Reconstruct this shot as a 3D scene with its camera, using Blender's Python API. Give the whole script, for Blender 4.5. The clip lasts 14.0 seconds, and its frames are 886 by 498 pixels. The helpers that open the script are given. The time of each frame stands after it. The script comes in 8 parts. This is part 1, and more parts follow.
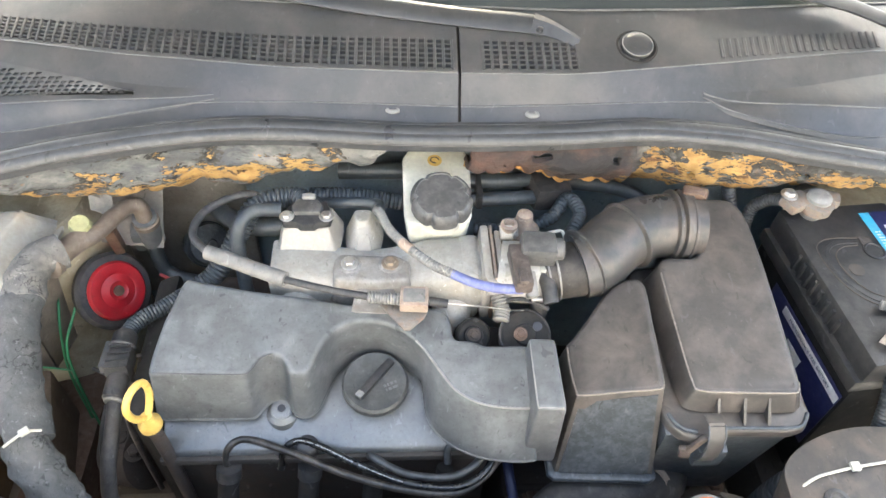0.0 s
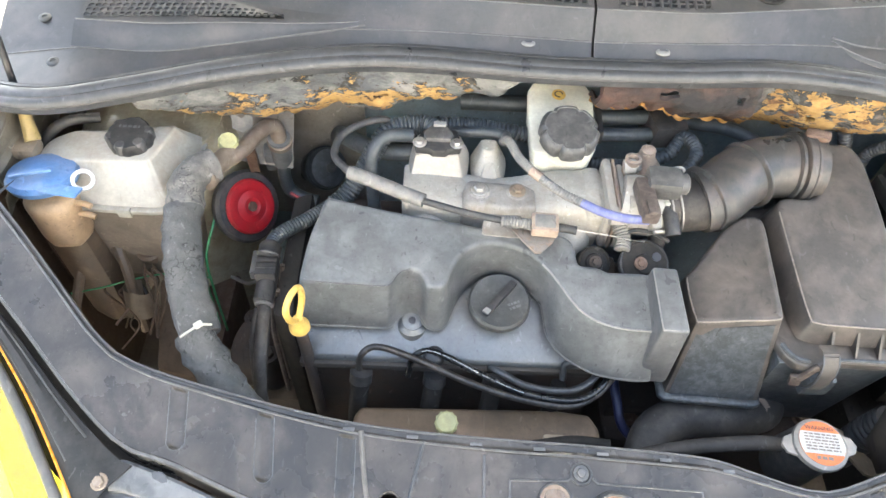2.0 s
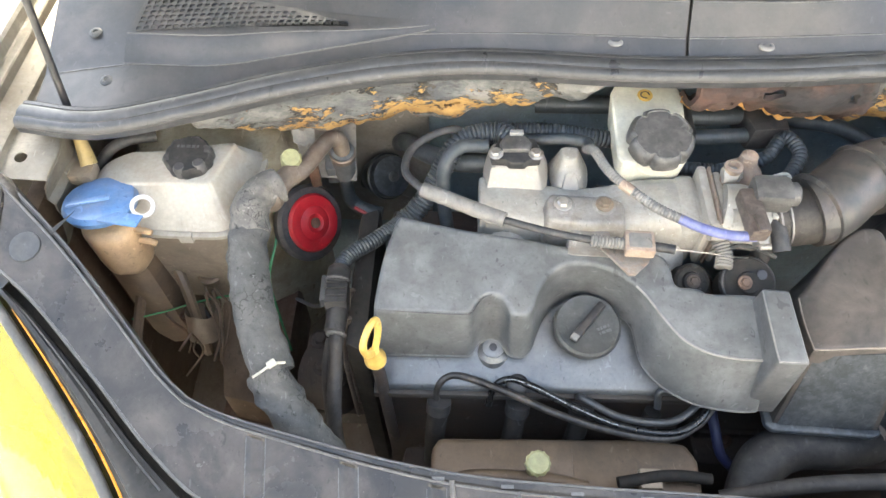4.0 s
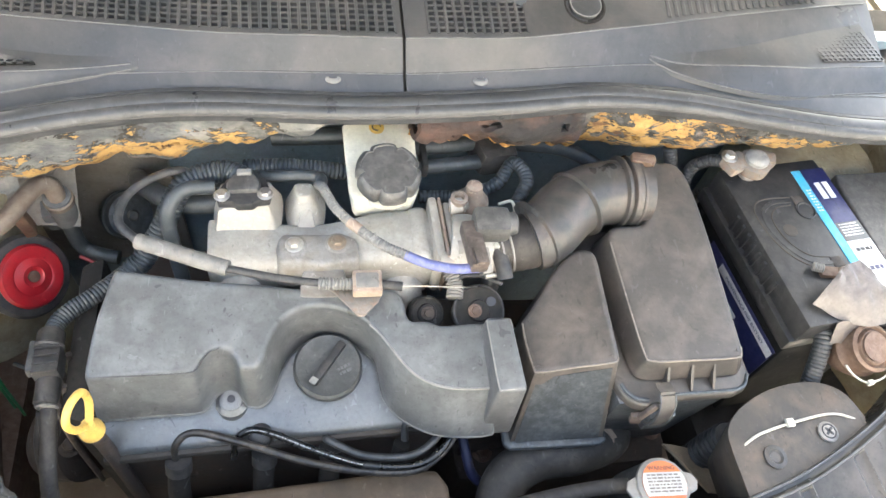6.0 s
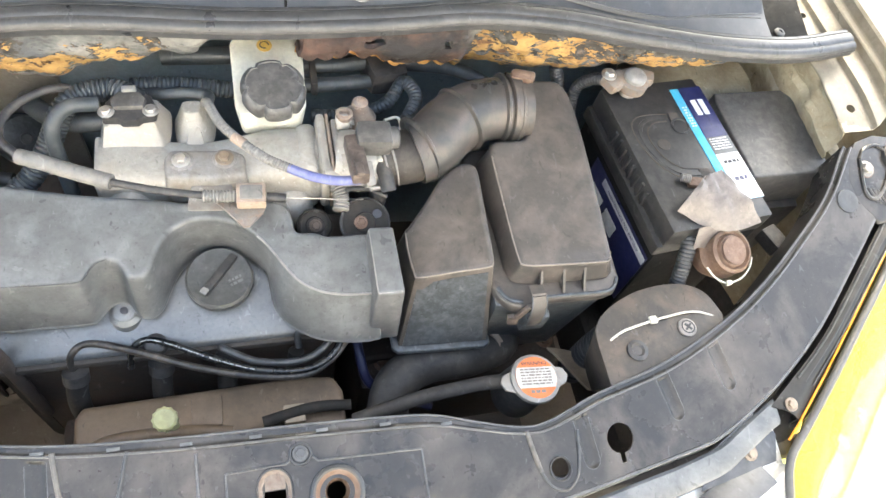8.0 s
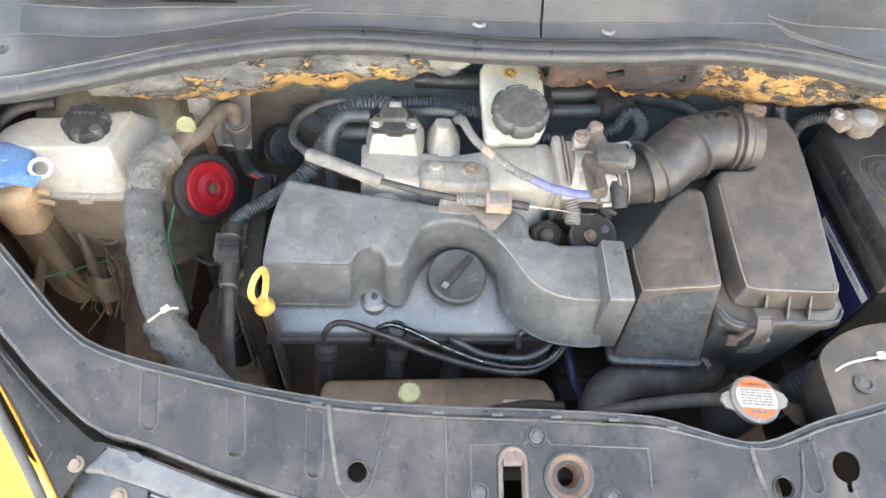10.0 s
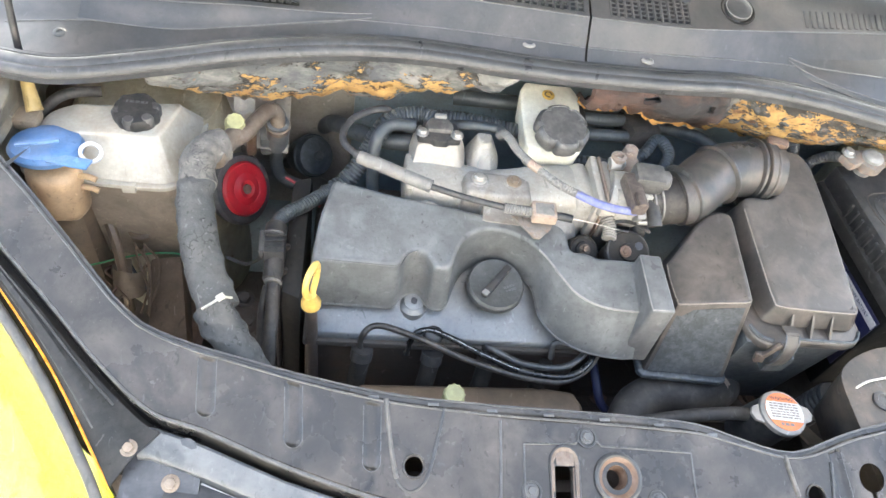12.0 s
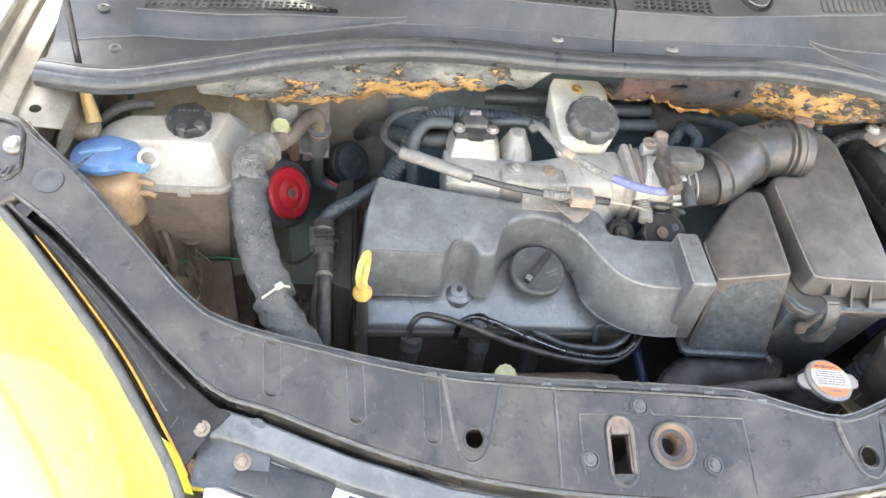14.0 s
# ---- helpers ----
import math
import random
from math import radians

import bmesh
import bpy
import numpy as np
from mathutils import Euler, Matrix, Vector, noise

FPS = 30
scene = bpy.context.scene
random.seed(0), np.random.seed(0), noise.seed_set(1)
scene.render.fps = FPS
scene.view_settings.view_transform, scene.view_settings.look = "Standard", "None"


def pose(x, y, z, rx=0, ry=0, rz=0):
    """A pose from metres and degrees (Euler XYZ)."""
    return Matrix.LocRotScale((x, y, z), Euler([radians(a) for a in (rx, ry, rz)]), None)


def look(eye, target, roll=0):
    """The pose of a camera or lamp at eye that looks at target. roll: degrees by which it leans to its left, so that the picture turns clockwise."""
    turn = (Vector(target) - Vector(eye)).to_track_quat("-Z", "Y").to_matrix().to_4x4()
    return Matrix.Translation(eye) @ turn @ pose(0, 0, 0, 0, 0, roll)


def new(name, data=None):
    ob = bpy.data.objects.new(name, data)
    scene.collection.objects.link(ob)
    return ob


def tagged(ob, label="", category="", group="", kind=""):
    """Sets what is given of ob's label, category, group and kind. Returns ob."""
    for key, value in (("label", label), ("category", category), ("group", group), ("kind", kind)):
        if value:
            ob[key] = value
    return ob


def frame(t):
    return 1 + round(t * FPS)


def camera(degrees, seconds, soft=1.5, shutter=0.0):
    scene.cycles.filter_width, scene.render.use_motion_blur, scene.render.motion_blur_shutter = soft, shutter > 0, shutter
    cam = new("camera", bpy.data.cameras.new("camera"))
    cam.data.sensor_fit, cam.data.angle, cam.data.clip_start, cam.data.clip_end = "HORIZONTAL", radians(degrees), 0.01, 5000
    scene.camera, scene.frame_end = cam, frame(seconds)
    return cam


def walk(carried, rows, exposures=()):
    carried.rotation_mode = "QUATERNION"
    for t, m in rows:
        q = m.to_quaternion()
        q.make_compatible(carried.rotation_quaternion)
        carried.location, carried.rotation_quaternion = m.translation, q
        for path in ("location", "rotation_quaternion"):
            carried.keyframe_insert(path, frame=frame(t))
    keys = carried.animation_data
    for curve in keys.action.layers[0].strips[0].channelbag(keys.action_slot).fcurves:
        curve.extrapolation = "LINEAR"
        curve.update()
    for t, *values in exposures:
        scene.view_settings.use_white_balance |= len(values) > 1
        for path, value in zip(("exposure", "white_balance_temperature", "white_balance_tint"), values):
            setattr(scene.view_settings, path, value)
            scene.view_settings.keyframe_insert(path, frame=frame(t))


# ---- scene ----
from mathutils import geometry

cam = camera(64.0, 14.0)
PATH = [
    (0, (-0.04, -0.168, 1.41), (0.095, 1.142, -0.095), 4.3),
    (0.5, (-0.058, -0.208, 1.429), (0.037, 1.05, -0.123), 4.7),
    (1, (-0.085, -0.223, 1.444), (0.021, 0.996, -0.138), 3.9),
    (1.5, (-0.098, -0.225, 1.447), (-0.022, 0.986, -0.143), 3.3),
    (2, (-0.138, -0.208, 1.427), (-0.097, 0.98, -0.182), 4.0),
    (2.5, (-0.175, -0.163, 1.413), (-0.233, 0.968, -0.235), 0.6),
    (2.7, (-0.191, -0.153, 1.403), (-0.241, 0.966, -0.254), 1.0),
    (4.8, (-0.159, -0.128, 1.423), (-0.194, 1.011, -0.221), -3.7),
    (5, (-0.137, -0.111, 1.431), (-0.097, 0.992, -0.236), -1.0),
    (5.5, (-0.102, -0.109, 1.426), (0.138, 1.001, -0.22), 7.4),
    (6, (-0.077, -0.099, 1.428), (0.307, 0.988, -0.206), 13.1),
    (6.5, (-0.058, -0.102, 1.427), (0.438, 0.972, -0.185), 16.9),
    (7, (-0.038, -0.111, 1.43), (0.526, 0.899, -0.202), 20.2),
    (7.5, (-0.024, -0.135, 1.439), (0.547, 0.824, -0.22), 21.8),
    (8, (-0.018, -0.155, 1.447), (0.479, 0.78, -0.249), 19.3),
    (8.5, (-0.031, -0.17, 1.447), (0.373, 0.745, -0.285), 16.8),
    (9, (-0.059, -0.187, 1.446), (0.216, 0.762, -0.293), 12.0),
    (9.2, (-0.075, -0.196, 1.447), (0.126, 0.78, -0.287), 9.0),
    (11.3, (-0.195, -0.266, 1.476), (-0.057, 0.98, -0.081), 6.3),
    (11.5, (-0.2, -0.286, 1.459), (0.034, 0.957, -0.09), 10.1),
    (12, (-0.245, -0.254, 1.434), (0.06, 0.951, -0.133), 15.2),
    (12.5, (-0.248, -0.209, 1.419), (0.051, 0.946, -0.185), 14.1),
    (13, (-0.222, -0.216, 1.428), (0.141, 0.931, -0.169), 14.3),
    (13.5, (-0.226, -0.275, 1.431), (0.169, 0.924, -0.121), 16.0),
    (14, (-0.279, -0.306, 1.421), (-0.018, 0.97, -0.098), 10.5),
]
walk(cam, [(t, look(eye, target, roll)) for t, eye, target, roll in PATH], [(0.0, 3.85, 6900, 0), (2.7, 3.87, 6900, 0), (4.8, 3.77, 7200, 0), (5.5, 3.92, 7150, 0), (6.0, 3.90, 7100, 0), (7.2, 3.84, 7200, 0), (8.0, 3.92, 7250, 0), (9.0, 4.05, 7000, 0), (9.4, 4.05, 7000, 0), (11.3, 3.44, 6800, 0), (11.6, 3.58, 6800, 0), (12.0, 3.92, 6800, 0), (12.5, 3.87, 6900, 0), (14.0, 3.88, 6800, 0)])

# ---- light ----
world = bpy.data.worlds.new("sky")
scene.world = world
world.use_nodes = True
wn = world.node_tree
sky = wn.nodes.new("ShaderNodeTexSky")
sky.sky_type = "NISHITA"
sky.sun_disc = False
sky.sun_elevation = radians(46)
sky.sun_rotation = radians(8)
sky.air_density, sky.dust_density = 0.7, 6.0
wn.links.new(sky.outputs[0], wn.nodes["Background"].inputs[0])
wn.nodes["Background"].inputs[1].default_value = 0.15
sun = new("sun", bpy.data.lights.new("sun", "SUN"))
sun.data.energy, sun.data.angle, sun.data.color = 0.8, radians(25), (1.0, 0.95, 0.88)
sun.matrix_basis = look((0.05, 4.1, 5.0), (0, 0, 0.8))


# ---- materials ----
def material(name, base, rough=0.5, metal=0.0, dust=None, dust_amount=0.4, scale=18.0, bump=0.15, spread=0.25, coat=0.0, fine=240.0, up=0.0, crack=0.0, gloss=0.5, wear=0.9):
    """Base colour varied by broad stains and fine grain, a dust or grime colour over it, and a fine relief."""
    m = bpy.data.materials.new(name)
    m.use_nodes = True
    t, nodes = m.node_tree, m.node_tree.nodes
    p = nodes["Principled BSDF"]
    co = nodes.new("ShaderNodeTexCoord")

    def noise_tex(size, detail=6, distort=0.0):
        n = nodes.new("ShaderNodeTexNoise")
        n.inputs["Scale"].default_value, n.inputs["Detail"].default_value = size, detail
        n.inputs["Roughness"].default_value, n.inputs["Distortion"].default_value = 0.62, distort
        t.links.new(co.outputs["Object"], n.inputs["Vector"])
        return n.outputs["Fac"]

    def ramp(src, a, b, lo=0.0, hi=1.0):
        n = nodes.new("ShaderNodeMapRange")
        n.inputs[1].default_value, n.inputs[2].default_value = a, b
        n.inputs[3].default_value, n.inputs[4].default_value = lo, hi
        t.links.new(src, n.inputs[0])
        return n.outputs[0]

    def mix(fac, a, b):
        n = nodes.new("ShaderNodeMix")
        n.data_type = "RGBA"
        if isinstance(fac, float):
            n.inputs[0].default_value = fac
        else:
            t.links.new(fac, n.inputs[0])
        for k, v in ((6, a), (7, b)):
            if isinstance(v, tuple):
                n.inputs[k].default_value = (*v, 1)
            else:
                t.links.new(v, n.inputs[k])
        return n.outputs[2]

    broad, grain = noise_tex(scale, 8, 0.1), noise_tex(fine, 4)
    dark = tuple(c * (1 - spread) for c in base)
    light = tuple(min(1, c * (1 + spread)) for c in base)
    col = mix(ramp(broad, 0.3, 0.7), dark, light)
    col = mix(ramp(grain, 0.35, 0.75, 0, 0.35), col, tuple(c * 0.55 for c in base))
    if dust:
        patches = ramp(noise_tex(scale * 2.3, 12, 0.3), 0.44, 0.70, 0.0, dust_amount)
        if up:
            geo = nodes.new("ShaderNodeNewGeometry")
            sep = nodes.new("ShaderNodeSeparateXYZ")
            t.links.new(geo.outputs["Normal"], sep.inputs[0])
            face = ramp(sep.outputs[2], 0.2, 0.95, 0.0, up)
            add = nodes.new("ShaderNodeMath")
            add.operation, add.use_clamp = "ADD", True
            t.links.new(patches, add.inputs[0])
            t.links.new(face, add.inputs[1])
            patches = add.outputs[0]
        col = mix(patches, col, dust)
        specks = ramp(noise_tex(fine * 1.7, 2), 0.69, 0.76, 0, 0.45 * dust_amount)
        col = mix(specks, col, tuple(min(1, c * 1.7) for c in dust))
    # soft clouding, sharp-edged dried stains, fine pits, short scuffs and pale specks
    pale = dust if dust else light
    mottle = noise_tex(75, 9, 0.3)
    col = mix(ramp(mottle, 0.54, 0.70, 0.0, 0.36 * wear), col, tuple(c * 0.5 for c in base))
    col = mix(ramp(mottle, 0.46, 0.30, 0.0, 0.36 * wear), col, tuple(0.6 * c + 0.4 * d for c, d in zip(base, pale)))
    col = mix(ramp(noise_tex(scale * 3.1, 12, 0.8), 0.595, 0.625, 0.0, 0.45 * wear), col, tuple(0.6 * c + 0.22 * d for c, d in zip(base, pale)))
    col = mix(ramp(noise_tex(360, 5, 0.5), 0.60, 0.68, 0.0, 0.4 * wear), col, tuple(c * 0.45 for c in base))
    stretch = nodes.new("ShaderNodeMapping")
    stretch.inputs["Scale"].default_value, stretch.inputs["Rotation"].default_value = (1.0, 0.5, 0.7), (0.3, 0.2, 0.6)
    t.links.new(co.outputs["Object"], stretch.inputs[0])
    scuff = nodes.new("ShaderNodeTexNoise")
    scuff.inputs["Scale"].default_value, scuff.inputs["Detail"].default_value, scuff.inputs["Distortion"].default_value = 130, 7, 0.9
    t.links.new(stretch.outputs[0], scuff.inputs["Vector"])
    col = mix(ramp(scuff.outputs["Fac"], 0.66, 0.70, 0.0, 0.5 * wear), col, tuple(min(1, 1.5 * c + 0.05) for c in base))
    col = mix(ramp(scuff.outputs["Fac"], 0.345, 0.31, 0.0, 0.6 * wear), col, tuple(c * 0.4 for c in base))
    col = mix(ramp(noise_tex(520, 3, 0.0), 0.73, 0.76, 0.0, 0.4 * wear), col, tuple(min(1, 2.1 * c + 0.06) for c in base))
    if crack:
        v = nodes.new("ShaderNodeTexVoronoi")
        v.feature = "DISTANCE_TO_EDGE"
        v.inputs["Scale"].default_value = crack
        warp = nodes.new("ShaderNodeMix")
        warp.data_type, warp.blend_type = "RGBA", "LINEAR_LIGHT"
        warp.inputs[0].default_value = 0.015
        nz = nodes.new("ShaderNodeTexNoise")
        nz.inputs["Scale"].default_value, nz.inputs["Detail"].default_value = 60, 6
        t.links.new(co.outputs["Object"], nz.inputs["Vector"])
        t.links.new(co.outputs["Object"], warp.inputs[6])
        t.links.new(nz.outputs["Color"], warp.inputs[7])
        t.links.new(warp.outputs[2], v.inputs["Vector"])
        split = ramp(v.outputs["Distance"], 0.0, 0.05, 1.0, 0.0)
        some = nodes.new("ShaderNodeMath")
        some.operation = "MULTIPLY"
        t.links.new(split, some.inputs[0])
        t.links.new(ramp(noise_tex(30, 3), 0.52, 0.58), some.inputs[1])
        col = mix(some.outputs[0], col, (0.012, 0.011, 0.01))
        col = mix(ramp(noise_tex(88, 11, 0.6), 0.63, 0.67, 0.0, 0.8), col, (0.010, 0.010, 0.010))
        col = mix(ramp(noise_tex(210, 8, 0.3), 0.62, 0.66), col, tuple(min(1, c * 1.8) for c in base))
    t.links.new(col, p.inputs["Base Color"])
    p.inputs["Metallic"].default_value = metal
    p.inputs["Specular IOR Level"].default_value = gloss
    t.links.new(ramp(broad, 0.25, 0.75, max(0.03, rough - 0.12), min(1, rough + 0.14)), p.inputs["Roughness"])
    p.inputs["Coat Weight"].default_value = coat
    if bump:
        b = nodes.new("ShaderNodeBump")
        b.inputs["Strength"].default_value, b.inputs["Distance"].default_value = bump, 0.002
        both = nodes.new("ShaderNodeMath")
        both.operation = "MULTIPLY_ADD"
        both.inputs[1].default_value = 0.5
        t.links.new(grain, both.inputs[0])
        t.links.new(broad, both.inputs[2])
        t.links.new(both.outputs[0], b.inputs["Height"])
        t.links.new(b.outputs[0], p.inputs["Normal"])
    return m


BROWN_DUST, GREY_DUST = (0.155, 0.13, 0.112), (0.22, 0.22, 0.22)
COVER = material("faded_black_plastic", (0.092, 0.096, 0.096), 0.42, 0, GREY_DUST, 0.45, 14, 0.25, up=0.12, gloss=0.4, wear=1.0)
BOX = material("dusty_black_plastic", (0.046, 0.042, 0.039), 0.40, 0, (0.155, 0.128, 0.108), 0.45, 11, 0.16, up=0.10, gloss=0.4, wear=0.6)
BOX_LOW = material("chalky_black_plastic", (0.036, 0.041, 0.046), 0.42, 0, (0.15, 0.168, 0.182), 0.34, 62, 0.2, wear=1.2)
DUCT = material("moulded_black_plastic", (0.080, 0.082, 0.083), 0.42, 0, GREY_DUST, 0.35, 16, 0.16, up=0.14)
BLACK = material("black_plastic", (0.024, 0.024, 0.025), 0.5, 0, BROWN_DUST, 0.3, 26, 0.25)
RUBBER = material("black_rubber", (0.03, 0.031, 0.033), 0.55, 0, BROWN_DUST, 0.35, 30, 0.25)
LEAD_SKIN = material("glossy_black_sheath", (0.009, 0.0095, 0.010), 0.24, 0, (0.05, 0.05, 0.05), 0.3, 40, 0.06, wear=0.4)
LEAD_DUSTY = material("dusty_cable_sheath", (0.022, 0.020, 0.018), 0.42, 0, (0.15, 0.12, 0.095), 0.6, 34, 0.1)
LEAD_GREY = material("greyed_cable_sheath", (0.030, 0.031, 0.032), 0.36, 0, (0.10, 0.10, 0.10), 0.6, 40, 0.1)
OLD_RUBBER = material("sooty_rubber", (0.034, 0.031, 0.029), 0.6, 0, (0.095, 0.082, 0.070), 0.6, 18, 0.2, gloss=0.3)
HOSE = material("dusty_rubber_hose", (0.024, 0.026, 0.028), 0.45, 0, (0.08, 0.076, 0.072), 0.4, 30, 0.15)
# Hose rubber made paler and bluer: the haze behind the engine is in its colour.
HOSE_HAZED = material("haze_lifted_rubber", (0.042, 0.050, 0.056), 0.40, 0, (0.11, 0.108, 0.10), 0.45, 30, 0.18)
CAP_BLACK = material("worn_black_cap", (0.066, 0.064, 0.062), 0.42, 0, (0.19, 0.175, 0.165), 0.4, 40, 0.25)
BRASSY = material("stained_brass_bolt", (0.26, 0.195, 0.14), 0.5, 0.4, (0.3, 0.26, 0.2), 0.5, 70, 0.2)
STAINED = material("rust_stained_alloy", (0.31, 0.245, 0.195), 0.6, 0.1, (0.2, 0.11, 0.07), 0.55, 40, 0.3)
EDGE_BROWN = material("rubbed_brown_edge", (0.16, 0.135, 0.115), 0.42, 0, (0.28, 0.24, 0.2), 0.5, 60, 0.1)
EDGE_GREY = material("rubbed_grey_edge", (0.2, 0.195, 0.185), 0.42, 0, (0.3, 0.28, 0.25), 0.5, 60, 0.1)
BELLOWS = material("brown_stained_rubber", (0.036, 0.0355, 0.035), 0.34, 0, (0.150, 0.114, 0.090), 0.5, 11, 0.12, wear=0.7)
CORRODED = material("corroded_lead", (0.20, 0.176, 0.152), 0.7, 0.2, (0.26, 0.15, 0.09), 0.6, 60, 0.6)
PLASTIC_FILM = material("dusty_grey_film", (0.115, 0.098, 0.088), 0.36, 0, (0.205, 0.178, 0.158), 0.5, 40, 0.25)
AMBER = material("amber_edge", (0.6, 0.24, 0.02), 0.3, 0, (0.3, 0.15, 0.05), 0.3, 40, 0.02)
GREY_RUBBER = material("grey_rubber_strip", (0.06, 0.06, 0.06), 0.5, 0, (0.12, 0.11, 0.1), 0.4, 20, 0.1)
DARK = material("grimy_iron", (0.070, 0.056, 0.047), 0.8, 0.2, (0.08, 0.05, 0.035), 0.6, 22, 0.5)
BROWN_GRIME = material("brown_grimed_steel", (0.125, 0.088, 0.060), 0.75, 0, (0.07, 0.044, 0.028), 0.6, 18, 0.3, gloss=0.15)
# Kept pale so that the added floor throws light into the bay.
BOUNCE_FLOOR = material("bounce_floor_dirt", (0.15, 0.125, 0.105), 0.85, 0, (0.08, 0.065, 0.05), 0.6, 10, 0.3)
GRIME = material("oily_underside", (0.065, 0.055, 0.047), 0.85, 0, (0.06, 0.047, 0.036), 0.6, 14, 0.4)
ALLOY = material("cast_aluminium", (0.40, 0.382, 0.345), 0.50, 0.15, (0.27, 0.23, 0.18), 0.5, 20, 0.5, up=0.04, wear=0.9)
HEAD = material("grey_painted_metal", (0.15, 0.156, 0.158), 0.34, 0.35, (0.2, 0.19, 0.18), 0.4, 16, 0.15, wear=0.9)
STAINED_ALLOY = material("stained_cast_alloy", (0.29, 0.272, 0.25), 0.5, 0.2, (0.16, 0.12, 0.09), 0.6, 26, 0.5, wear=0.9)
STEEL = material("zinc_steel", (0.55, 0.53, 0.5), 0.38, 0.9, (0.3, 0.24, 0.18), 0.4, 60, 0.1)
RUST = material("rusty_steel", (0.125, 0.075, 0.05), 0.6, 0.3, (0.22, 0.16, 0.125), 0.55, 45, 0.4)
BEAM = material("satin_black_paint", (0.0185, 0.0182, 0.0180), 0.28, 0, (0.108, 0.094, 0.082), 0.7, 6, 0.07, up=0.05, gloss=0.4, wear=0.9)
COWL = material("weathered_cowl_plastic", (0.038, 0.0395, 0.041), 0.36, 0, (0.11, 0.095, 0.088), 0.42, 7, 0.12, up=0.05, wear=0.45)
SEAL = material("weatherstrip_rubber", (0.041, 0.042, 0.044), 0.34, 0, (0.12, 0.118, 0.116), 0.3, 20, 0.12)
TAN_DARK = material("dark_tan_plastic", (0.155, 0.106, 0.068), 0.5, 0, (0.06, 0.047, 0.035), 0.6, 14, 0.16, wear=0.8)
BEAM_EDGE = material("rubbed_black_paint", (0.028, 0.029, 0.030), 0.4, 0, (0.09, 0.088, 0.085), 0.4, 40, 0.1)
RUBBED = material("worn_bare_crease", (0.10, 0.092, 0.082), 0.5, 0, (0.03, 0.03, 0.03), 0.8, 34, 0.2)
# For rubbed edges, and for the highlights drawn round the pressed slots.
BEAM_LINE = material("rubbed_or_highlit_edge_paint", (0.075, 0.076, 0.078), 0.36, 0, (0.03, 0.03, 0.03), 0.7, 45, 0.1)
LATCH_METAL = material("bare_latch_steel", (0.155, 0.125, 0.105), 0.6, 0.2, (0.09, 0.055, 0.04), 0.7, 60, 0.3)
SILVER = material("beige_silver_paint", (0.205, 0.185, 0.148), 0.48, 0.1, (0.12, 0.095, 0.065), 0.7, 14, 0.08, coat=0.08)
DUSTY_STEEL = material("dusty_grey_steel", (0.20, 0.185, 0.165), 0.55, 0.1, (0.12, 0.095, 0.075), 0.7, 20, 0.15)
BARE_PANEL = material("dusty_beige_steel", (0.30, 0.28, 0.25), 0.5, 0.1, (0.17, 0.14, 0.115), 0.6, 9, 0.12)
LINER = material("grey_silver_paint", (0.225, 0.222, 0.212), 0.45, 0.1, (0.16, 0.15, 0.135), 0.5, 6, 0.05)
WHITE_PAINT = material("pale_car_paint", (0.6, 0.58, 0.55), 0.3, 0.3, (0.5, 0.46, 0.42), 0.3, 8, 0.03, coat=0.6)
FIREWALL = material("blue_grey_sound_mat", (0.22, 0.285, 0.33), 0.55, 0, (0.18, 0.175, 0.165), 0.45, 10, 0.3)
WHITE = material("milky_plastic", (0.72, 0.70, 0.60), 0.42, 0, (0.45, 0.38, 0.27), 0.25, 14, 0.08, wear=0.25)
TANK = material("yellowed_plastic_tank", (0.42, 0.395, 0.34), 0.45, 0, (0.29, 0.215, 0.145), 0.6, 9, 0.08, wear=0.35)
TAN = material("tan_plastic", (0.25, 0.2, 0.145), 0.5, 0, (0.22, 0.16, 0.11), 0.6, 16, 0.12)
BLUE_CAP = material("blue_plastic", (0.105, 0.22, 0.43), 0.4, 0, (0.25, 0.3, 0.4), 0.45, 22, 0.08)
RED = material("red_paint", (0.42, 0.012, 0.022), 0.4, 0, (0.2, 0.03, 0.03), 0.4, 30, 0.08)
YELLOW = material("yellow_plastic", (0.7, 0.46, 0.12), 0.45, 0, (0.35, 0.2, 0.06), 0.4, 40, 0.1)
PALE_GREEN = material("pale_green_plastic", (0.35, 0.335, 0.17), 0.5, 0, (0.2, 0.185, 0.09), 0.4, 50, 0.1)
FOAM_WRAP = material("perished_foam_wrap", (0.066, 0.066, 0.064), 0.8, 0, (0.125, 0.118, 0.108), 0.6, 16, 1.0, crack=75, wear=1.3)
FOAM_TAN = material("dusty_foam_wrap", (0.12, 0.112, 0.102), 0.85, 0, (0.24, 0.215, 0.185), 0.5, 40, 0.7, crack=130, wear=1.0)
TIE = material("white_nylon", (0.46, 0.44, 0.38), 0.4, 0, (0.4, 0.35, 0.26), 0.3, 50, 0.03, wear=0.3)
BLUE_WIRE = material("violet_tape", (0.11, 0.125, 0.28), 0.42, 0, (0.22, 0.22, 0.30), 0.5, 60, 0.2)
GREEN_WIRE = material("green_wire", (0.03, 0.22, 0.08), 0.4, 0, (0.1, 0.14, 0.08), 0.3, 60, 0.05)
RED_WIRE = material("red_wire", (0.3, 0.02, 0.02), 0.4, 0, (0.1, 0.04, 0.04), 0.3, 60, 0.05)
GREY_TUBE = material("grey_sheath", (0.15, 0.145, 0.135), 0.55, 0, (0.25, 0.22, 0.19), 0.5, 40, 0.15)
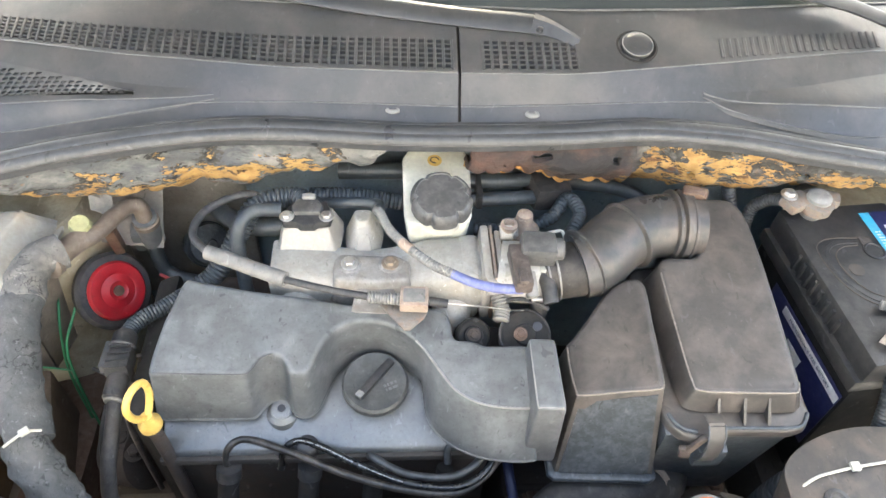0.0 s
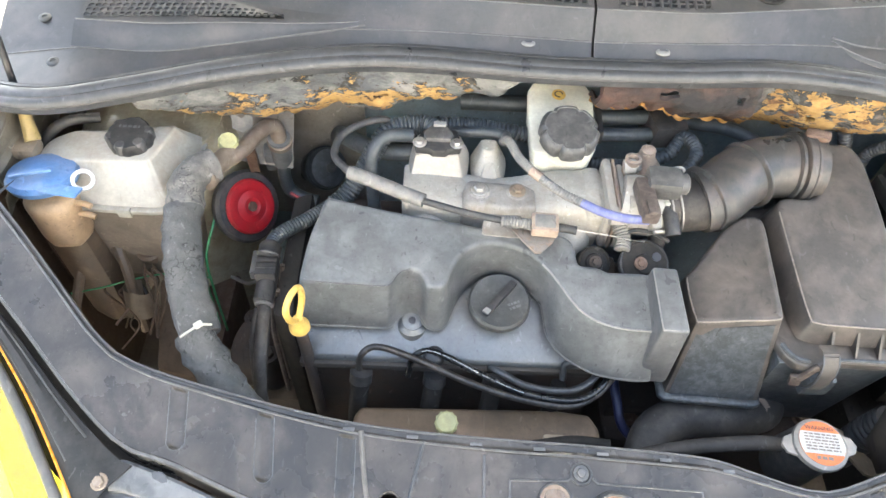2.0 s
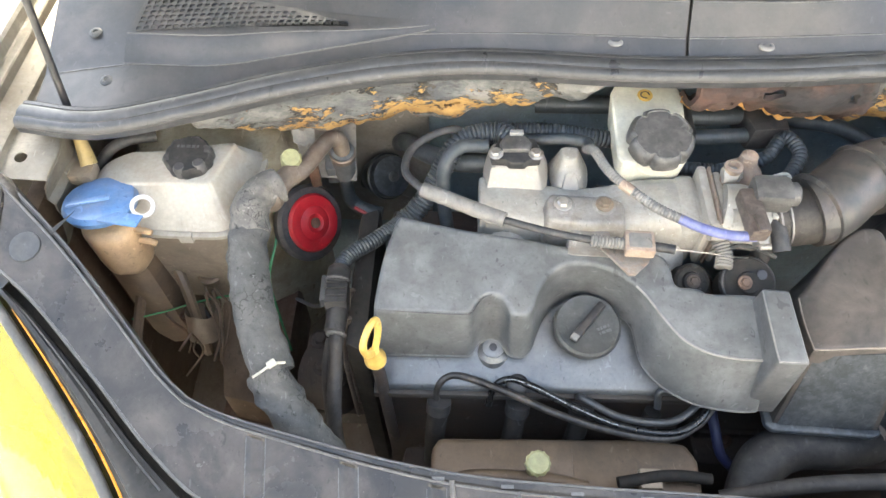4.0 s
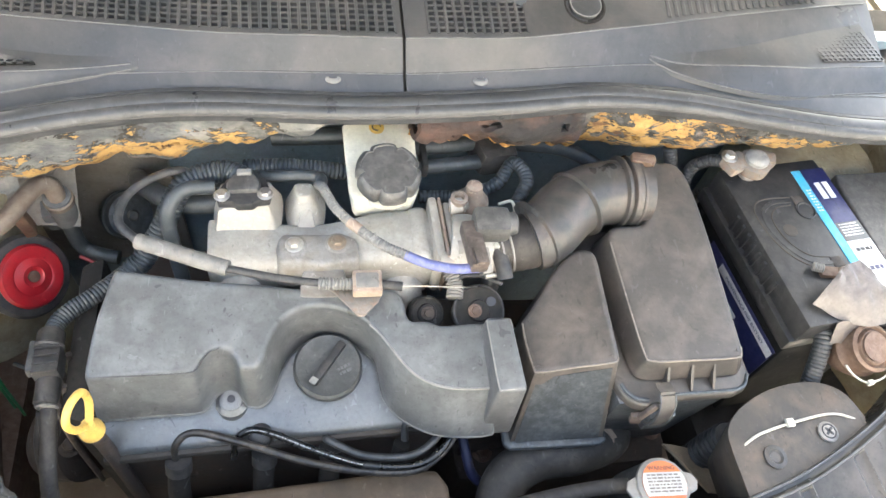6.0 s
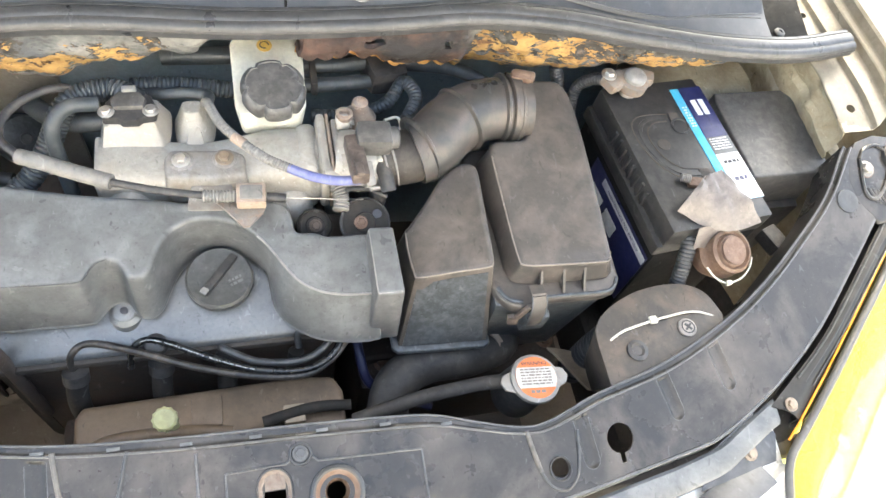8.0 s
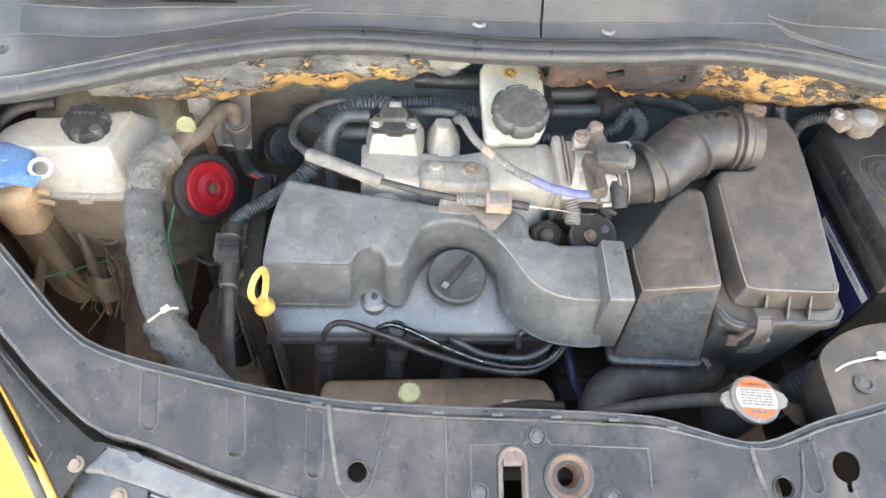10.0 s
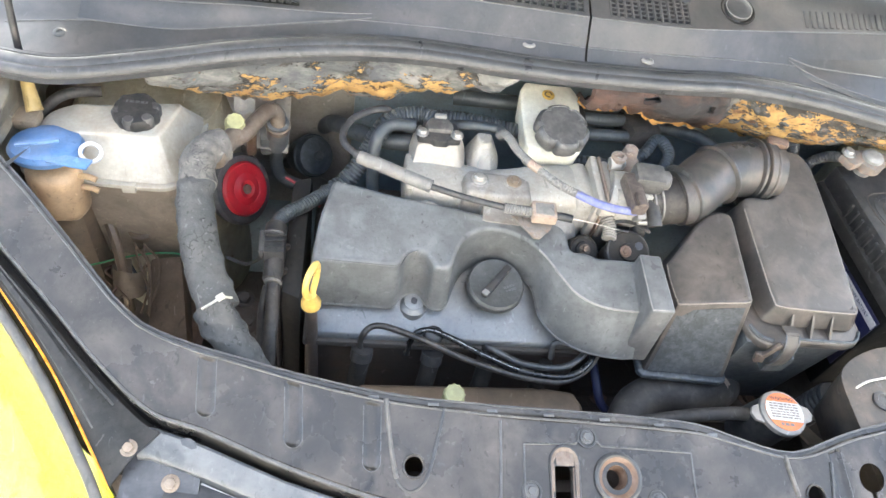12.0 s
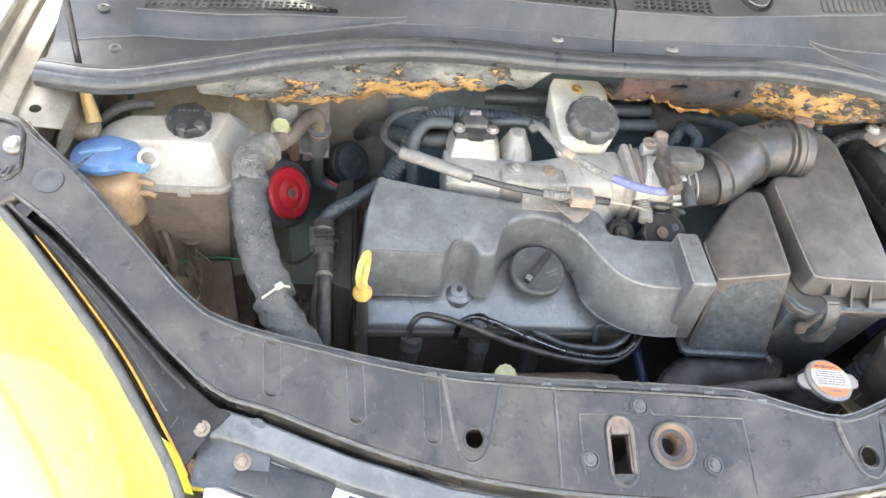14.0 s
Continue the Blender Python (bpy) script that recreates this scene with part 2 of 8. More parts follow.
NAVY = material("navy_label", (0.012, 0.016, 0.075), 0.35, 0, (0.1, 0.1, 0.16), 0.25, 40, 0.03)
CYAN = material("cyan_label", (0.05, 0.38, 0.56), 0.35, 0, (0.3, 0.45, 0.5), 0.2, 40, 0.02, wear=0.2)
PAPER = material("white_label", (0.62, 0.62, 0.62), 0.4, 0, (0.45, 0.43, 0.4), 0.25, 40, 0.02, wear=0.25)
ORANGE = material("orange_label", (0.46, 0.12, 0.03), 0.5, 0, None, 0, 60, 0.02, wear=0.3)
INK = material("dark_ink", (0.03, 0.03, 0.035), 0.5, 0, None, 0, 40, 0, wear=0.0)
BROWN_PLUG = material("dusty_brown_plug", (0.062, 0.048, 0.042), 0.5, 0, (0.2, 0.16, 0.135), 0.5, 50, 0.2)
CHROME = material("chrome_reflector", (0.92, 0.91, 0.88), 0.10, 1.0, None, 0, 20, 0.03, 0.05, wear=0.0)
TARNISHED = material("tarnished_pipe", (0.21, 0.17, 0.135), 0.5, 0.3, (0.12, 0.08, 0.055), 0.6, 40, 0.3)
FADED_CLIP = material("dusty_grey_clip", (0.2, 0.195, 0.185), 0.6, 0, (0.32, 0.29, 0.25), 0.5, 60, 0.3)
CAP_STEEL = material("dull_tinned_steel", (0.22, 0.21, 0.195), 0.5, 0.3, (0.26, 0.22, 0.185), 0.4, 60, 0.1)
STRIP = material("dull_black_strip", (0.014, 0.0145, 0.0155), 0.5, 0, (0.06, 0.058, 0.055), 0.4, 12, 0.08, gloss=0.25)
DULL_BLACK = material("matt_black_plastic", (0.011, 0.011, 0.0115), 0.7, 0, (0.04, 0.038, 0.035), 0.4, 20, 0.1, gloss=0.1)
# Dirty body paint again, made lighter to stand in for light on the inner walls.
LIT_BEIGE = material("lit_dirty_beige_paint", (0.40, 0.355, 0.26), 0.34, 0.1, (0.22, 0.165, 0.095), 0.7, 16, 0.1, coat=0.3)
RISER = material("cream_cast_alloy", (0.37, 0.345, 0.305), 0.5, 0.05, (0.35, 0.3, 0.24), 0.4, 30, 0.3, wear=0.4)
FILLER = material("grey_black_cap_plastic", (0.052, 0.054, 0.053), 0.5, 0, (0.14, 0.14, 0.135), 0.4, 40, 0.3)
RESONATOR = material("brown_grey_plastic", (0.036, 0.033, 0.030), 0.48, 0, (0.125, 0.092, 0.068), 0.6, 12, 0.15, up=0.05, gloss=0.35)
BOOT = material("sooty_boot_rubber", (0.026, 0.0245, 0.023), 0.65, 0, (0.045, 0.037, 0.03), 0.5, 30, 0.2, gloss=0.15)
GRIP = material("faded_yellow_rubber", (0.46, 0.33, 0.13), 0.5, 0, (0.3, 0.22, 0.13), 0.5, 30, 0.1)
CAP_PRINT = material("cream_label_band", (0.36, 0.35, 0.33), 0.45, 0, (0.28, 0.26, 0.24), 0.3, 60, 0.02, wear=0.3)
BATTERY = material("battery_case_plastic", (0.022, 0.022, 0.0225), 0.42, 0, (0.10, 0.090, 0.082), 0.32, 22, 0.12, gloss=0.4)
DEEP_BLUE = material("deep_blue_hose", (0.01, 0.013, 0.045), 0.45, 0, (0.03, 0.03, 0.05), 0.4, 30, 0.1, wear=0.4)
PRINT = material("grey_label_ink", (0.13, 0.11, 0.10), 0.5, 0, None, 0, 40, 0, wear=0.0)
WIPER = material("satin_black_wiper", (0.032, 0.033, 0.035), 0.42, 0, (0.06, 0.058, 0.056), 0.4, 20, 0.1, wear=0.4)
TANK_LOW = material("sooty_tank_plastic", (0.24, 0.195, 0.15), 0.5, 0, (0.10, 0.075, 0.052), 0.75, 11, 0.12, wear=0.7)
CONCRETE = material("pale_concrete", (0.42, 0.4, 0.37), 0.8, 0, (0.3, 0.28, 0.25), 0.5, 1.2, 0.2, fine=60)
GREY_BUMPER = material("grey_bumper_plastic", (0.075, 0.08, 0.085), 0.36, 0, (0.3, 0.3, 0.3), 0.35, 8, 0.06)
PLATE = material("dark_blue_grey_plastic", (0.035, 0.038, 0.044), 0.35, 0, (0.15, 0.15, 0.15), 0.3, 14, 0.06)


def glass_material():
    m = bpy.data.materials.new("windscreen_glass")
    m.use_nodes = True
    p = m.node_tree.nodes["Principled BSDF"]
    p.inputs["Base Color"].default_value = (0.03, 0.035, 0.035, 1)
    p.inputs["Roughness"].default_value = 0.05
    return m


GLASS = glass_material()


def lens_material(name, tint):
    """Yellowed lens plastic in the given tint; the paler tint stands in for sky glare."""
    m = bpy.data.materials.new(name)
    m.use_nodes = True
    p = m.node_tree.nodes["Principled BSDF"]
    p.inputs["Base Color"].default_value = tint
    p.inputs["Roughness"].default_value = 0.06
    p.inputs["Transmission Weight"].default_value = 0.85
    p.inputs["IOR"].default_value = 1.58
    p.inputs["Coat Weight"].default_value = 0.3
    return m


LENS = lens_material("yellowed_lens", (1.0, 0.84, 0.05, 1))
# Less yellow tint that puts the white sky glare into the lens colour.
GLARE_LENS = lens_material("glare_lens", (1.0, 0.88, 0.20, 1))


def insulation_material():
    """Dirty foil facing with the ochre foam showing through where it is torn, most of all low down."""
    m = bpy.data.materials.new("torn_insulation")
    m.use_nodes = True
    t, nodes = m.node_tree, m.node_tree.nodes
    p = nodes["Principled BSDF"]
    co = nodes.new("ShaderNodeTexCoord")
    sep = nodes.new("ShaderNodeSeparateXYZ")
    t.links.new(co.outputs["Object"], sep.inputs[0])

    def tex(scale, detail, dist=0.0):
        n = nodes.new("ShaderNodeTexNoise")
        mp = nodes.new("ShaderNodeMapping")
        mp.inputs["Scale"].default_value = (0.62, 1, 1.25)
        t.links.new(co.outputs["Object"], mp.inputs[0])
        t.links.new(mp.outputs[0], n.inputs["Vector"])
        n.inputs["Scale"].default_value, n.inputs["Detail"].default_value, n.inputs["Distortion"].default_value = scale, detail, dist
        n.inputs["Roughness"].default_value = 0.7
        return n.outputs["Fac"]

    def rng(src, a, b, lo=0.0, hi=1.0):
        n = nodes.new("ShaderNodeMapRange")
        n.inputs[1].default_value, n.inputs[2].default_value, n.inputs[3].default_value, n.inputs[4].default_value = a, b, lo, hi
        t.links.new(src, n.inputs[0])
        return n.outputs[0]

    def calc(op, a, b):
        n = nodes.new("ShaderNodeMath")
        n.operation = op
        for k, v in ((0, a), (1, b)):
            if isinstance(v, float):
                n.inputs[k].default_value = v
            else:
                t.links.new(v, n.inputs[k])
        return n.outputs[0]

    def mix(fac, a, b):
        n = nodes.new("ShaderNodeMix")
        n.data_type = "RGBA"
        t.links.new(fac, n.inputs[0])
        for k, v in ((6, a), (7, b)):
            if isinstance(v, tuple):
                n.inputs[k].default_value = (*v, 1)
            else:
                t.links.new(v, n.inputs[k])
        return n.outputs[2]

    foil = mix(rng(tex(19, 10, 0.3), 0.36, 0.62), (0.05, 0.058, 0.065), (0.27, 0.262, 0.24))
    foil = mix(rng(tex(12, 8, 0.4), 0.46, 0.60), foil, (0.085, 0.092, 0.098))
    foil = mix(rng(tex(80, 10, 0.3), 0.55, 0.72), foil, (0.06, 0.055, 0.05))
    foil = mix(rng(tex(30, 10, 0.4), 0.62, 0.70), foil, (0.22, 0.12, 0.06))
    black = mix(rng(tex(70, 8), 0.4, 0.6), (0.016, 0.016, 0.016), (0.07, 0.062, 0.055))
    foam = mix(rng(tex(90, 8), 0.3, 0.7), (0.30, 0.165, 0.052), (0.53, 0.335, 0.12))
    foam = mix(rng(tex(30, 10), 0.58, 0.62), foam, (0.10, 0.05, 0.026))
    foam = mix(rng(tex(140, 6), 0.6, 0.68), foam, (0.06, 0.04, 0.025))
    foam = mix(rng(tex(14, 6, 0.3), 0.48, 0.66, 0.0, 0.75), foam, (0.20, 0.10, 0.038))
    foam = mix(rng(tex(24, 8, 0.4), 0.63, 0.65), foam, (0.045, 0.022, 0.014))
    # flakes of the charred facing that still cling to the foam
    chips = mix(rng(tex(120, 6), 0.45, 0.55), (0.022, 0.022, 0.022), (0.10, 0.10, 0.098))
    foam = mix(rng(tex(62, 12, 0.5), 0.545, 0.56), foam, chips)
    # low edge and the two torn stretches
    low = rng(sep.outputs[2], 0.93, 0.865, -0.19, 0.11)
    right = calc("MULTIPLY", rng(sep.outputs[0], 0.19, 0.235), rng(sep.outputs[0], 0.54, 0.44))
    middle = calc("MULTIPLY", rng(sep.outputs[0], -0.1, -0.02), rng(sep.outputs[0], 0.225, 0.20))
    bias = calc("ADD", low, calc("MULTIPLY", right, rng(sep.outputs[2], 0.93, 0.89, 0.05, 0.25)))
    bias = calc("SUBTRACT", bias, calc("MULTIPLY", middle, 0.3))
    tear = calc("ADD", rng(tex(27, 13, 0.25), 0.30, 0.70), bias)
    edge = calc("ADD", calc("MULTIPLY", tear, 0.92), calc("MULTIPLY", calc("SUBTRACT", tex(48, 10, 0.3), 0.5), 0.75))
    foil = mix(calc("MULTIPLY", right, rng(tex(26, 9, 0.4), 0.60, 0.50, 0.25, 0.95)), foil, (0.036, 0.032, 0.029))
    col = mix(rng(edge, 0.43, 0.45), foil, black)
    col = mix(rng(tear, 0.55, 0.565), col, foam)
    sag = calc("MULTIPLY", rng(sep.outputs[0], 0.02, 0.035), rng(sep.outputs[0], 0.225, 0.205))
    brown = mix(rng(tex(16, 5, 0.2), 0.38, 0.66), (0.024, 0.021, 0.020), (0.115, 0.058, 0.040))
    col = mix(calc("MULTIPLY", sag, rng(tear, 0.56, 0.54)), col, brown)
    t.links.new(col, p.inputs["Base Color"])
    p.inputs["Roughness"].default_value = 0.8
    b = nodes.new("ShaderNodeBump")
    b.inputs["Strength"].default_value, b.inputs["Distance"].default_value = 0.7, 0.004
    t.links.new(calc("ADD", calc("MULTIPLY", tear, 2.0), tex(120, 5)), b.inputs["Height"])
    t.links.new(b.outputs[0], p.inputs["Normal"])
    return m


INSULATION = insulation_material()


# ---- building helpers ----
def thing(name, at, label, category, group="", kind=""):
    e = new(name)
    e.empty_display_size = 0.02
    e.matrix_basis = Matrix.Translation(at)
    return tagged(e, label, category, group, kind)


def part(name, bm, mat, parent=None, label="", smooth=40):
    """One mesh, under a thing or a part. Its vertices are in the world's metres."""
    me = bpy.data.meshes.new(name)
    bmesh.ops.recalc_face_normals(bm, faces=bm.faces)
    bm.to_mesh(me)
    bm.free()
    me.materials.append(mat)
    for f in me.polygons:
        f.use_smooth = True
    me.set_sharp_from_angle(angle=radians(smooth))
    ob = new(name, me)
    if parent:
        ob.parent = parent
        ob.matrix_parent_inverse = Matrix.Translation(-parent.location)
    if label:
        tagged(ob, label)
    return ob


def solo(name, bm, mat, label, category, kind="", group="", smooth=40):
    return tagged(part(name, bm, mat, None, "", smooth), label, category, group, kind)


def spline(pts, steps=8):
    """Points on a smooth line through the given ones."""
    p = [Vector(q) for q in pts]
    p = [2 * p[0] - p[1], *p, 2 * p[-1] - p[-2]]
    out = []
    for i in range(1, len(p) - 2):
        a, b, c, d = p[i - 1:i + 3]
        for k in range(steps):
            s = k / steps
            out.append(0.5 * (2 * b + (c - a) * s + (2 * a - 5 * b + 4 * c - d) * s * s + (3 * b - a - 3 * c + d) * s ** 3))
    return [*out, p[-2]]


def sweep(line, ring, closed_ends=True, bm=None):
    """A profile (a function of the step giving [(side, up), ...]) carried along a line."""
    bm = bm or bmesh.new()
    n, rows = len(line), []
    up = None
    for i, p in enumerate(line):
        d = (line[min(i + 1, n - 1)] - line[max(i - 1, 0)]).normalized()
        if up is None:
            up = Vector((0, 0, 1)) if abs(d.z) < 0.9 else Vector((0, 1, 0))
        up = (up - up.dot(d) * d).normalized()
        side = d.cross(up)
        rows.append([bm.verts.new(p + side * a + up * b) for a, b in ring(i)])
    m = len(rows[0])
    for r, s in zip(rows, rows[1:]):
        for k in range(m):
            bm.faces.new((r[k], r[(k + 1) % m], s[(k + 1) % m], s[k]))
    if closed_ends:
        bm.faces.new(rows[0][::-1])
        bm.faces.new(rows[-1])
    return bm


def tube(pts, r, seg=12, steps=8, rib=0.0, pitch=0.006, bm=None, taper=None, lumpy=0.0):
    line = spline(pts, steps)
    if rib:
        # even steps, four to a rib
        total = [0]
        for a, b in zip(line, line[1:]):
            total.append(total[-1] + (b - a).length)
        count = int(total[-1] / pitch * 4)
        even, j = [], 0
        for k in range(count + 1):
            want = total[-1] * k / count
            while j < len(total) - 2 and total[j + 1] < want:
                j += 1
            f = (want - total[j]) / max(1e-9, total[j + 1] - total[j])
            even.append(line[j].lerp(line[j + 1], min(1, f)))
        line = even

    def ring(i):
        rr = r
        if taper:
            rr = r + (taper - r) * i / (len(line) - 1)
        if rib:
            rr += rib * (0, 0.8, 1, 0.8)[i % 4]
        out = []
        for k in range(seg):
            a = 2 * math.pi * k / seg
            q = rr * (1 + lumpy * noise.noise(line[i] * 90 + Vector((math.cos(a), math.sin(a), 0)) * 1.3)) if lumpy else rr
            out.append((q * math.cos(a), q * math.sin(a)))
        return out

    return sweep(line, ring, True, bm)


def lathe(profile, at, axis=(0, 0, 1), seg=28, bm=None, lobes=0, lobe=0.0, lobe_from=0.0, caps=True, notch=0):
    """A turned shape: (radius, height) pairs about an axis through at."""
    bm = bm or bmesh.new()
    m = Matrix.Translation(at) @ Vector(axis).to_track_quat("Z", "Y").to_matrix().to_4x4()
    rows = []
    for r, z in profile:
        row = []
        for k in range(seg):
            a = 2 * math.pi * k / seg
            q = r * (1 + lobe * math.cos(lobes * a)) if lobes and r > lobe_from else r
            if notch and r > lobe_from:
                q = r * (1 - lobe * max(0.0, math.cos(lobes * a)) ** notch)
            row.append(bm.verts.new(m @ Vector((q * math.cos(a), q * math.sin(a), z))))
        rows.append(row)
    for a, b in zip(rows, rows[1:]):
        for k in range(seg):
            bm.faces.new((a[k], a[(k + 1) % seg], b[(k + 1) % seg], b[k]))
    if caps:
        bm.faces.new(rows[0][::-1])
        bm.faces.new(rows[-1])
    return bm


def offset(outline, d):
    """The outline moved outwards by d (counter-clockwise outlines)."""
    out, n = [], len(outline)
    area = sum(outline[i][0] * outline[(i + 1) % n][1] - outline[(i + 1) % n][0] * outline[i][1] for i in range(n))
    sign = 1 if area > 0 else -1
    for i in range(n):
        a, b, c = (Vector(outline[j % n][:2]) for j in (i - 1, i, i + 1))
        e, f = (b - a).normalized(), (c - b).normalized()
        q = Vector((e.y, -e.x)) + Vector((f.y, -f.x))
        k = max(0.35, q.length_squared / 2)
        out.append(tuple(b + sign * q * d / k))
    return out


def prism(outline, z0, z1, round_by=0.004, flare=0.0, top=None, segs=2, bm=None, only_top=False):
    """An upright block on an outline: flare widens its foot; top(x, y) gives the upper face's height."""
    own = bmesh.new()
    foot = offset(outline, flare) if flare else outline
    lo = [own.verts.new((x, y, z0)) for x, y in foot]
    hi = [own.verts.new((x, y, top(x, y) if top else z1)) for x, y in outline]
    n = len(lo)
    for i in range(n):
        own.faces.new((lo[i], lo[(i + 1) % n], hi[(i + 1) % n], hi[i]))
    own.faces.new(hi)
    own.faces.new(lo[::-1])
    bmesh.ops.recalc_face_normals(own, faces=own.faces)
    if round_by:
        edges = [e for e in own.edges if not only_top or any(v in hi for v in e.verts)]
        bmesh.ops.bevel(own, geom=edges, offset=round_by, segments=segs, profile=0.6, affect="EDGES", clamp_overlap=True)
    return merge(bm, own) if bm else own


def merge(bm, other):
    me = bpy.data.meshes.new("tmp")
    other.to_mesh(me)
    other.free()
    bm.from_mesh(me)
    bpy.data.meshes.remove(me)
    return bm


def block(centre, size, round_by=0.002, turn=(0, 0, 0), bm=None, segs=2):
    own = bmesh.new()
    bmesh.ops.create_cube(own, size=1.0)
    bmesh.ops.scale(own, vec=size, verts=own.verts)
    if round_by:
        bmesh.ops.bevel(own, geom=own.edges[:], offset=round_by, segments=segs, profile=0.6, affect="EDGES", clamp_overlap=True)
    bmesh.ops.transform(own, matrix=pose(*centre, *turn), verts=own.verts)
    return merge(bm, own) if bm else own


def along(curve, x):
    """The value at x of a line given as (x, value) pairs."""
    for (a, p), (b, q) in zip(curve, curve[1:]):
        if x <= b:
            return p + (q - p) * (x - a) / (b - a)
    return curve[-1][1]


def even(pts, count):
    line = spline(pts, 12)
    total = [0]
    for a, b in zip(line, line[1:]):
        total.append(total[-1] + (b - a).length)
    out, j = [], 0
    for k in range(count):
        want = total[-1] * k / (count - 1)
        while j < len(total) - 2 and total[j + 1] < want:
            j += 1
        out.append(line[j].lerp(line[j + 1], min(1, (want - total[j]) / (total[j + 1] - total[j]))))
    return out


def hex_bolt(at, r, axis=(0, 0, 1), washer=True):
    bm = bmesh.new()
    if washer:
        lathe([(r * 1.5, 0), (r * 1.5, 0.0012), (r * 1.4, 0.0016)], at, axis, 20, bm)
    lathe([(r, 0.001), (r, r * 0.8), (r * 0.85, r * 0.95)], at, axis, 6, bm)
    return bm


def bars(origin, right, up, rows, height, gap, width, seed=1):
    """Rows of illegible small print as thin raised strips."""
    rng = random.Random(seed)
    bm = bmesh.new()
    right, up = Vector(right).normalized(), Vector(up).normalized()
    n = right.cross(up)
    for i in range(rows):
        x = 0.0
        while x < width:
            w = min(rng.uniform(0.0015, 0.006), width - x)
            p = Vector(origin) + right * x - up * i * (height + gap)
            q = [p, p + right * w, p + right * w - up * height, p - up * height]
            vs = [bm.verts.new(v + n * 0.0002) for v in q] + [bm.verts.new(v) for v in q]
            bm.faces.new(vs[:4])
            for k in range(4):
                bm.faces.new((vs[k], vs[4 + k], vs[4 + (k + 1) % 4], vs[(k + 1) % 4]))
            x += w + 0.0012
    return bm


def words(name, text, size, m, mat, parent, label=""):
    """Lettering as a thin mesh."""
    cu = bpy.data.curves.new(name, "FONT")
    cu.body, cu.size, cu.extrude, cu.align_x, cu.align_y = text, size, 0.0001, "CENTER", "CENTER"
    tmp = new(name, cu)
    bpy.context.view_layer.update()
    me = bpy.data.meshes.new_from_object(tmp.evaluated_get(bpy.context.evaluated_depsgraph_get()))
    bpy.data.objects.remove(tmp)
    bm = bmesh.new()
    bm.from_mesh(me)
    bmesh.ops.transform(bm, matrix=m, verts=bm.verts)
    return part(name, bm, mat, parent, label)


def sheet(rows, holes=(), thick=0.0016):
    """A fine sheet of points with real openings, given thickness. holes: (x, y, half width, half depth, roundness)."""
    bm = bmesh.new()
    vs = [[bm.verts.new(p) for p in r] for r in rows]
    for a, b in zip(vs, vs[1:]):
        for k in range(len(a) - 1):
            bm.faces.new((a[k], a[k + 1], b[k + 1], b[k]))
    for x, y, hx, hy, round_hole in holes:
        def level(p):
            u, v = (p.x - x) / hx, (p.y - y) / hy
            return math.hypot(u, v) if round_hole else max(abs(u), abs(v))
        gone = [f for f in bm.faces if level(f.calc_center_median()) < 1]
        edge = {v for f in gone for v in f.verts if any(g not in gone for g in v.link_faces)}
        gone_set = set(gone)
        edge = [v for v in edge if any(g not in gone_set for g in v.link_faces)]
        bmesh.ops.delete(bm, geom=gone, context="FACES")
        for v in edge:
            if v.is_valid:
                k = level(v.co)
                if round_hole:
                    v.co.x, v.co.y = x + (v.co.x - x) / k, y + (v.co.y - y) / k
                else:
                    u, w = (v.co.x - x) / hx, (v.co.y - y) / hy
                    if abs(u) >= abs(w):
                        v.co.x = x + hx * (1 if u > 0 else -1)
                    else:
                        v.co.y = y + hy * (1 if w > 0 else -1)
    bmesh.ops.recalc_face_normals(bm, faces=bm.faces)
    bmesh.ops.solidify(bm, geom=bm.faces[:], thickness=thick)
    return bm


def closed_curve(pts, steps=5):
    """A smooth closed line through points in the plane."""
    n, out = len(pts), []
    for i in range(n):
        a, b, c, d = (Vector(pts[j % n]) for j in (i - 1, i, i + 1, i + 2))
        for k in range(steps):
            s = k / steps
            q = 0.5 * (2 * b + (c - a) * s + (2 * a - 5 * b + 4 * c - d) * s * s + (3 * b - a - 3 * c + d) * s ** 3)
            out.append((q.x, q.y))
    return out


